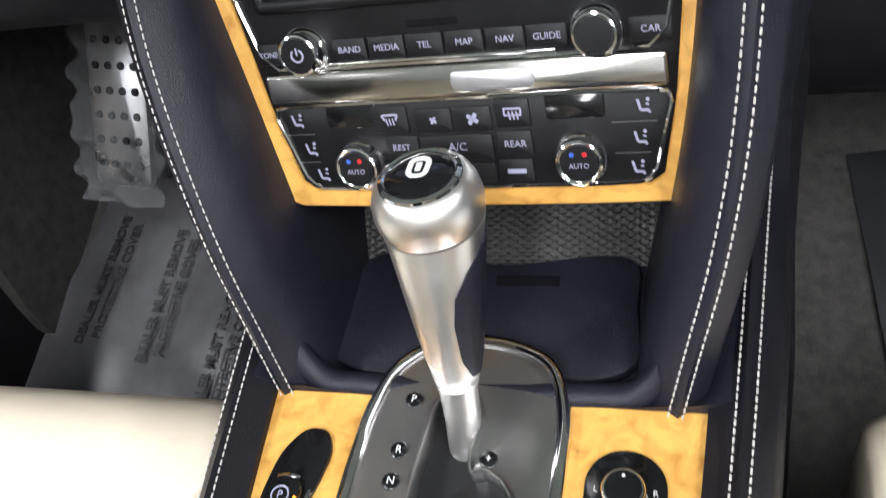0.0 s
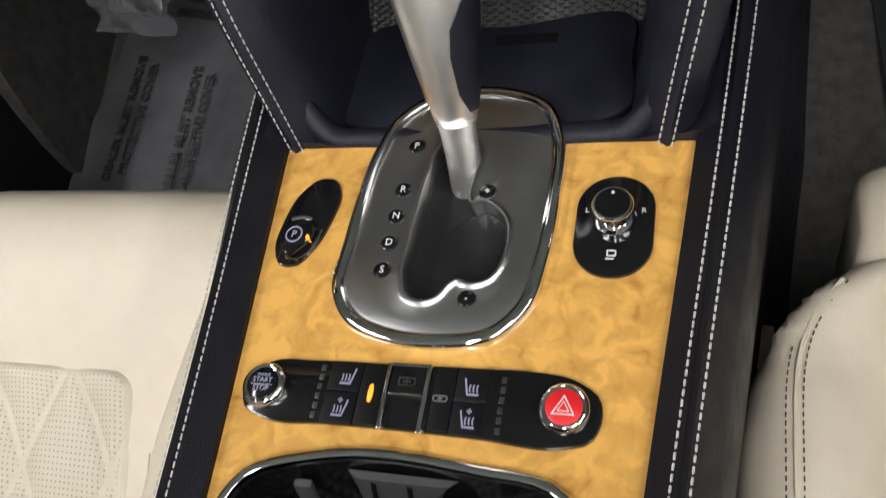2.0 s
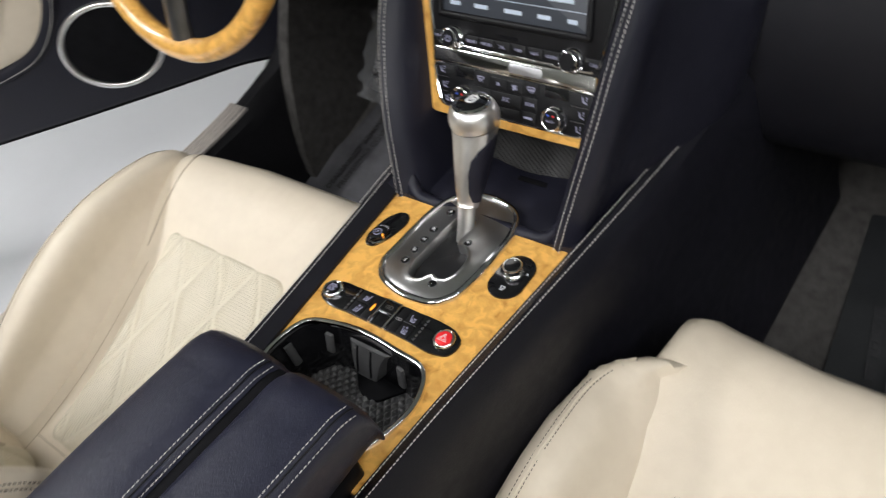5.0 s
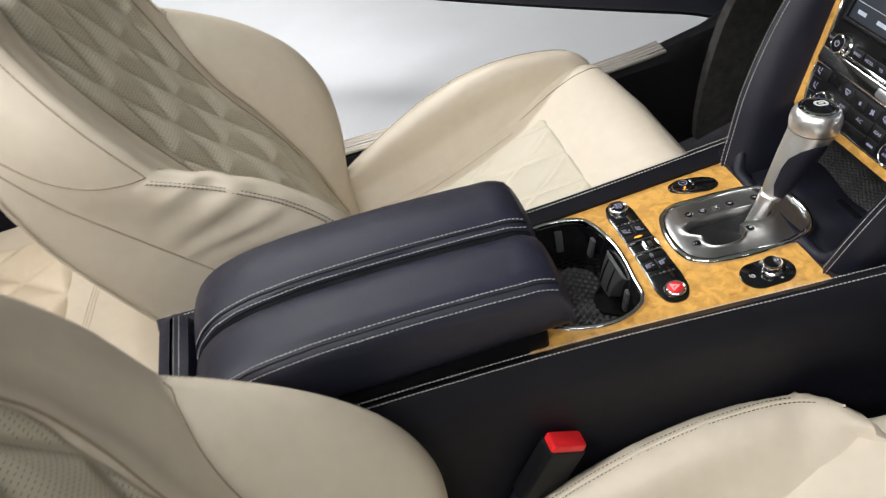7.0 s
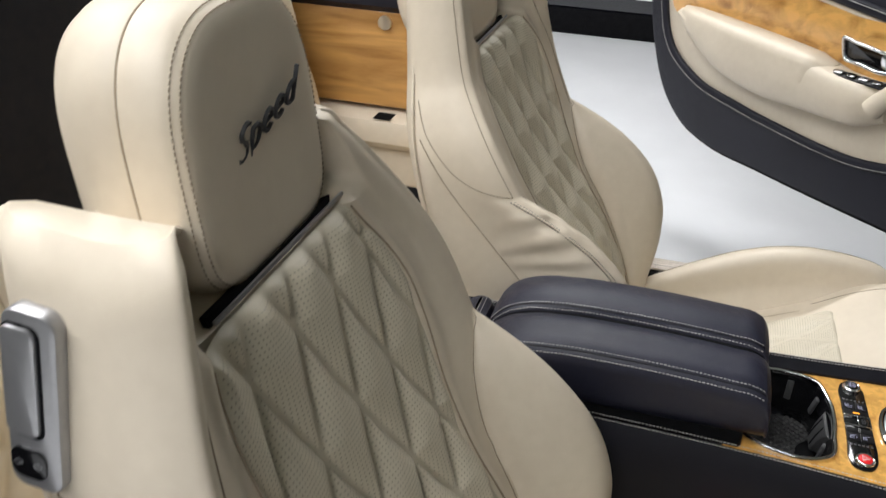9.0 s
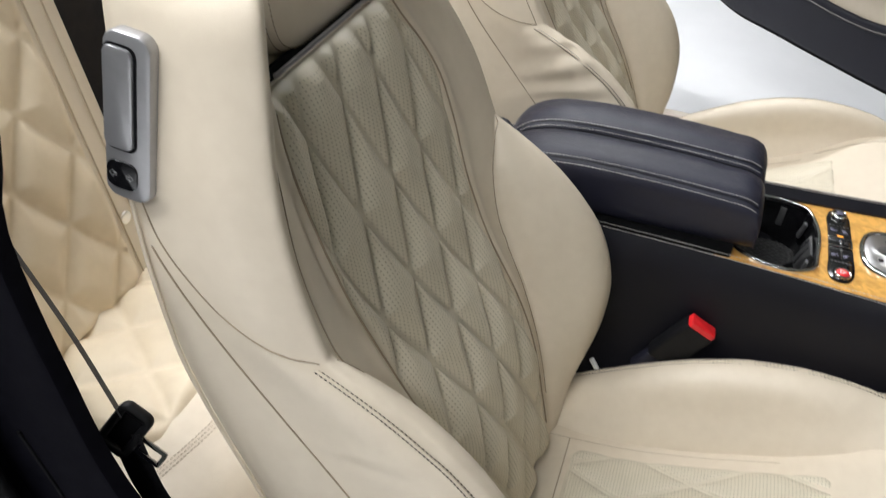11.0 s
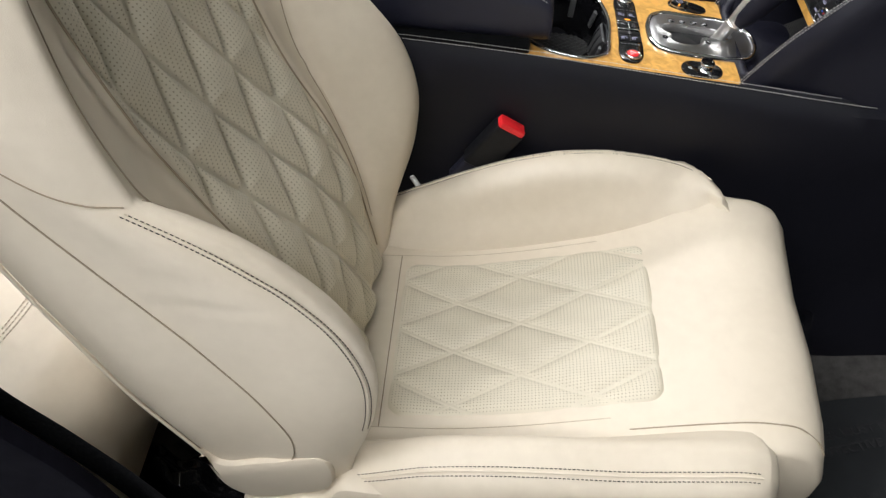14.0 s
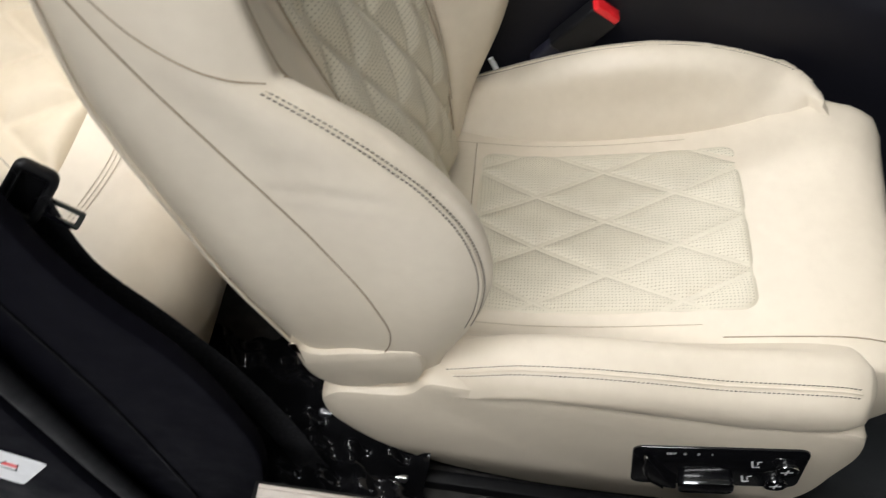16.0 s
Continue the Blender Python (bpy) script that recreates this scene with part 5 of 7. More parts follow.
kb = part("mirror_knob", turned([(0.0115, WZ + 0.001), (0.0110, WZ + 0.003), (0.0086, WZ + 0.005), (0.0092, WZ + 0.009), (0.0104, WZ + 0.0120), (0.0104, WZ + 0.0138), (0.0096, WZ + 0.0148)], 36, Matrix.Translation((kx, ky, 0))), CHROME, mir, "knurled chrome mirror knob")
part("knob_top", turned([(0.0092, WZ + 0.0142), (0.0086, WZ + 0.0153), (0.0, WZ + 0.0155)], 30, Matrix.Translation((kx, ky, 0))), GLOSS_BLACK, kb)
part("dot", turned([(0.0008, WZ + 0.0148), (0.0008, WZ + 0.0158), (0.0, WZ + 0.0158)], 12, Matrix.Translation((kx, ky + 0.0058, 0))), PRINT, kb)
lettering("L", 0.0042, Matrix.Translation((0.0672, 0.108, WZ + 0.0023)), PRINT, mir)
lettering("R", 0.0042, Matrix.Translation((0.0958, 0.108, WZ + 0.0023)), PRINT, mir)
part("legend", join(hoop(rrect(0.0048, 0.0036, 0.0008, 3, 0.0815, 0.0828), 0.0007, WZ + 0.0020, WZ + 0.0026, 0.0001), bar_geo([(0.0788, 0.0796, 0.0828, 0.0796, 0.0007)], 0.0003, Matrix.Translation((0, 0, WZ + 0.0022)))), PRINT, mir)

# button strip
strip_o = curve([(-0.088, 0.0140), (-0.062, 0.0162), (-0.02, 0.0170), (0.02, 0.0176), (0.052, 0.0178), (0.072, 0.0145), (0.0830, 0.0065), (0.0846, -0.003), (0.0800, -0.0140), (0.068, -0.0180), (0.03, -0.0172), (0.0, -0.0166), (-0.05, -0.0166), (-0.084, -0.0165), (-0.0972, -0.0110), (-0.1005, 0.000), (-0.0975, 0.008)], 90, closed=True)
strip = part("button_strip", slab(strip_o, WZ, WZ + 0.0025, 0.0012), GLOSS_BLACK, console, "gloss black strip of seat and hazard buttons")
for bx_, capm, nm in ((-0.0872, GLOSS_BLACK, "start_button"), (0.0675, RED, "hazard_button")):
    b = part(nm, turned([(0.0118, WZ + 0.002), (0.0120, WZ + 0.0045), (0.0114, WZ + 0.0062), (0.0100, WZ + 0.0070), (0.0092, WZ + 0.0066)], 36, Matrix.Translation((bx_, 0, 0))), CHROME, strip, "chrome-ringed push button")
    part("cap", turned([(0.0088, WZ + 0.005), (0.0086, WZ + 0.0068), (0.0080, WZ + 0.0072), (0.0, WZ + 0.0075)], 36, Matrix.Translation((bx_, 0, 0))), capm, b)
    if nm == "start_button":
        for body, yo, sz in (("ENGINE", 0.0042, 0.0021), ("START", 0.0014, 0.0038), ("STOP", -0.0030, 0.0038)):
            lettering(body, sz, Matrix.Translation((bx_, yo, WZ + 0.0076)), INK, b)
        part("line", bar_geo([(bx_ - 0.0060, -0.0010, bx_ + 0.0060, -0.0010, 0.0004)], 0.0003, Matrix.Translation((0, 0, WZ + 0.0075))), INK, b)
    else:
        tri = np.array([(bx_ - 0.0055, -0.0040), (bx_ + 0.0055, -0.0040), (bx_, 0.0055)])
        part("triangle", hoop(tri, 0.0011, WZ + 0.0068, WZ + 0.0078, 0.0002), PRINT, b)
        tri2 = np.array([(bx_ - 0.0030, -0.0025), (bx_ + 0.0030, -0.0025), (bx_, 0.0026)])
        part("triangle", hoop(tri2, 0.0008, WZ + 0.0068, WZ + 0.0078, 0.0002), PRINT, b)


def seat_icon(x, y, flip=1, fan=False):
    """A seat in outline with three warm waves, or with a small fan above it."""
    segs = [(x + flip * 0.0040, y + 0.0046, x + flip * 0.0022, y - 0.0028, 0.0009), (x + flip * 0.0024, y - 0.0034, x - flip * 0.0036, y - 0.0034, 0.0010)]
    for k in range(3):
        x0 = x - flip * (0.0028 - 0.0018 * k)
        segs += [(x0, y - 0.0022, x0 + flip * 0.0005, y - 0.0004, 0.0007), (x0 + flip * 0.0005, y - 0.0004, x0 + flip * 0.0001, y + 0.0016, 0.0007)]
    if fan:
        for dx, dz in ((0.0013, 0.0), (0.0, 0.0013)):
            segs.append((x - flip * 0.0002 - dx, y + 0.0044 - dz, x - flip * 0.0002 + dx, y + 0.0044 + dz, 0.0009))
    return bar_geo(segs, 0.0003, Matrix.Translation((0, 0, WZ + 0.0033)))


for x0, x1, y0, y1 in ((-0.0530, -0.0355, 0.0008, 0.0158), (-0.0530, -0.0355, -0.0158, -0.0002), (-0.0350, -0.0222, -0.0158, 0.0158), (0.0032, 0.0136, -0.0158, 0.0164), (0.0142, 0.0300, 0.0008, 0.0166), (0.0142, 0.0300, -0.0164, -0.0002)):
    part("button", box(x0, x1, y0, y1, WZ + 0.001, WZ + 0.0033, 0.0005), SOFT_BLACK, strip)
for gx_, fl, gy_, fan in ((-0.0428, 1, 0.0078, False), (-0.0435, 1, -0.0088, True), (0.0225, -1, 0.0068, False), (0.0228, -1, -0.0092, True)):
    part("seat_legend", seat_icon(gx_, gy_, fl, fan), INK, strip)
part("amber_lamp", slab(ellipse(0.0014, 0.0048, 24, 2.4, -0.0287, 0.0004), WZ + 0.003, WZ + 0.0038, 0.0003), AMBER, strip, "small amber indicator lamp")
part("legend", join(hoop(rrect(0.0078, 0.0034, 0.0016, 4, 0.0074, 0.0004), 0.0007, WZ + 0.0031, WZ + 0.0036, 0.0001), bar_geo([(0.0062, 0.0004, 0.0086, 0.0004, 0.0009), (0.0074, 0.0018, 0.0074, -0.0010, 0.0007)], 0.0003, Matrix.Translation((0, 0, WZ + 0.0033)))), SILVER, strip)
part("divider_line", bar_geo([(0.0142, 0.0002, 0.0300, 0.0002, 0.0009)], 0.0004, Matrix.Translation((0, 0, WZ + 0.0033))), GREY_METAL, strip)
for sx in (-0.0572, 0.0374):
    for k in range(6):
        part("marker", box(sx - 0.0013, sx + 0.0013, -0.0145 + k * 0.0050, -0.0112 + k * 0.0050, WZ + 0.0022, WZ + 0.0028, 0.0003), GREY_METAL, strip)
tog = part("toggle_frame", join(box(-0.0216, -0.0194, -0.0176, 0.0162, WZ + 0.002, WZ + 0.0058, 0.0009), box(-0.0010, 0.0014, -0.0180, 0.0166, WZ + 0.002, WZ + 0.0055, 0.0006), box(-0.0200, 0.0000, 0.0148, 0.0166, WZ + 0.002, WZ + 0.0052, 0.0008)), CHROME, strip, "chrome frame of the toggle switch")
part("toggle", box(-0.0190, -0.0014, 0.0010, 0.0146, WZ + 0.0015, WZ + 0.0052, 0.0008), GLOSS_BLACK, tog)
part("toggle_edge", box(-0.0188, -0.0016, -0.0003, 0.0010, WZ + 0.0015, WZ + 0.0056, 0.0005), CHROME, tog)
part("legend", join(hoop(rrect(0.0090, 0.0046, 0.0010, 3, -0.0102, 0.0070), 0.0009, WZ + 0.0050, WZ + 0.0055, 0.0001), bar_geo([(-0.0124, 0.0070, -0.0080, 0.0070, 0.0010), (-0.0102, 0.0092, -0.0102, 0.0048, 0.0009)], 0.0003, Matrix.Translation((0, 0, WZ + 0.0052)))), GREY_METAL, tog)
child_fix(console)

# ---- armrest ----
arm = thing("armrest", "navy leather armrest in two halves with white stitching", "armrest", at=(0.0, -0.32, WZ))


def arm_half(x0, x1, side):
    """Half of the armrest lid: a loaf that curves down at its rear end, rounded at the front."""
    rings = []
    ys = [-0.512, -0.506, -0.495, -0.475, -0.45, -0.40, -0.32, -0.24, -0.18, -0.150, -0.138, -0.131, -0.128]
    tops = [0.652, 0.674, 0.693, 0.710, 0.720, 0.728, 0.731, 0.730, 0.727, 0.724, 0.718, 0.708, 0.690]
    for y in np.unique(np.r_[np.linspace(-0.512, -0.128, 40), ys]):
        t = float(cr(ys, tops, y))
        low = float(cr([-0.52, -0.40, -0.13], [0.630, 0.632, 0.640], y))
        if side > 0:
            sec = [(x0, low), (x0, t - 0.016), (x0 + 0.003, t - 0.004), (x0 + 0.014, t), (x1 - 0.035, t + 0.001), (x1 - 0.012, t - 0.003), (x1 - 0.004, t - 0.008), (x1, t - 0.017), (x1 - 0.001, t - 0.034), (x1 - 0.018, low)]
        else:
            sec = [(x1, low), (x1, t - 0.014), (x1 - 0.003, t - 0.004), (x1 - 0.014, t), (x0 + 0.035, t + 0.001), (x0 + 0.012, t - 0.006), (x0 + 0.003, t - 0.018), (x0, t - 0.034), (x0 + 0.003, t - 0.050), (x0 + 0.010, low)]
        sec = [(x, max(z, low + 0.0005 * k)) for k, (x, z) in enumerate(sec)]
        q = curve(sec, 60, closed=True)
        rings.append(np.stack([q[:, 0], np.full(60, y), q[:, 1]], 1))
    return rings


def on_pad(rings, x):
    """A line along the top of a pad at a given x, from its rear end to the front."""
    out = []
    for r in rings[1:-2]:
        up = r[r[:, 2] > r[:, 2].max() - 0.022]
        up = up[np.argsort(up[:, 0])]
        out.append((x, r[0, 1], float(np.interp(x, up[:, 0], up[:, 2])) + 0.0004))
    return curve(out, 140)


for x0, x1, s in ((0.0235, 0.110, 1), (-0.093, 0.0125, -1)):
    skin = arm_half(x0, x1, s)
    pad = part("armrest_pad", loft(skin), ARM_NAVY, arm, "smooth navy leather armrest pad")
    for back, row in ((0.0105, THREAD), (0.0070, NAVY_SOFT), (0.0022, THREAD)):
        line = on_pad(skin, x1 - back)
        if row is THREAD:
            part("stitching", stitch_geo(line, 0.0036, 0.0012, 0.00058), THREAD, pad)
        else:
            part("seam", sweep(line, 0.0011, 6), NAVY_SOFT, pad)
# matt black strip laid between the pads in place of the deep gap's shade
divide = []
for r in skin[1:-2]:
    t = r[:, 2].max() - 0.011
    divide.append(np.array([(0.0115, r[0, 1], 0.62), (0.0245, r[0, 1], 0.62), (0.0245, r[0, 1], t - 0.002), (0.018, r[0, 1], t), (0.0115, r[0, 1], t - 0.002)]))
part("divider", loft(divide), DEEP_BLACK, arm, "black filler standing for the shaded gap between the two pads")
part("armrest_box", box(-0.088, 0.090, -0.50, -0.150, 0.612, 0.645, 0.004), SOFT_BLACK, arm, "black plastic armrest box")
part("armrest_tail", box(-0.092, 0.094, -0.558, -0.514, 0.54, 0.664, 0.020), ARM_NAVY, arm, "navy leather end piece behind the armrest")
for yo in (-0.528, -0.534):
    part("stitching", stitch_geo(np.stack([np.linspace(-0.072, 0.074, 70), np.full(70, yo), np.full(70, 0.6643)], 1), 0.0038, 0.0014, 0.0005), THREAD, arm)
child_fix(arm)

# ---- centre stack and dashboard ----
SA = math.atan(0.55)
SM = Matrix(((1, -0.07, 0, 0.0), (0, math.sin(SA), -math.cos(SA), 0.236), (0, math.cos(SA), math.sin(SA), 0.68), (0, 0, 0, 1)))
dash = thing("dashboard", "navy leather dashboard with a veneer-framed centre stack", "dashboard", at=(0.0, 0.5, FLOOR))


def both(points):
    """An outline from its right half, given from the bottom up."""
    return np.array(list(points) + [(-x, y) for x, y in reversed(points)])


frame_o = both([(0.0, 0.002), (0.06, 0.002), (0.104, 0.003), (0.1105, 0.006), (0.1225, 0.060), (0.1335, 0.115), (0.146, 0.175), (0.156, 0.235), (0.10, 0.237)])
inner_o = both([(0.0, 0.0125), (0.06, 0.0125), (0.0925, 0.0130), (0.1000, 0.0180), (0.1090, 0.060), (0.1165, 0.115), (0.127, 0.175), (0.134, 0.225), (0.10, 0.227)])
k = len(frame_o)
rings = [np.c_[frame_o, np.full(k, -0.02)], np.c_[frame_o, np.full(k, -0.001)], np.c_[inset(frame_o, 0.001), np.full(k, 0.0005)], np.c_[inset(inner_o, -0.001), np.full(k, 0.0005)], np.c_[inner_o, np.full(k, -0.001)], np.c_[inner_o, np.full(k, -0.02)]]
part("veneer_frame", loft([placed(r, SM) for r in rings], wrap=True), WOOD, dash, "yellow burr veneer frame round the controls", angle=25)
part("stack_face", slab(inner_o, -0.018, -0.002, 0.0005, SM), SOFT_BLACK, dash, "black control panel")

# climate unit
clim_o = both([(0.0, 0.0125), (0.07, 0.0125), (0.088, 0.0133), (0.0935, 0.0155), (0.0975, 0.021), (0.1028, 0.040), (0.1070, 0.055), (0.1055, 0.0605), (0.099, 0.062), (0.05, 0.0625)])
climate = part("climate_unit", slab(inset(clim_o, 0.0015), -0.003, 0.0005, 0.0008, SM), SOFT_BLACK, dash, "black climate control unit")
part("chrome_edge", sweep(placed(np.c_[inset(clim_o, 0.0008), np.full(len(clim_o), 0.0008)], SM), 0.0013, 6, closed=True), CHROME, climate)


def button(parent, x, y, w, h, nm="button", lift=0.0013, r=0.0012):
    return part(nm, slab(rrect(w, h, r, 4, x, y), 0.0, lift, 0.0006, SM), SOFT_BLACK, parent)


def word(parent, body, x, y, size, z=0.0014):
    lettering(body, size, SM @ Matrix.Translation((x, y, z)), INK, parent)


def person_seat(x, y):
    """A seated-flow symbol in plain strokes."""
    return bar_geo([(x - 0.0030, y + 0.0032, x - 0.0018, y - 0.0022, 0.0013), (x - 0.0018, y - 0.0022, x + 0.0016, y - 0.0022, 0.0013), (x + 0.0016, y - 0.0020, x + 0.0026, y - 0.0036, 0.0013), (x + 0.0014, y + 0.0026, x + 0.0026, y + 0.0036, 0.0016), (x + 0.0008, y + 0.0008, x + 0.0024, y + 0.0006, 0.0010)], 0.0003, SM @ Matrix.Translation((0, 0, 0.0013)))


for x, y in ((-0.0940, 0.0535), (-0.0895, 0.0372), (-0.0855, 0.0222), (0.0930, 0.0535), (0.0903, 0.0375), (0.0878, 0.0220)):
    part("legend", person_seat(x, y), INK, climate)
for sg, xs in ((-1, (-0.1075, -0.0860)), (1, (0.0765, 0.0985))):
    for y in (0.0455, 0.0295):
        part("divider_line", bar_geo([(xs[0] * (0.955 if y < 0.04 and sg < 0 else 1.0), y, xs[1] * (0.955 if y < 0.04 and sg > 0 else 1.0), y, 0.0005)], 0.0003, SM @ Matrix.Translation((0, 0, 0.0005))), GREY_METAL, climate)
for x, y, w, h in ((-0.0400, 0.0520, 0.0200, 0.0150), (-0.0160, 0.0505, 0.0205, 0.0130), (0.0055, 0.0505, 0.0205, 0.0130), (0.0270, 0.0525, 0.0185, 0.0150), (-0.0360, 0.0360, 0.0190, 0.0135), (-0.0055, 0.0352, 0.0400, 0.0140), (0.0262, 0.0362, 0.0185, 0.0140), (0.0250, 0.0215, 0.0185, 0.0130), (-0.0050, 0.0205, 0.0380, 0.0120)):
    button(climate, x, y, w, h)
for body, x, y, s in (("REST", -0.0365, 0.0362, 0.0047), ("A/C", -0.0050, 0.0355, 0.0062), ("REAR", 0.0262, 0.0362, 0.0050)):
    word(climate, body, x, y, s)
part("legend", bar_geo([(-0.0440, 0.0545, -0.0360, 0.0545, 0.0011), (-0.0445, 0.0545, -0.0430, 0.0515, 0.0010), (-0.0355, 0.0545, -0.0370, 0.0515, 0.0010)] + [(-0.0422 + 0.0018 * i, 0.0525, -0.0416 + 0.0018 * i, 0.0488, 0.0007) for i in range(3)], 0.0003, SM @ Matrix.Translation((0, 0, 0.0013))), INK, climate)
part("legend", bar_geo([(0.0225, 0.0550, 0.0315, 0.0550, 0.0009), (0.0225, 0.0515, 0.0315, 0.0515, 0.0009), (0.0227, 0.0550, 0.0227, 0.0515, 0.0009), (0.0313, 0.0550, 0.0313, 0.0515, 0.0009)] + [(0.0250 + 0.0020 * i, 0.0535, 0.0256 + 0.0020 * i, 0.0492, 0.0008) for i in range(3)], 0.0003, SM @ Matrix.Translation((0, 0, 0.0013))), INK, climate)
for fx, fs in ((-0.0160, 0.6), (0.0055, 1.0)):
    part("legend", bar_geo([(fx - 0.0028 * fs, 0.0505 + 0.0018 * fs, fx + 0.0028 * fs, 0.0505 - 0.0018 * fs, 0.0022 * fs), (fx - 0.0020 * fs, 0.0505 - 0.0028 * fs, fx + 0.0020 * fs, 0.0505 + 0.0028 * fs, 0.0022 * fs)], 0.0003, SM @ Matrix.Translation((0, 0, 0.0013))), INK, climate)
part("legend", bar_geo([(0.0200, 0.0215, 0.0300, 0.0215, 0.0024)], 0.0003, SM @ Matrix.Translation((0, 0, 0.0013))), INK, climate)
for x in (-0.0615, 0.0590):
    part("display", slab(rrect(0.030, 0.0125, 0.002, 4, x, 0.0545), 0.0, 0.0010, 0.0004, SM), GLOSS_BLACK, climate, "dark temperature display")
    kn = SM @ Matrix.Translation((x + 0.0005, 0.0278, 0))
    knob = part("temperature_knob", turned([(0.0140, 0.0), (0.0136, 0.003), (0.0122, 0.0045), (0.0122, 0.0105), (0.0118, 0.0118), (0.0108, 0.0123), (0.0098, 0.0115)], 40, kn), CHROME, climate, "knurled chrome temperature knob")
    part("knob_face", turned([(0.0096, 0.0100), (0.0094, 0.0121), (0.0, 0.0124)], 36, kn), SOFT_BLACK, knob)
    lettering("AUTO", 0.0037, kn @ Matrix.Translation((0, -0.0012, 0.0125)), INK, knob)
    part("blue_mark", turned([(0.0012, 0.0120), (0.0012, 0.0127), (0.0, 0.0127)], 12, kn @ Matrix.Translation((-0.0032, 0.0048, 0))), BLUE_SPOT, knob)
    part("red_mark", turned([(0.0012, 0.0120), (0.0012, 0.0127), (0.0, 0.0127)], 12, kn @ Matrix.Translation((0.0032, 0.0048, 0))), RED, knob)

# bright bar between the units, with the closed ashtray-style flap
part("chrome_bar", slab(rrect(0.212, 0.0165, 0.002, 4, 0.000, 0.0715), -0.003, 0.0045, 0.0018, SM), BRIGHT, dash, "polished chrome bar")
part("chrome_flap", slab(rrect(0.044, 0.0110, 0.004, 6, 0.020, 0.0712), 0.003, 0.0055, 0.0018, SM), SILVER, dash, "polished chrome flap")

# audio unit
aud_o = both([(0.0, 0.0805), (0.07, 0.0805), (0.098, 0.0815), (0.1075, 0.090), (0.1135, 0.115), (0.1235, 0.175), (0.130, 0.218), (0.08, 0.222)])
audio = part("audio_unit", slab(inset(aud_o, 0.0015), -0.003, 0.0005, 0.0008, SM), SOFT_BLACK, dash, "black audio and navigation unit")
part("chrome_edge", sweep(placed(np.c_[inset(aud_o, 0.0008), np.full(len(aud_o), 0.0008)], SM), 0.0013, 6, closed=True), CHROME, audio)
for body, x, w in (("TONE", -0.1060, 0.0140), ("BAND", -0.0608, 0.0190), ("MEDIA", -0.0402, 0.0200), ("TEL", -0.0195, 0.0200), ("MAP", 0.0015, 0.0200), ("NAV", 0.0225, 0.0200), ("GUIDE", 0.0435, 0.0205), ("CAR", 0.0930, 0.0230)):
    wx = -0.1015 if body == "TONE" else x + 0.0065
    b = button(audio, wx, 0.0905, min(w, 0.0200), 0.0115, lift=0.0018)
    word(b, body, wx, 0.0902, 0.0041 if body == "TONE" else 0.0047, 0.0019)
part("bright_strip", slab(rrect(0.123, 0.0016, 0.0007, 3, -0.008, 0.0835), 0.0, 0.0025, 0.0006, SM), CHROME, audio)
part("card_slot", slab(rrect(0.0270, 0.0034, 0.0012, 4, -0.0075, 0.1010), 0.0, 0.0012, 0.0004, SM), DEEP_BLACK, audio)
for x, legend in ((-0.0800, True), (0.0740, False)):
    kn = SM @ Matrix.Translation((x, 0.0905, 0))
    knob = part("rotary_knob", turned([(0.0138, 0.0), (0.0130, 0.002), (0.0112, 0.0035), (0.0112, 0.0100), (0.0107, 0.0112), (0.0096, 0.0115), (0.0090, 0.0108)], 40, kn), CHROME, audio, "knurled chrome rotary knob")
    part("knob_face", turned([(0.0090, 0.0095), (0.0088, 0.0113), (0.0, 0.0116)], 36, kn), SOFT_BLACK, knob)
    if legend:
        part("legend", join(sweep(placed(np.c_[np.roll(ellipse(0.0032, 0.0032, 28), -10, 0)[:24], np.full(24, 0.0117)], kn), 0.0006, 5), bar_geo([(0, 0.0002, 0, 0.0040, 0.0009)], 0.0004, kn @ Matrix.Translation((0, 0, 0.0116)))), INK, knob)
screen_f = part("screen_frame", hoop(rrect(0.198, 0.112, 0.004, 4, -0.003, 0.168), 0.007, 0.0, 0.006, 0.002, SM), SOFT_BLACK, audio)
SCREEN = glow("lit_screen", (0.030, 0.034, 0.042), 0.5)
SCREEN_LINE = glow("screen_lines", (0.35, 0.40, 0.47), 0.42)
SCREEN_BLUE = glow("screen_blue", (0.10, 0.25, 0.60), 0.6)
screen = part("screen", slab(rrect(0.184, 0.098, 0.002, 4, -0.003, 0.168), 0.0, 0.0016, 0.0004, SM), SCREEN, screen_f, "dimly lit navigation screen")
SZ = SM @ Matrix.Translation((0, 0, 0.0016))
for ly in (0.1385, 0.1580, 0.1780, 0.1980):
    part("screen_line", bar_geo([(-0.093, ly, 0.087, ly, 0.0007)], 0.0002, SZ), SCREEN_LINE, screen)
for x0, x1, ly in ((-0.085, -0.071, 0.1285), (-0.052, -0.034, 0.1285), (-0.012, 0.010, 0.1285), (0.030, 0.046, 0.1285), (0.066, 0.078, 0.1285), (-0.030, -0.006, 0.1480), (0.040, 0.072, 0.1480), (-0.032, -0.004, 0.1680), (0.038, 0.074, 0.1680)):
    part("screen_legend", bar_geo([(x0, ly, x1, ly, 0.0043)], 0.0002, SZ), SCREEN_LINE, screen)
part("screen_mark", bar_geo([(-0.030, 0.1530, -0.010, 0.1530, 0.0045)], 0.0003, SZ), SCREEN_BLUE, screen)
part("screen_mark", bar_geo([(-0.085, 0.1880, -0.055, 0.1880, 0.006)], 0.0003, SZ), SCREEN_BLUE, screen)

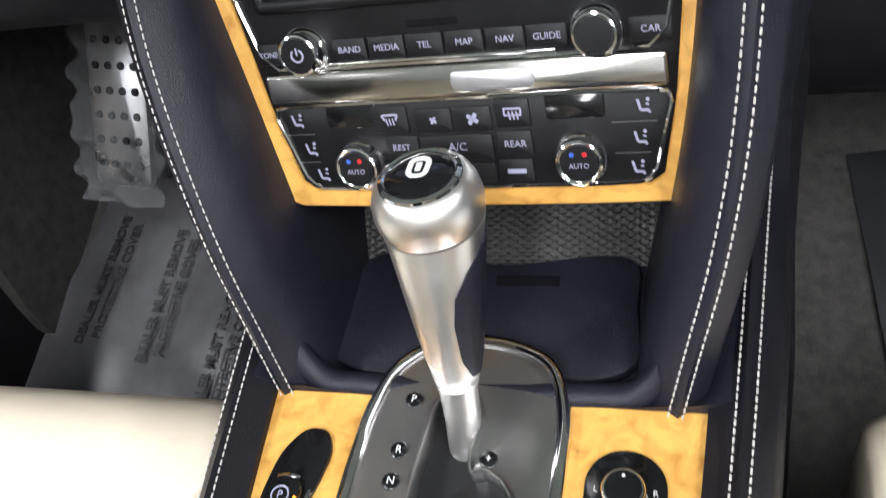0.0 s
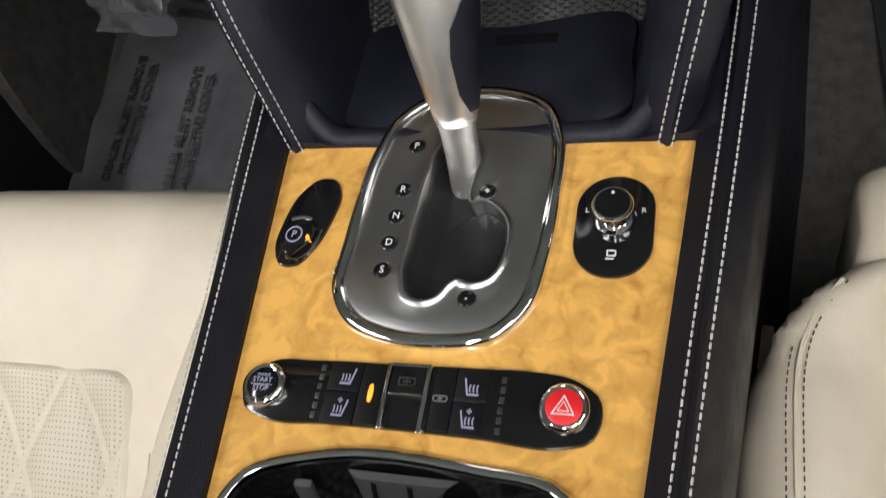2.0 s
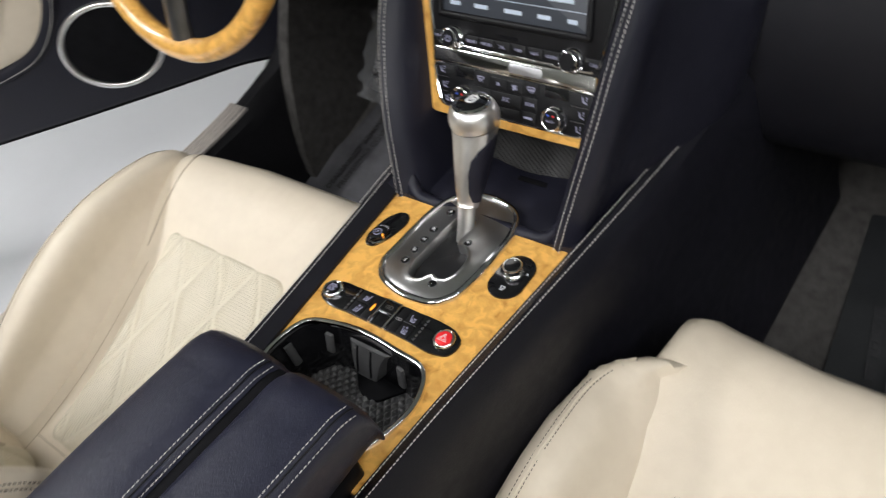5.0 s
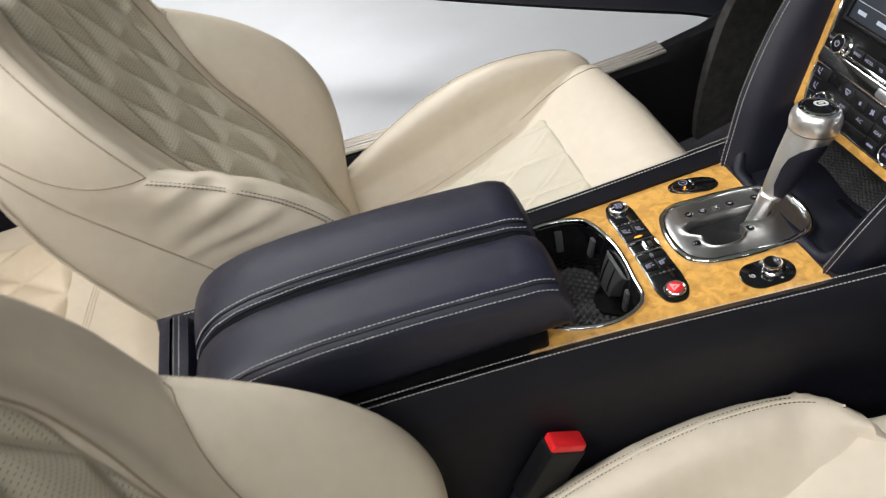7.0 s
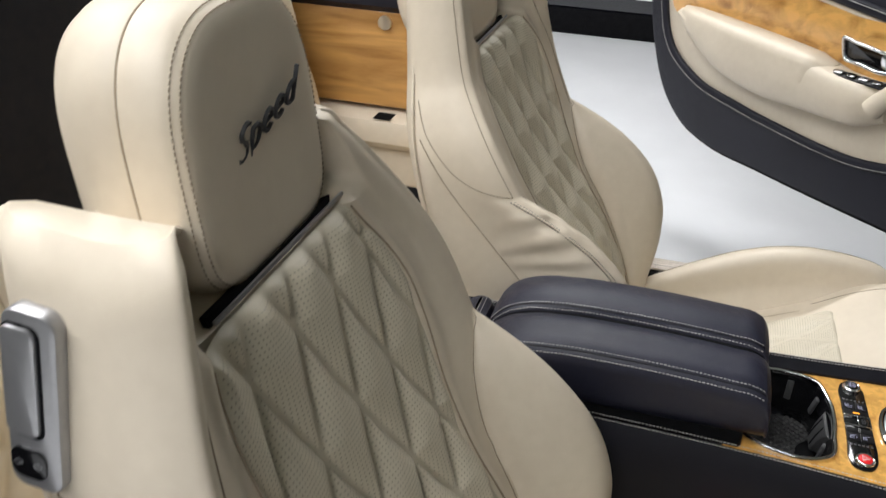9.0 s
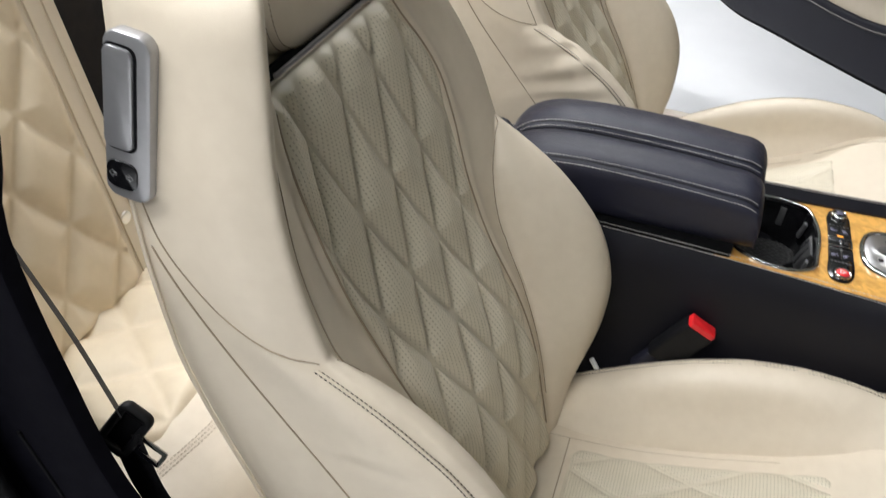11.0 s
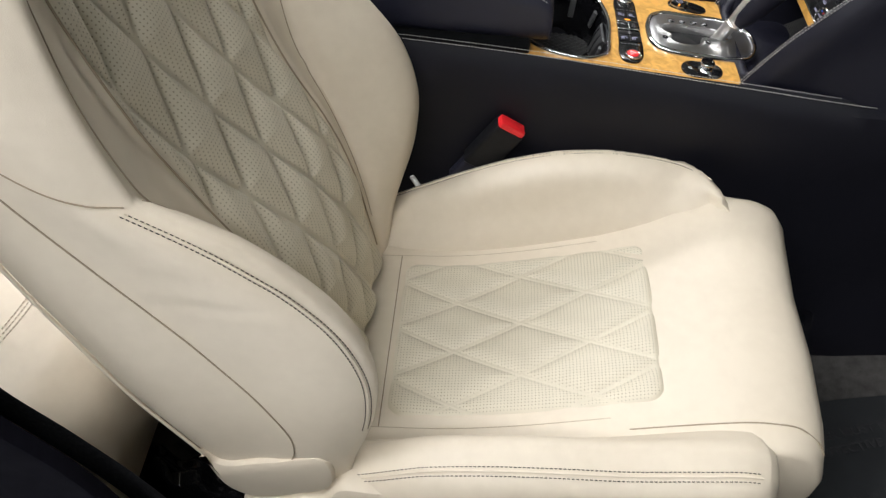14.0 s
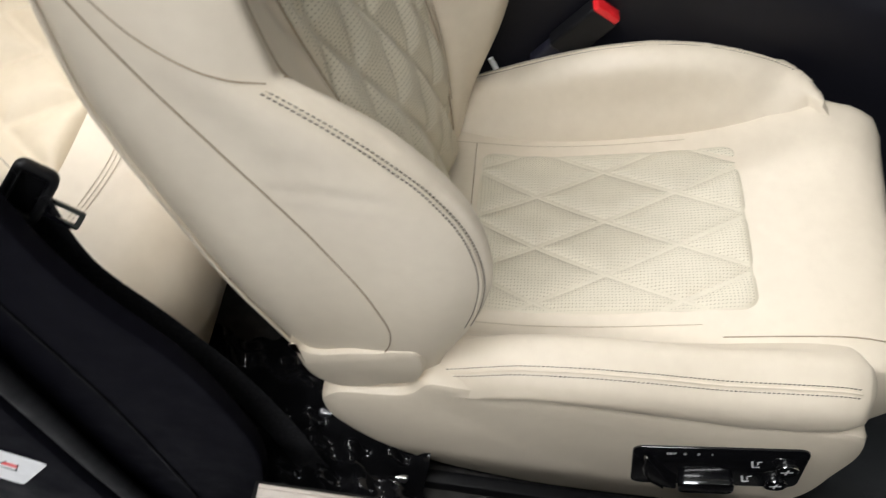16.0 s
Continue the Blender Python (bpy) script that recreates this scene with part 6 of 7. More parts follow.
# leather cheeks beside the stack, with a double row of stitches along the front edge
for e in (-1, 1):
    xs_edge = (0.124, 0.129, 0.135, 0.142, 0.151, 0.161, 0.171) if e < 0 else (0.110, 0.123, 0.137, 0.148, 0.157, 0.164, 0.172)
    edge = curve([(x, *yz) for x, yz in zip(xs_edge, ((0.148, 0.612), (0.164, 0.655), (0.182, 0.700), (0.206, 0.742), (0.242, 0.792), (0.300, 0.850), (0.370, 0.915)))], 44)
    edge[:, 0] -= e * 0.075 * (edge[:, 2] - 0.64)
    rings = []
    for x, y, z in edge:
        q = curve([(x - 0.030, 0.16), (x - 0.031, 0.05), (x - 0.026, 0.016), (x - 0.016, 0.002), (x - 0.004, 0.0), (x + 0.003, 0.008), (x + 0.007, 0.06), (x + 0.012, 0.30), (x - 0.01, 0.31)], 40, closed=True)
        rings.append(np.stack([e * q[:, 0], y + q[:, 1] * 0.94, z - q[:, 1] * 0.34], 1))
    cheek = part("cheek", loft(rings), NAVY, dash, "navy leather cheek beside the controls")
    for off in (0.013, 0.006):
        line = np.stack([e * (edge[:, 0] - off), edge[:, 1] - 0.0006 + (0.0012 if off > 0.01 else 0), edge[:, 2] + 0.0004], 1)
        part("stitching", stitch_geo(line, 0.0036, 0.0010, 0.00050, up=(0, -0.8, 0.5)), THREAD, cheek)

# storage tray in front of the stack
tx, ty = np.linspace(-0.135, 0.135, 41), np.linspace(0.1535, 0.262, 24)
TX, TY = np.meshgrid(tx, ty)
edge_lift = np.clip((np.abs(TX) - 0.085) / 0.045, 0, 1) ** 2 * 0.03
front_lift = np.clip(1 - (TY - 0.1535) / 0.016, 0, 1) ** 1.5 * 0.017
part("tray", sheet(np.stack([TX, TY, 0.602 + edge_lift + front_lift * (1 - np.clip((np.abs(TX) - 0.1) / 0.03, 0, 1))], -1), 0.02), NAVY, dash, "navy leather tray in front of the controls")
part("tray_pad", slab(curve([(-0.098, 0.182), (-0.088, 0.1765), (0.0, 0.1790), (0.070, 0.1765), (0.080, 0.182), (0.082, 0.225), (0.082, 0.252), (0.0, 0.254), (-0.096, 0.252), (-0.099, 0.220)], 60, closed=True), 0.600, 0.6085, 0.004), NAVY, dash, "raised navy leather pad")
lip = curve([(-0.114, 0.192, 0.662), (-0.110, 0.174, 0.634), (-0.094, 0.1625, 0.6165), (-0.06, 0.1600, 0.6145), (0.0, 0.1600, 0.6145), (0.056, 0.1600, 0.6145), (0.086, 0.1625, 0.6165), (0.102, 0.174, 0.634), (0.108, 0.192, 0.662)], 70)
part("tray_lip", sweep(lip, 0.0080, 12), NAVY, dash, "rolled navy leather edge of the tray")
part("tray_notch", box(-0.004, 0.035, 0.236, 0.244, 0.6080, 0.6092, 0.0005), DEEP_BLACK, dash)
nx, nv = np.arange(-0.128, 0.1281, 0.0010), np.arange(0, 0.118, 0.0010)
NX, NV = np.meshgrid(nx, nv)
f1, f2 = (NX * 0.6 + NV) / 0.0050, (NX * 0.6 - NV) / 0.0050
ridge = np.minimum(np.abs(f1 - np.round(f1)), np.abs(f2 - np.round(f2)))
part("ribbed_liner", sheet(np.stack([NX, 0.254 + NV * 0.86, 0.600 + NV * 0.48 + 0.0016 * np.exp(-((ridge / 0.13) ** 2))], -1)), plain("liner_rubber", (0.012, 0.0115, 0.011), 0.55, vary=0.2), dash, "ribbed rubber liner of the cubby")
part("cubby_back", box(-0.135, 0.135, 0.345, 0.36, 0.55, 0.72, 0.003), DEEP_BLACK, dash)
part("stack_core", box(-0.13, 0.13, 0.36, 0.75, 0.13, 0.90, 0.01), DEEP_BLACK, dash)


def knee(x0, x1, y0, z0, nm, label):
    xs = np.linspace(x0, x1, 14)
    rings = []
    for x in xs:
        q = curve([(y0 + 0.10, z0), (y0 + 0.02, z0 + 0.03), (y0, z0 + 0.10), (y0 + 0.03, z0 + 0.24), (y0 + 0.12, z0 + 0.33), (y0 + 0.35, z0 + 0.34), (y0 + 0.42, z0 + 0.20), (y0 + 0.35, z0 + 0.02)], 36, closed=True)
        rings.append(np.stack([np.full(36, x), q[:, 0], q[:, 1]], 1))
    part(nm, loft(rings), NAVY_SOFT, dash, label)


knee(-0.78, -0.170, 0.44, 0.64, "knee_panel", "dark leather panel above the driver footwell")
knee(0.175, 0.78, 0.46, 0.50, "glove_box", "dark leather glove box panel")
for sg in (-1, 1):
    part("kick_panel", slab(curve([(0.46, 0.14), (0.50, 0.42), (0.60, 0.62), (0.66, 0.92), (0.92, 0.96), (0.93, 0.10)], 50, closed=True), 0.0, 0.03, 0.006, Matrix(((0, 0, sg, sg * 0.758), (1, 0, 0, 0), (0, 1, 0, 0), (0, 0, 0, 1)))), CARPET, dash, "dark carpeted kick panel")
part("firewall", box(-0.80, 0.80, 0.90, 0.96, 0.05, 1.0, 0.01), CARPET, dash, "dark carpeted bulkhead")
child_fix(dash)

# ---- steering wheel ----
wheel = thing("steering_wheel", "yellow wood and black leather steering wheel", "steering wheel", at=(-0.425, 0.225, 0.93))
WM = Matrix.Translation((-0.425, 0.225, 0.935)) @ Matrix.Rotation(radians(66), 4, "X")
for a0, a1, mt, nm, lab in ((-0.92 * np.pi, -0.08 * np.pi, WOOD, "wooden_rim", "glossy yellow wood rim"), (-0.08 * np.pi, 1.08 * np.pi, NAVY_SOFT, "leather_rim", "dark leather rim")):
    aa = np.linspace(a0, a1, 60)
    p = placed(np.stack([0.190 * np.cos(aa), 0.186 * np.sin(aa), np.zeros(60)], 1), WM)
    part(nm, sweep(p, 0.0155, 14), mt, wheel, lab)
part("hub", slab(ellipse(0.072, 0.060, 40, 2.6), -0.02, 0.035, 0.015, WM), NAVY_SOFT, wheel, "dark leather hub")
for a in (0.0, np.pi, -np.pi / 2):
    c, s_ = math.cos(a), math.sin(a)
    p = placed(curve([(0.055 * c, 0.055 * s_, 0.01), (0.12 * c, 0.12 * s_, 0.008), (0.185 * c, 0.182 * s_, 0.0)], 14), WM)
    part("spoke", sweep(p, 0.020, 10, flat=0.5), GREY_METAL if s_ < -0.5 else SOFT_BLACK, wheel)
part("column", sweep([tuple(WM @ Vector((0, 0, -0.01))), tuple(WM @ Vector((0, -0.01, -0.12))), tuple(WM @ Vector((0, -0.03, -0.36)))], 0.045, 16), SOFT_BLACK, wheel, "black steering column shroud")
for sg in (-1, 1):
    p = [tuple(WM @ Vector((sg * 0.03, 0.0, -0.06))), tuple(WM @ Vector((sg * 0.11, 0.0, -0.055))), tuple(WM @ Vector((sg * 0.165, 0.005, -0.045)))]
    part("stalk", sweep(p, [0.010, 0.008, 0.011], 10), GLOSS_BLACK, wheel)
child_fix(wheel)

# ---- driver door, standing open ----
door = thing("door_driver", "open car door with navy leather, cream armrest and veneer", "car door", at=(-0.856, 0.834, 0.30))
DD = Vector((-0.64, -0.77, 0)).normalized()
DN = Vector((-DD.y, DD.x, 0))
DM = Matrix(((DD.x, 0, DN.x, -0.856), (DD.y, 0, DN.y, 0.834), (0, 1, 0, 0.0), (0, 0, 0, 1)))
d_out = curve([(0.10, 0.302), (0.35, 0.298), (0.75, 0.300), (1.14, 0.312), (1.36, 0.326), (1.47, 0.362), (1.56, 0.440), (1.64, 0.590), (1.685, 0.760), (1.69, 0.90), (1.64, 0.975), (1.40, 0.985), (0.8, 0.965), (0.2, 0.94), (0.05, 0.90), (0.03, 0.60), (0.04, 0.36)], 120, closed=True)
part("door_shell", slab(d_out, -0.16, -0.035, 0.02, DM), CAR_PAINT, door, "dark painted door shell")
part("door_panel", slab(inset(d_out, 0.012), -0.05, 0.0, 0.015, DM), NAVY, door, "navy leather door panel")
pocket = curve([(1.590, 0.76), (1.535, 0.62), (1.42, 0.545), (1.25, 0.51), (1.05, 0.487), (0.95, 0.479), (0.80, 0.484), (0.72, 0.505), (0.655, 0.57), (0.620, 0.66), (0.615, 0.74), (0.65, 0.80), (0.80, 0.835), (0.95, 0.855), (1.20, 0.885), (1.50, 0.915), (1.60, 0.86)], 120, closed=True)
part("panel_border", hoop(inset(pocket, -0.028), 0.028, -0.004, 0.014, 0.006, DM), NAVY, door, "raised navy leather border")
part("panel_inset", slab(pocket, -0.02, 0.001, 0.001, DM), CREAM, door, "cream leather inset")
part("stitching", sweep(placed(np.c_[inset(pocket, -0.020), np.full(len(pocket), 0.0142)], DM), 0.0008, 5, closed=True), THREAD, door)
part("door_veneer", slab(curve([(1.565, 0.74), (1.30, 0.742), (1.0, 0.722), (0.85, 0.695), (0.76, 0.715), (0.69, 0.770), (0.71, 0.805), (0.95, 0.842), (1.20, 0.872), (1.50, 0.900), (1.575, 0.84)], 80, closed=True), 0.0, 0.006, 0.003, DM), WOOD_STRAIGHT, door, "figured yellow veneer panel")


def arm_rest_rings(s0, s1, rise):
    """Shelf-like armrest between two stations along the door; rise lifts its top."""
    rings = []
    for k, s_ in enumerate(np.linspace(s0, s1, 34)):
        t = float(cr([0.77, 0.93, 1.0, 1.3, 1.52], [0.694, 0.704, 0.712, 0.733, 0.742], s_)) + rise
        b = float(cr([0.77, 0.80, 1.0, 1.2, 1.35, 1.45, 1.52], [0.596, 0.586, 0.572, 0.575, 0.615, 0.670, 0.715], s_))
        end = min(k, 33 - k)
        d = 0.086 * min(1.0, 0.62 + 0.13 * end) * (1.0 if s_ < 1.3 else 1 - 0.45 * (s_ - 1.3) / 0.22)
        c = (t + b) / 2
        q = curve([(0.0, t), (d * 0.55, t - 0.001), (d * 0.86, t - 0.010), (d, t - 0.32 * (t - b)), (d * 0.95, b + 0.28 * (t - b)), (d * 0.72, b + 0.006), (0.02, b), (-0.01, b), (-0.01, t)], 36, closed=True)
        f = min(1.0, 0.82 + 0.06 * end)
        rings.append(placed([(s_, c + (z - c) * f, n) for n, z in q], DM))
    return rings


part("armrest", loft(arm_rest_rings(1.52, 0.775, 0.0)), CREAM, door, "padded cream leather door armrest")
part("armrest_pad", loft(arm_rest_rings(1.50, 0.955, 0.016)), CREAM, door, "raised rear pad of the armrest")
pull = curve([(0.805, 0.640, 0.060), (0.765, 0.690, 0.064), (0.715, 0.742, 0.060), (0.672, 0.788, 0.046), (0.640, 0.822, 0.020), (0.628, 0.836, -0.005)], 30)
part("door_pull", sweep(placed(pull, DM), np.interp(np.arange(30), [0, 6, 29], [0.030, 0.024, 0.018]), 14), CREAM, door, "cream leather pull handle")
part("switch_block", slab(rrect(0.150, 0.026, 0.005, 4, 0.868, 0.0), 0.0, 0.004, 0.0015, DM @ Matrix.Translation((0, 0.699, 0.052)) @ Matrix.Rotation(radians(-68), 4, "X")), SOFT_BLACK, door, "black window switch plate")
for i in range(4):
    part("window_switch", slab(rrect(0.026, 0.018, 0.004, 4, 0.812 + 0.037 * i, 0.0), 0.003, 0.009, 0.002, DM @ Matrix.Translation((0, 0.699, 0.052)) @ Matrix.Rotation(radians(-68), 4, "X")), GREY_METAL if i % 2 else GLOSS_BLACK, door)
grip_o = curve([(0.963, 0.786), (0.958, 0.755), (0.946, 0.727), (0.90, 0.721), (0.82, 0.716), (0.800, 0.724), (0.797, 0.750), (0.803, 0.772), (0.85, 0.776), (0.92, 0.783)], 60, closed=True)
hd = part("door_handle_frame", hoop(grip_o, 0.010, 0.004, 0.016, 0.003, DM), CHROME, door, "chrome door handle recess")
part("handle", slab(inset(grip_o, 0.009), 0.004, 0.008, 0.002, DM), GLOSS_BLACK, hd)
part("handle_lever", slab(curve([(0.84, 0.765), (0.835, 0.735), (0.812, 0.733), (0.812, 0.762)], 30, closed=True), 0.008, 0.016, 0.003, DM), CHROME, hd)
sp = part("speaker_ring", hoop(ellipse(0.112, 0.102, 64, cx=0.560, cy=0.455), 0.012, 0.0, 0.010, 0.003, DM), SATIN, door, "satin metal speaker ring")
part("speaker_grille", slab(ellipse(0.100, 0.090, 48, cx=0.560, cy=0.455), 0.0, 0.004, 0.002, DM), DEEP_BLACK, sp, "black speaker grille")
part("edge_seal", sweep(placed(np.c_[inset(d_out, 0.004), np.full(len(d_out), -0.03)], DM), 0.007, 8, closed=True), RUBBER, door, "black rubber door seal")
child_fix(door)

# ---- accelerator pedal in its film, floor films ----
pedal = thing("foot_pedal", "studded metal pedal wrapped in clear film", "pedal", at=(-0.55, 0.64, FLOOR))
pm = frame_of((-0.548, 0.640, 0.485), (0.96, -0.12, -0.03), (0.05, -0.80, 0.60))
part("pedal_plate", slab(rrect(0.085, 0.29, 0.012), 0.0, 0.010, 0.003, pm), GREY_METAL, pedal, "brushed grey pedal plate")
for i in range(4):
    for j in range(9):
        part("rubber_stud", turned([(0.0052, 0.0095), (0.0045, 0.0125), (0.0, 0.0132)], 10, pm @ Matrix.Translation((-0.028 + 0.0187 * i, -0.118 + 0.0295 * j, 0))), RUBBER, pedal)
part("pedal_arm", sweep([(-0.55, 0.68, 0.50), (-0.55, 0.80, 0.42), (-0.55, 0.90, 0.26)], 0.012, 8), DEEP_BLACK, pedal)
rs = np.random.RandomState(4)
fu, fv = np.meshgrid(np.linspace(-0.058, 0.062, 26), np.linspace(-0.165, 0.15, 60))
fz = 0.018 + 0.010 * (np.sin(fu * 90 + fv * 40) * np.cos(fv * 70 - fu * 30)) + 0.006 * np.sin(fv * 160 + fu * 60) + 0.004 * rs.rand(*fu.shape)
part("wrapping_film", sheet(placed(np.stack([fu, fv, fz], -1).reshape(-1, 3), pm).reshape(60, 26, 3)), CLEAR_FILM, pedal, "crinkled clear plastic film", smooth=True)
child_fix(pedal)


def floor_film(cx, cy, w, h, turn, nm_label, seed, stuff=MAT_FILM, size=0.021):
    """A printed sheet that follows the carpet."""
    f = thing("floor_protection_film", nm_label, "floor film", "floor films", at=(cx, cy, float(floor_z(cy))))
    c, s_ = math.cos(radians(turn)), math.sin(radians(turn))
    u, v = np.meshgrid(np.linspace(-w / 2, w / 2, 44), np.linspace(-h / 2, h / 2, 44))
    r = np.random.RandomState(seed)
    X, Y = cx + u * c - v * s_, cy + u * s_ + v * c
    zz = 0.005 + 0.0025 * np.sin(u * 31 + v * 17) * np.cos(v * 27 - u * 11) + 0.001 * r.rand(44, 44)
    part("sheet", sheet(np.stack([X, Y, floor_z(Y) + zz], -1), 0.002), stuff, f, "grey plastic sheet")
    lines = [("DEALER MUST REMOVE", 0.00), ("PROTECTIVE COVER", -1.3 * size)]
    for tx_, ty_, rot in ((0.10, 0.28, 180), (0.12, 0.17, 180), (-0.06, 0.02, 98), (0.06, -0.02, 98), (-0.17, 0.02, 96), (0.17, -0.04, 98), (-0.06, -0.20, 98), (0.06, -0.21, 98), (-0.05, 0.16, 180)):
        a, b = tx_ * w / 0.46, ty_ * h / 0.5
        px, py = cx + a * c - b * s_, cy + a * s_ + b * c
        slope = math.atan2(float(floor_z(py + 0.03) - floor_z(py - 0.03)), 0.06)
        for body, off in lines:
            mm = Matrix.Translation((px, py, float(floor_z(py)) + 0.0098)) @ Matrix.Rotation(slope, 4, "X") @ Matrix.Rotation(radians(rot + turn), 4, "Z") @ Matrix.Translation((0, off, 0))
            lettering(body, size, mm, DARK_PRINT, f, depth=0.0003, thin=0.0007)
    child_fix(f)


floor_film(-0.545, 0.475, 0.44, 0.62, -12, "grey printed protective film on the driver floor", 1, size=0.019)
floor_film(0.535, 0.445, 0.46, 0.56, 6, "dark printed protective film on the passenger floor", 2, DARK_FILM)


def crumple(nm, cx, cy, cz, w, h, amp, seed, label, tilt=0, stuff=CLEAR_FILM):
    r = np.random.RandomState(seed)
    u, v = np.meshgrid(np.linspace(-w / 2, w / 2, 80), np.linspace(-h / 2, h / 2, 80))
    zz = sum(amp / (k_ + 1) * np.sin(u * r.uniform(20, 80) * (k_ + 1) + v * r.uniform(-80, 80) * (k_ + 1) + r.uniform(0, 6)) for k_ in range(4))
    m = Matrix.Translation((cx, cy, cz)) @ Matrix.Rotation(radians(tilt), 4, "X")
    g = placed(np.stack([u, v, zz - zz.min()], -1).reshape(-1, 3), m).reshape(80, 80, 3)
    ob = part(nm, sheet(g), stuff)
    tagged(ob, label, "plastic film", "loose films")


a_, v_ = np.meshgrid(np.linspace(0.0, 1.0, 36), np.linspace(0.285, 0.350, 30))
curl = np.stack([0.378 - 0.090 * a_**0.8 + 0.006 * np.sin(v_ * 150 + a_ * 3) + 0.005 * np.sin(a_ * 38 + v_ * 120), v_ + 0.012 * a_ * np.sin(a_ * 5), floor_z(v_) + 0.006 + 0.225 * a_**1.5 * (1 - 0.5 * ((v_ - 0.312) / 0.045) ** 2).clip(0.05, 1) + 0.005 * a_ * np.sin(v_ * 210 + a_ * 9)], -1)
tagged(part("plastic_film", sheet(curl), CURLED_FILM), "loose clear plastic film curling up on the passenger floor", "plastic film", "loose films")
crumple("plastic_film", 0.640, -0.485, FLOOR + 0.006, 0.25, 0.36, 0.022, 6, "crumpled glossy black plastic film behind the seat", stuff=BLACK_FILM)

# ---- rear seats ----
def rear_seat(side):
    seat = thing("rear_seat", "cream leather rear seat with large diamond quilting", "car seat", "rear seats", at=(side * 0.40, -0.85, FLOOR))
    ys = np.array([-1.05, -1.0, -0.90, -0.78, -0.70, -0.640, -0.608, -0.590])
    zt = np.array([0.475, 0.478, 0.482, 0.487, 0.482, 0.462, 0.430, 0.38])
    prof = [(y, float(cr(ys, zt, y))) for y in np.linspace(-1.05, -0.590, 34)] + [(-0.62, 0.20), (-0.70, 0.14), (-1.05, 0.14)]
    prof = np.array(prof)
    mid = prof.mean(0)
    rings = [np.stack([np.full(len(prof), side * x), *(mid + (prof - mid) * k).T], 1) for x, k in ((0.130, 0.92), (0.136, 0.975), (0.150, 1), (0.40, 1), (0.64, 1), (0.655, 0.985), (0.664, 0.95))]
    part("seat_cushion", loft(rings), CREAM, seat, "cream leather rear cushion")

    def place(U, S, lift):
        return np.stack([side * (0.40 + U), S, cr(ys, zt, S) + lift + 0.001], -1)

    part("quilted_cushion_panel", quilt_mesh("quilted_cushion_panel", place, np.arange(-0.20, 0.2001, 0.004), np.arange(-1.04, -0.74, 0.004), lambda u, s: diamond(u, s, 0.02, -0.92, 0.062, 0.075), rim_box(0.195, -1.035, -0.765, 0.03), 0.0095), REARQ, seat)
    for k_ in range(3):
        line = curve([(side * (0.20 + 0.001 * k_), -0.752 + 0.005 * k_), (side * 0.36, -0.735 + 0.005 * k_), (side * 0.50, -0.722 + 0.005 * k_), (side * 0.63, -0.745 + 0.005 * k_)], 60)
        part("stitching", stitch_geo(np.c_[line, cr(ys, zt, line[:, 1]) + 0.0006], 0.004, 0.0018, 0.0007), CREAM_THREAD, seat)
    # backrest leaning rearwards
    bz = np.linspace(0.44, 1.02, 30)
    by = lambda z: -0.985 - 0.27 * (z - 0.48)
    rings = []
    for x, k in ((0.250, 0.0), (0.254, 0.02), (0.266, 0.03), (0.56, 0.03), (0.596, 0.02), (0.606, 0.0)):
        q = [(by(z) + k - 0.012, z) for z in bz] + [(by(1.02) - 0.03, 1.05), (by(1.02) - 0.12, 1.04), (-1.20, 0.44)]
        q = np.array(q)
        rings.append(np.stack([np.full(len(q), side * x), q[:, 0], q[:, 1]], 1))
    part("backrest", loft(rings), CREAM, seat, "cream leather rear backrest")

    def bplace(U, S, lift):
        return np.stack([side * (0.455 + U), by(S) + 0.018 + (lift + 0.002), S], -1)

    part("quilted_back_panel", quilt_mesh("quilted_back_panel", bplace, np.arange(-0.140, 0.1401, 0.004), np.arange(0.47, 1.0, 0.004), lambda u, s: diamond(u, s, 0.0, 0.70, 0.058, 0.078), rim_box(0.136, 0.48, 0.99, 0.03), 0.0095), REARQ, seat)
    for xo in (0.312, 0.283):
        part("seam", sweep([(side * xo, by(z) + 0.0185, z) for z in np.linspace(0.48, 1.0, 20)], 0.0014, 5), CREAM_THREAD, seat)
    # cushion and backrest touch here; a black rod draws the shade between them
    part("gap_shade", sweep([(side * x, -0.9750, 0.4860) for x in np.linspace(0.262, 0.60, 12)], 0.0055, 8), DEEP_BLACK, seat, "black rod standing for the shaded gap between cushion and backrest")
    part("strap_button", turned([(0.0, 0.0), (0.010, 0.0), (0.010, 0.003), (0.006, 0.004), (0.0, 0.004)], 20, Matrix.Translation((side * 0.302, by(0.575) + 0.018, 0.575)) @ Matrix.Rotation(radians(-90), 4, "X")), SATIN, seat, "small round metal stud")
    child_fix(seat)


rear_seat(1)
rear_seat(-1)
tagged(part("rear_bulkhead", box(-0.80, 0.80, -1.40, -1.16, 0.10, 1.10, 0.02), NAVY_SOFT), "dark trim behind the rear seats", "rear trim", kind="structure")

# ---- quarter trim beside the driver-side rear seat ----
qt = thing("quarter_trim", "rear side trim with brown veneer and cream ledge", "side trim", at=(-0.74, -1.0, FLOOR))
part("upper_trim", box(-0.86, -0.70, -1.60, -0.72, 0.905, 1.03, 0.02), NAVY, qt, "navy leather upper trim")
part("veneer_inset", box(-0.80, -0.712, -1.50, -0.735, 0.70, 0.912, 0.004), WOOD_DARK, qt, "figured brown veneer panel")
part("ledge", box(-0.80, -0.655, -1.50, -0.735, 0.618, 0.690, 0.018), CREAM, qt, "cream leather ledge")
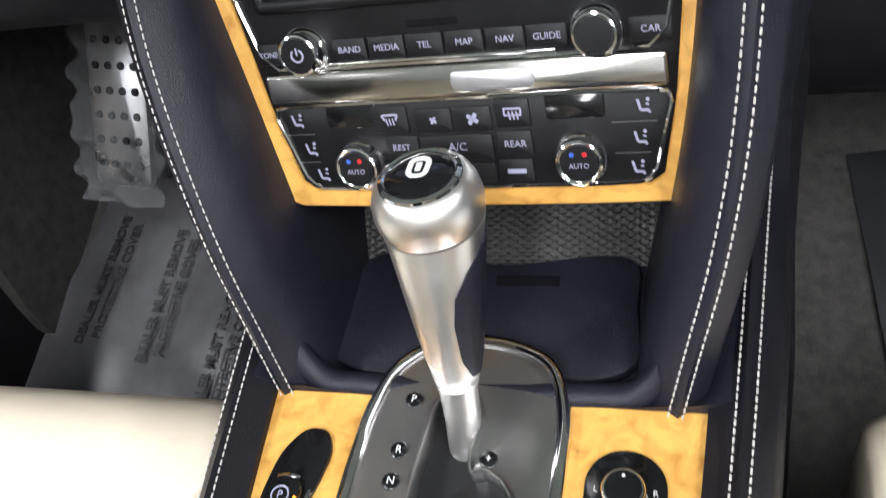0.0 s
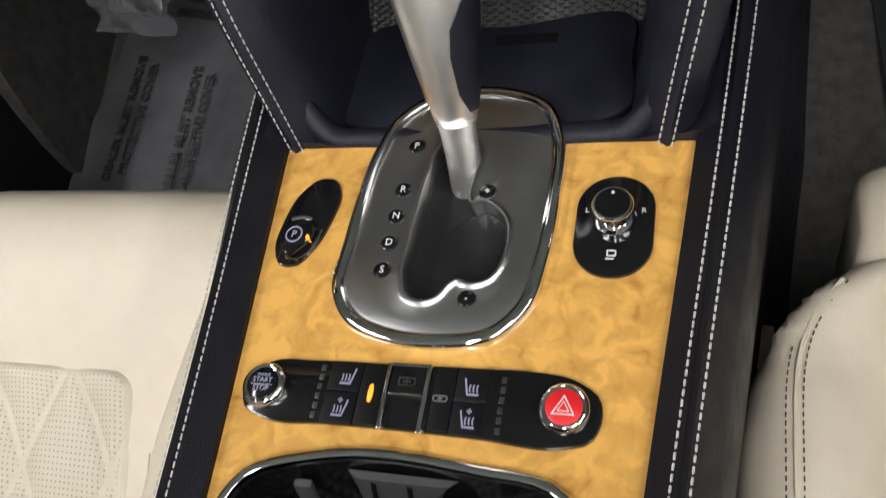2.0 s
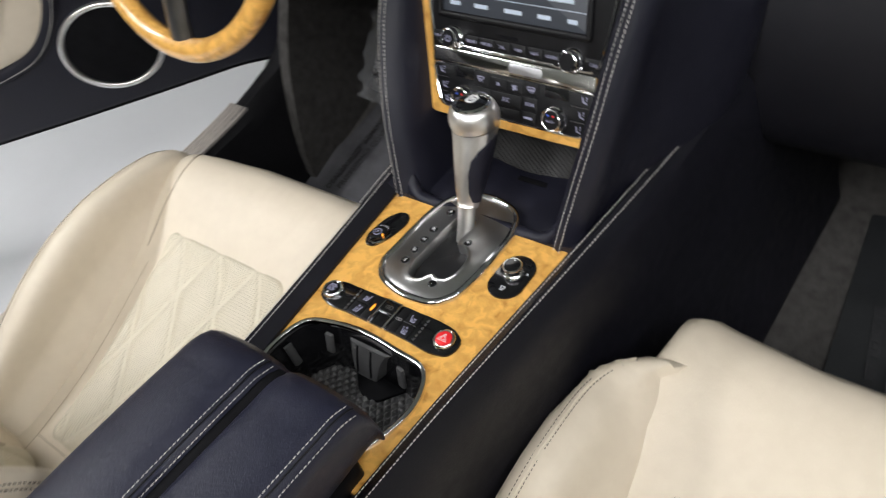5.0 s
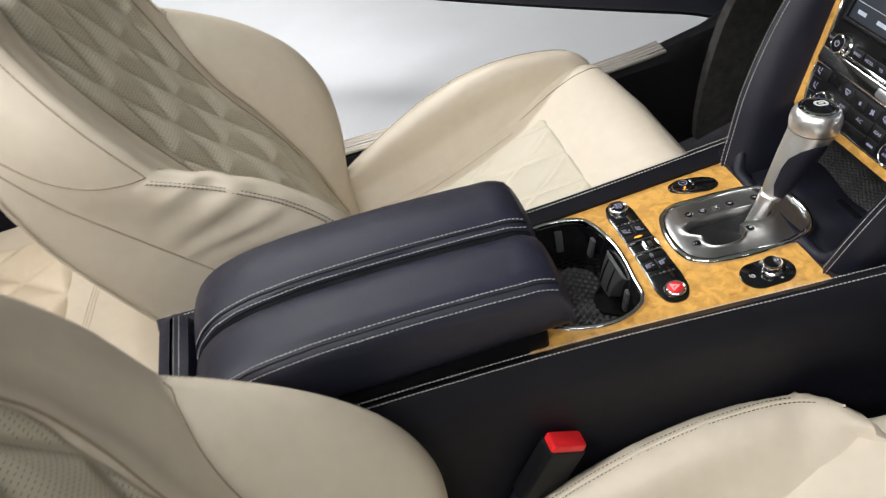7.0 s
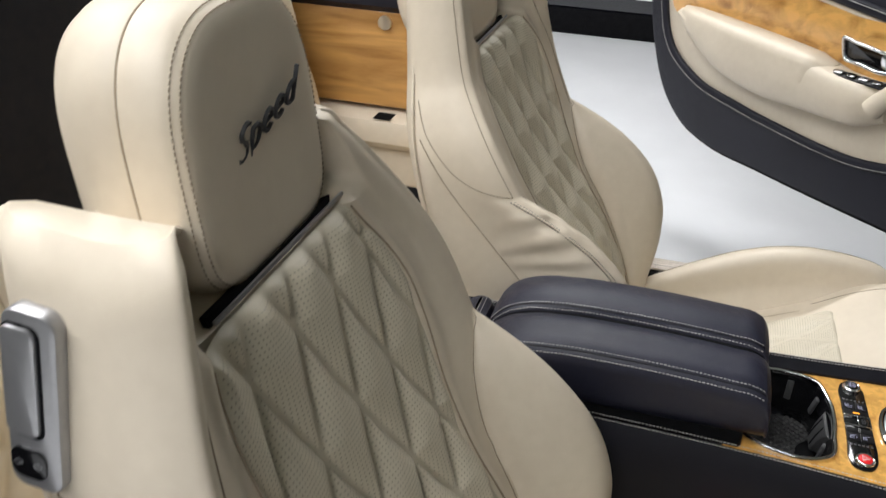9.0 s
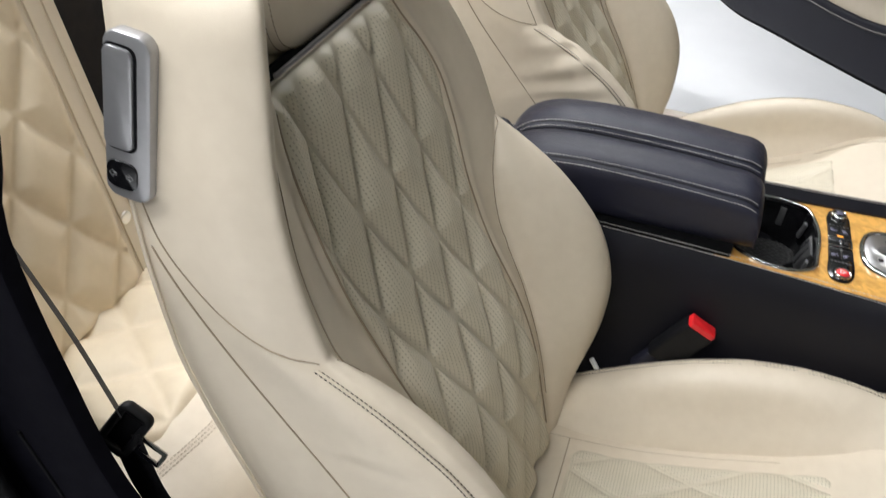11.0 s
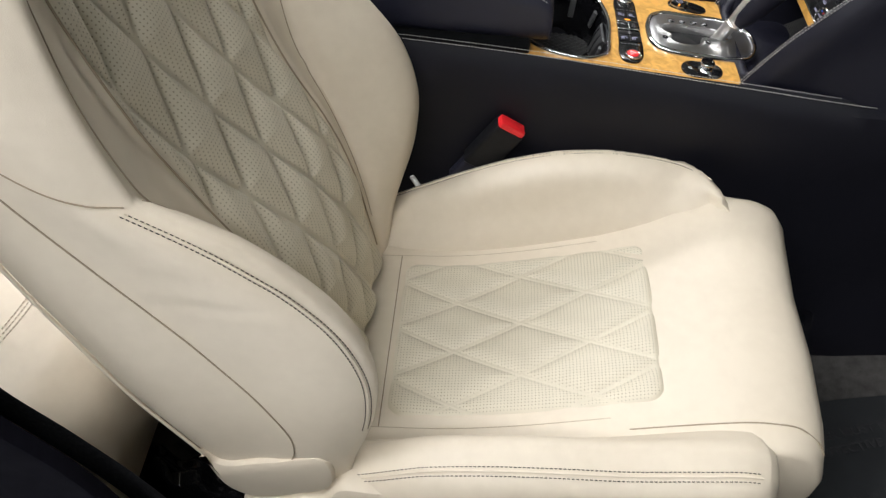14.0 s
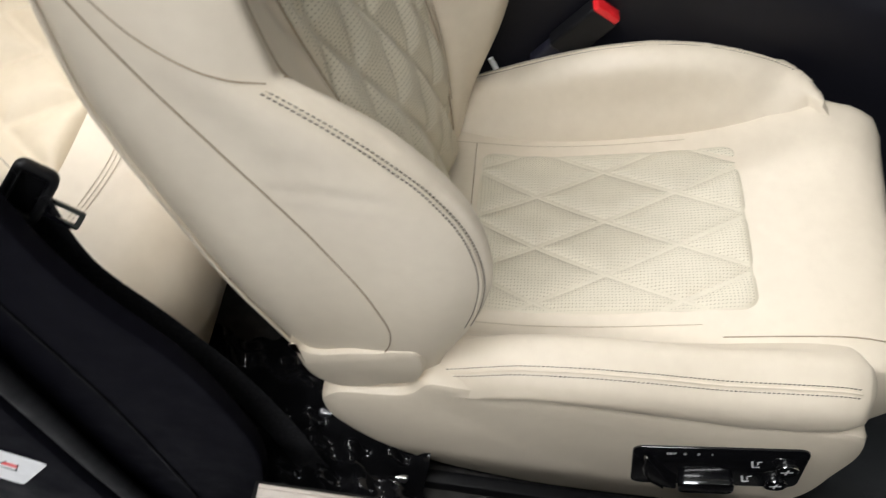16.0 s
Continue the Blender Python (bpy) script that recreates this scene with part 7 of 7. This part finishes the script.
part("lower_trim", box(-0.80, -0.690, -1.50, -0.735, 0.52, 0.622, 0.006), CREAM, qt, "cream leather lower trim")
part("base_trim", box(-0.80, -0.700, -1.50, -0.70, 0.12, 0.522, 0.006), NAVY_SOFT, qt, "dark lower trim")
part("trim_button", turned([(0.016, 0.0), (0.015, 0.006), (0.0, 0.006)], 20, Matrix.Translation((-0.713, -0.93, 0.889)) @ Matrix.Rotation(radians(90), 4, "Y")), SATIN, qt, "round metal trim button")
part("slot", box(-0.70, -0.66, -0.94, -0.90, 0.6895, 0.6915, 0.001), DEEP_BLACK, qt)
child_fix(qt)

# ---- passenger door pillar, belt and buckles ----
pillar = thing("door_pillar", "dark navy door pillar with rubber seal and sticker", "door pillar", at=(0.80, -0.75, 0.0))
jam = curve([(-0.690, 1.02), (-0.708, 0.95), (-0.700, 0.86), (-0.686, 0.79), (-0.674, 0.73), (-0.650, 0.66), (-0.614, 0.60), (-0.580, 0.555), (-0.528, 0.44), (-0.504, 0.36), (-0.500, 0.24), (-0.505, 0.10), (-0.80, 0.08), (-1.25, 0.10), (-1.30, 0.60), (-1.28, 0.98), (-0.95, 1.05)], 110, closed=True)
JM = Matrix(((0, 0, 1, 0.745), (1, 0, 0, 0), (0, 1, 0, 0), (0, 0, 0, 1)))
part("pillar_trim", slab(jam, 0.0, 0.018, 0.006, JM), PILLAR, pillar, "dark navy pillar trim")
seal = curve([(0.792, -0.80, 0.86), (0.790, -0.765, 0.68), (0.788, -0.724, 0.532), (0.786, -0.699, 0.422), (0.784, -0.675, 0.312), (0.783, -0.638, 0.179), (0.783, -0.62, 0.11)], 60)
part("shut_face", slab(curve([(-0.81, 0.90), (-0.775, 0.68), (-0.734, 0.53), (-0.709, 0.42), (-0.684, 0.31), (-0.648, 0.17), (-0.63, 0.11), (-0.9, 0.09), (-1.25, 0.12), (-1.25, 0.90)], 80, closed=True), 0.012, 0.060, 0.012, JM), PILLAR, pillar, "black shut face of the door opening")
part("door_seal", sweep(seal, 0.011, 10), RUBBER, pillar, "black rubber door seal")
crease = curve([(0.7640, -0.745, 0.72), (0.7640, -0.690, 0.56), (0.7640, -0.655, 0.46), (0.7640, -0.622, 0.34), (0.7640, -0.588, 0.20), (0.7640, -0.57, 0.12)], 40)
part("trim_joint", sweep(crease, 0.0022, 6), DEEP_BLACK, pillar)
card = part("sticker", slab(rrect(0.074, 0.088, 0.005), 0.0, 0.0006, 0.0002, Matrix(((0, 0, 1, 0.8062), (0.87, 0.50, 0, -0.764), (-0.50, 0.87, 0, 0.336), (0, 0, 0, 1)))), PRINT, pillar, "white airbag sticker with a red figure")
KM = Matrix(((0, 0, 1, 0.8069), (0.87, 0.50, 0, -0.764), (-0.50, 0.87, 0, 0.336), (0, 0, 0, 1)))
lettering("AIRBAG", 0.011, KM @ Matrix.Translation((-0.020, 0.0, 0)) @ Matrix.Rotation(radians(90), 4, "Z"), DARK_PRINT, card)
part("picture", bar_geo([(0.0, 0.010, 0.016, 0.010, 0.010)], 0.0003, KM), RED, card)
part("picture", bar_geo([(-0.006, -0.004, 0.020, -0.004, 0.0015), (-0.004, -0.004, 0.002, 0.018, 0.0015), (0.018, -0.004, 0.014, 0.018, 0.0015)], 0.0003, KM), DARK_PRINT, card)
child_fix(pillar)

belt = thing("seat_belt", "black seat belt webbing with its hanging tongue", "seat belt", at=(0.70, -0.60, FLOOR))


def webbing(points, wdir, width=0.046):
    p = curve(points, 40)
    w = np.asarray(wdir, float) / np.linalg.norm(wdir)
    return sheet(np.stack([p - w * width / 2, p + w * width / 2], 1), 0.0014, (0.3, 0.5, 0.2))


part("upper_webbing", webbing([(0.690, -0.860, 1.04), (0.690, -0.780, 0.871), (0.690, -0.734, 0.773), (0.696, -0.694, 0.690)], (0.58, 0.46, 0.68), 0.044), WEB, belt, "taut black webbing")
part("lower_webbing", webbing([(0.703, -0.690, 0.672), (0.701, -0.672, 0.585), (0.700, -0.616, 0.504), (0.700, -0.566, 0.430), (0.700, -0.510, 0.32), (0.70, -0.45, 0.16)], (0.10, 0.825, 0.565), 0.050), WEB, belt, "black webbing running to the floor")
tm = frame_of((0.702, -0.688, 0.681), (0.0, 0.86, -0.51), (0.80, 0.30, 0.52))
part("tongue_cover", hoop(rrect(0.036, 0.048, 0.009, 6), 0.0085, -0.006, 0.007, 0.003, tm), SOFT_BLACK, belt, "black plastic tongue cover")
part("tongue_slot", slab(rrect(0.020, 0.032, 0.004, 4), -0.005, 0.002, 0.001, tm), DEEP_BLACK, belt)
part("tongue", hoop(rrect(0.030, 0.017, 0.003, 4, 0.032, -0.004), 0.0045, -0.001, 0.0015, 0.0005, tm), CHROME, belt, "bright metal tongue")
child_fix(belt)

bk = thing("belt_buckle", "black belt buckle with a red release button", "belt buckle", at=(0.15, -0.24, 0.35))
axis = Vector((0.04, 0.48, 0.875)).normalized()
bm_ = frame_of((0.1435, -0.191, 0.476), (-0.10, 0.87, -0.48), axis)
part("buckle_body", slab(rrect(0.047, 0.026, 0.005), -0.030, 0.058, 0.004, bm_, low_bevel=True), SOFT_BLACK, bk, "black plastic buckle")
part("release_button", slab(rrect(0.043, 0.022, 0.004), 0.055, 0.066, 0.003, bm_), RED, bk, "red release button")
part("buckle_neck", slab(rrect(0.042, 0.021, 0.006), -0.070, -0.028, 0.004, bm_), NAVY, bk, "soft dark sleeve")
part("buckle_strap", sweep([tuple(bm_ @ Vector((0, 0, -0.08))), tuple(bm_ @ Vector((0, -0.004, -0.14))), (0.155, -0.36, 0.28), (0.16, -0.38, 0.14)], 0.010, 8), WEB, bk)
child_fix(bk)
part_strip = thing("seat_trim_strip", "thin pale plastic strip beside the seat", "trim strip", at=(0.158, -0.30, 0.38))
part("strip", sweep([(0.150, -0.30, 0.415), (0.156, -0.285, 0.398), (0.160, -0.265, 0.378)], 0.004, 8), PRINT, part_strip)
child_fix(part_strip)

# ---- another dark car parked behind the open door ----
pc = thing("parked_car", "dark parked car with a chrome sill strip", "car", at=(-5.3, -1.0, GROUND))
rings = []
for y in np.linspace(-3.4, 1.2, 24):
    q = curve([(-4.45, 0.06), (-4.40, 0.14), (-4.42, 0.24), (-4.36, 0.42), (-4.40, 0.70), (-4.55, 0.92), (-5.3, 0.98), (-6.1, 0.92), (-6.25, 0.5), (-6.2, 0.08)], 40, closed=True)
    rings.append(np.stack([q[:, 0], np.full(40, y), q[:, 1]], 1))
part("body", loft(rings), CAR_PAINT, pc, "glossy dark bodywork")
part("sill_strip", box(-4.405, -4.375, -3.2, 1.0, 0.195, 0.245, 0.006), CHROME, pc, "chrome sill strip")
part("skirt", box(-4.50, -4.42, -3.3, 1.1, GROUND, 0.10, 0.01), DEEP_BLACK, pc)
for wy in (-3.0, 0.9):
    tyre = part("tyre", turned([(0.20, -0.11), (0.31, -0.11), (0.33, -0.08), (0.33, 0.08), (0.31, 0.11), (0.20, 0.11)], 36, Matrix.Translation((-4.52, wy, GROUND + 0.33)) @ Matrix.Rotation(radians(90), 4, "Y")), RUBBER, pc)
    part("rim", turned([(0.20, -0.08), (0.20, 0.09), (0.05, 0.07), (0.0, 0.07)], 30, Matrix.Translation((-4.52, wy, GROUND + 0.33)) @ Matrix.Rotation(radians(90), 4, "Y")), SATIN, tyre)
child_fix(pc)
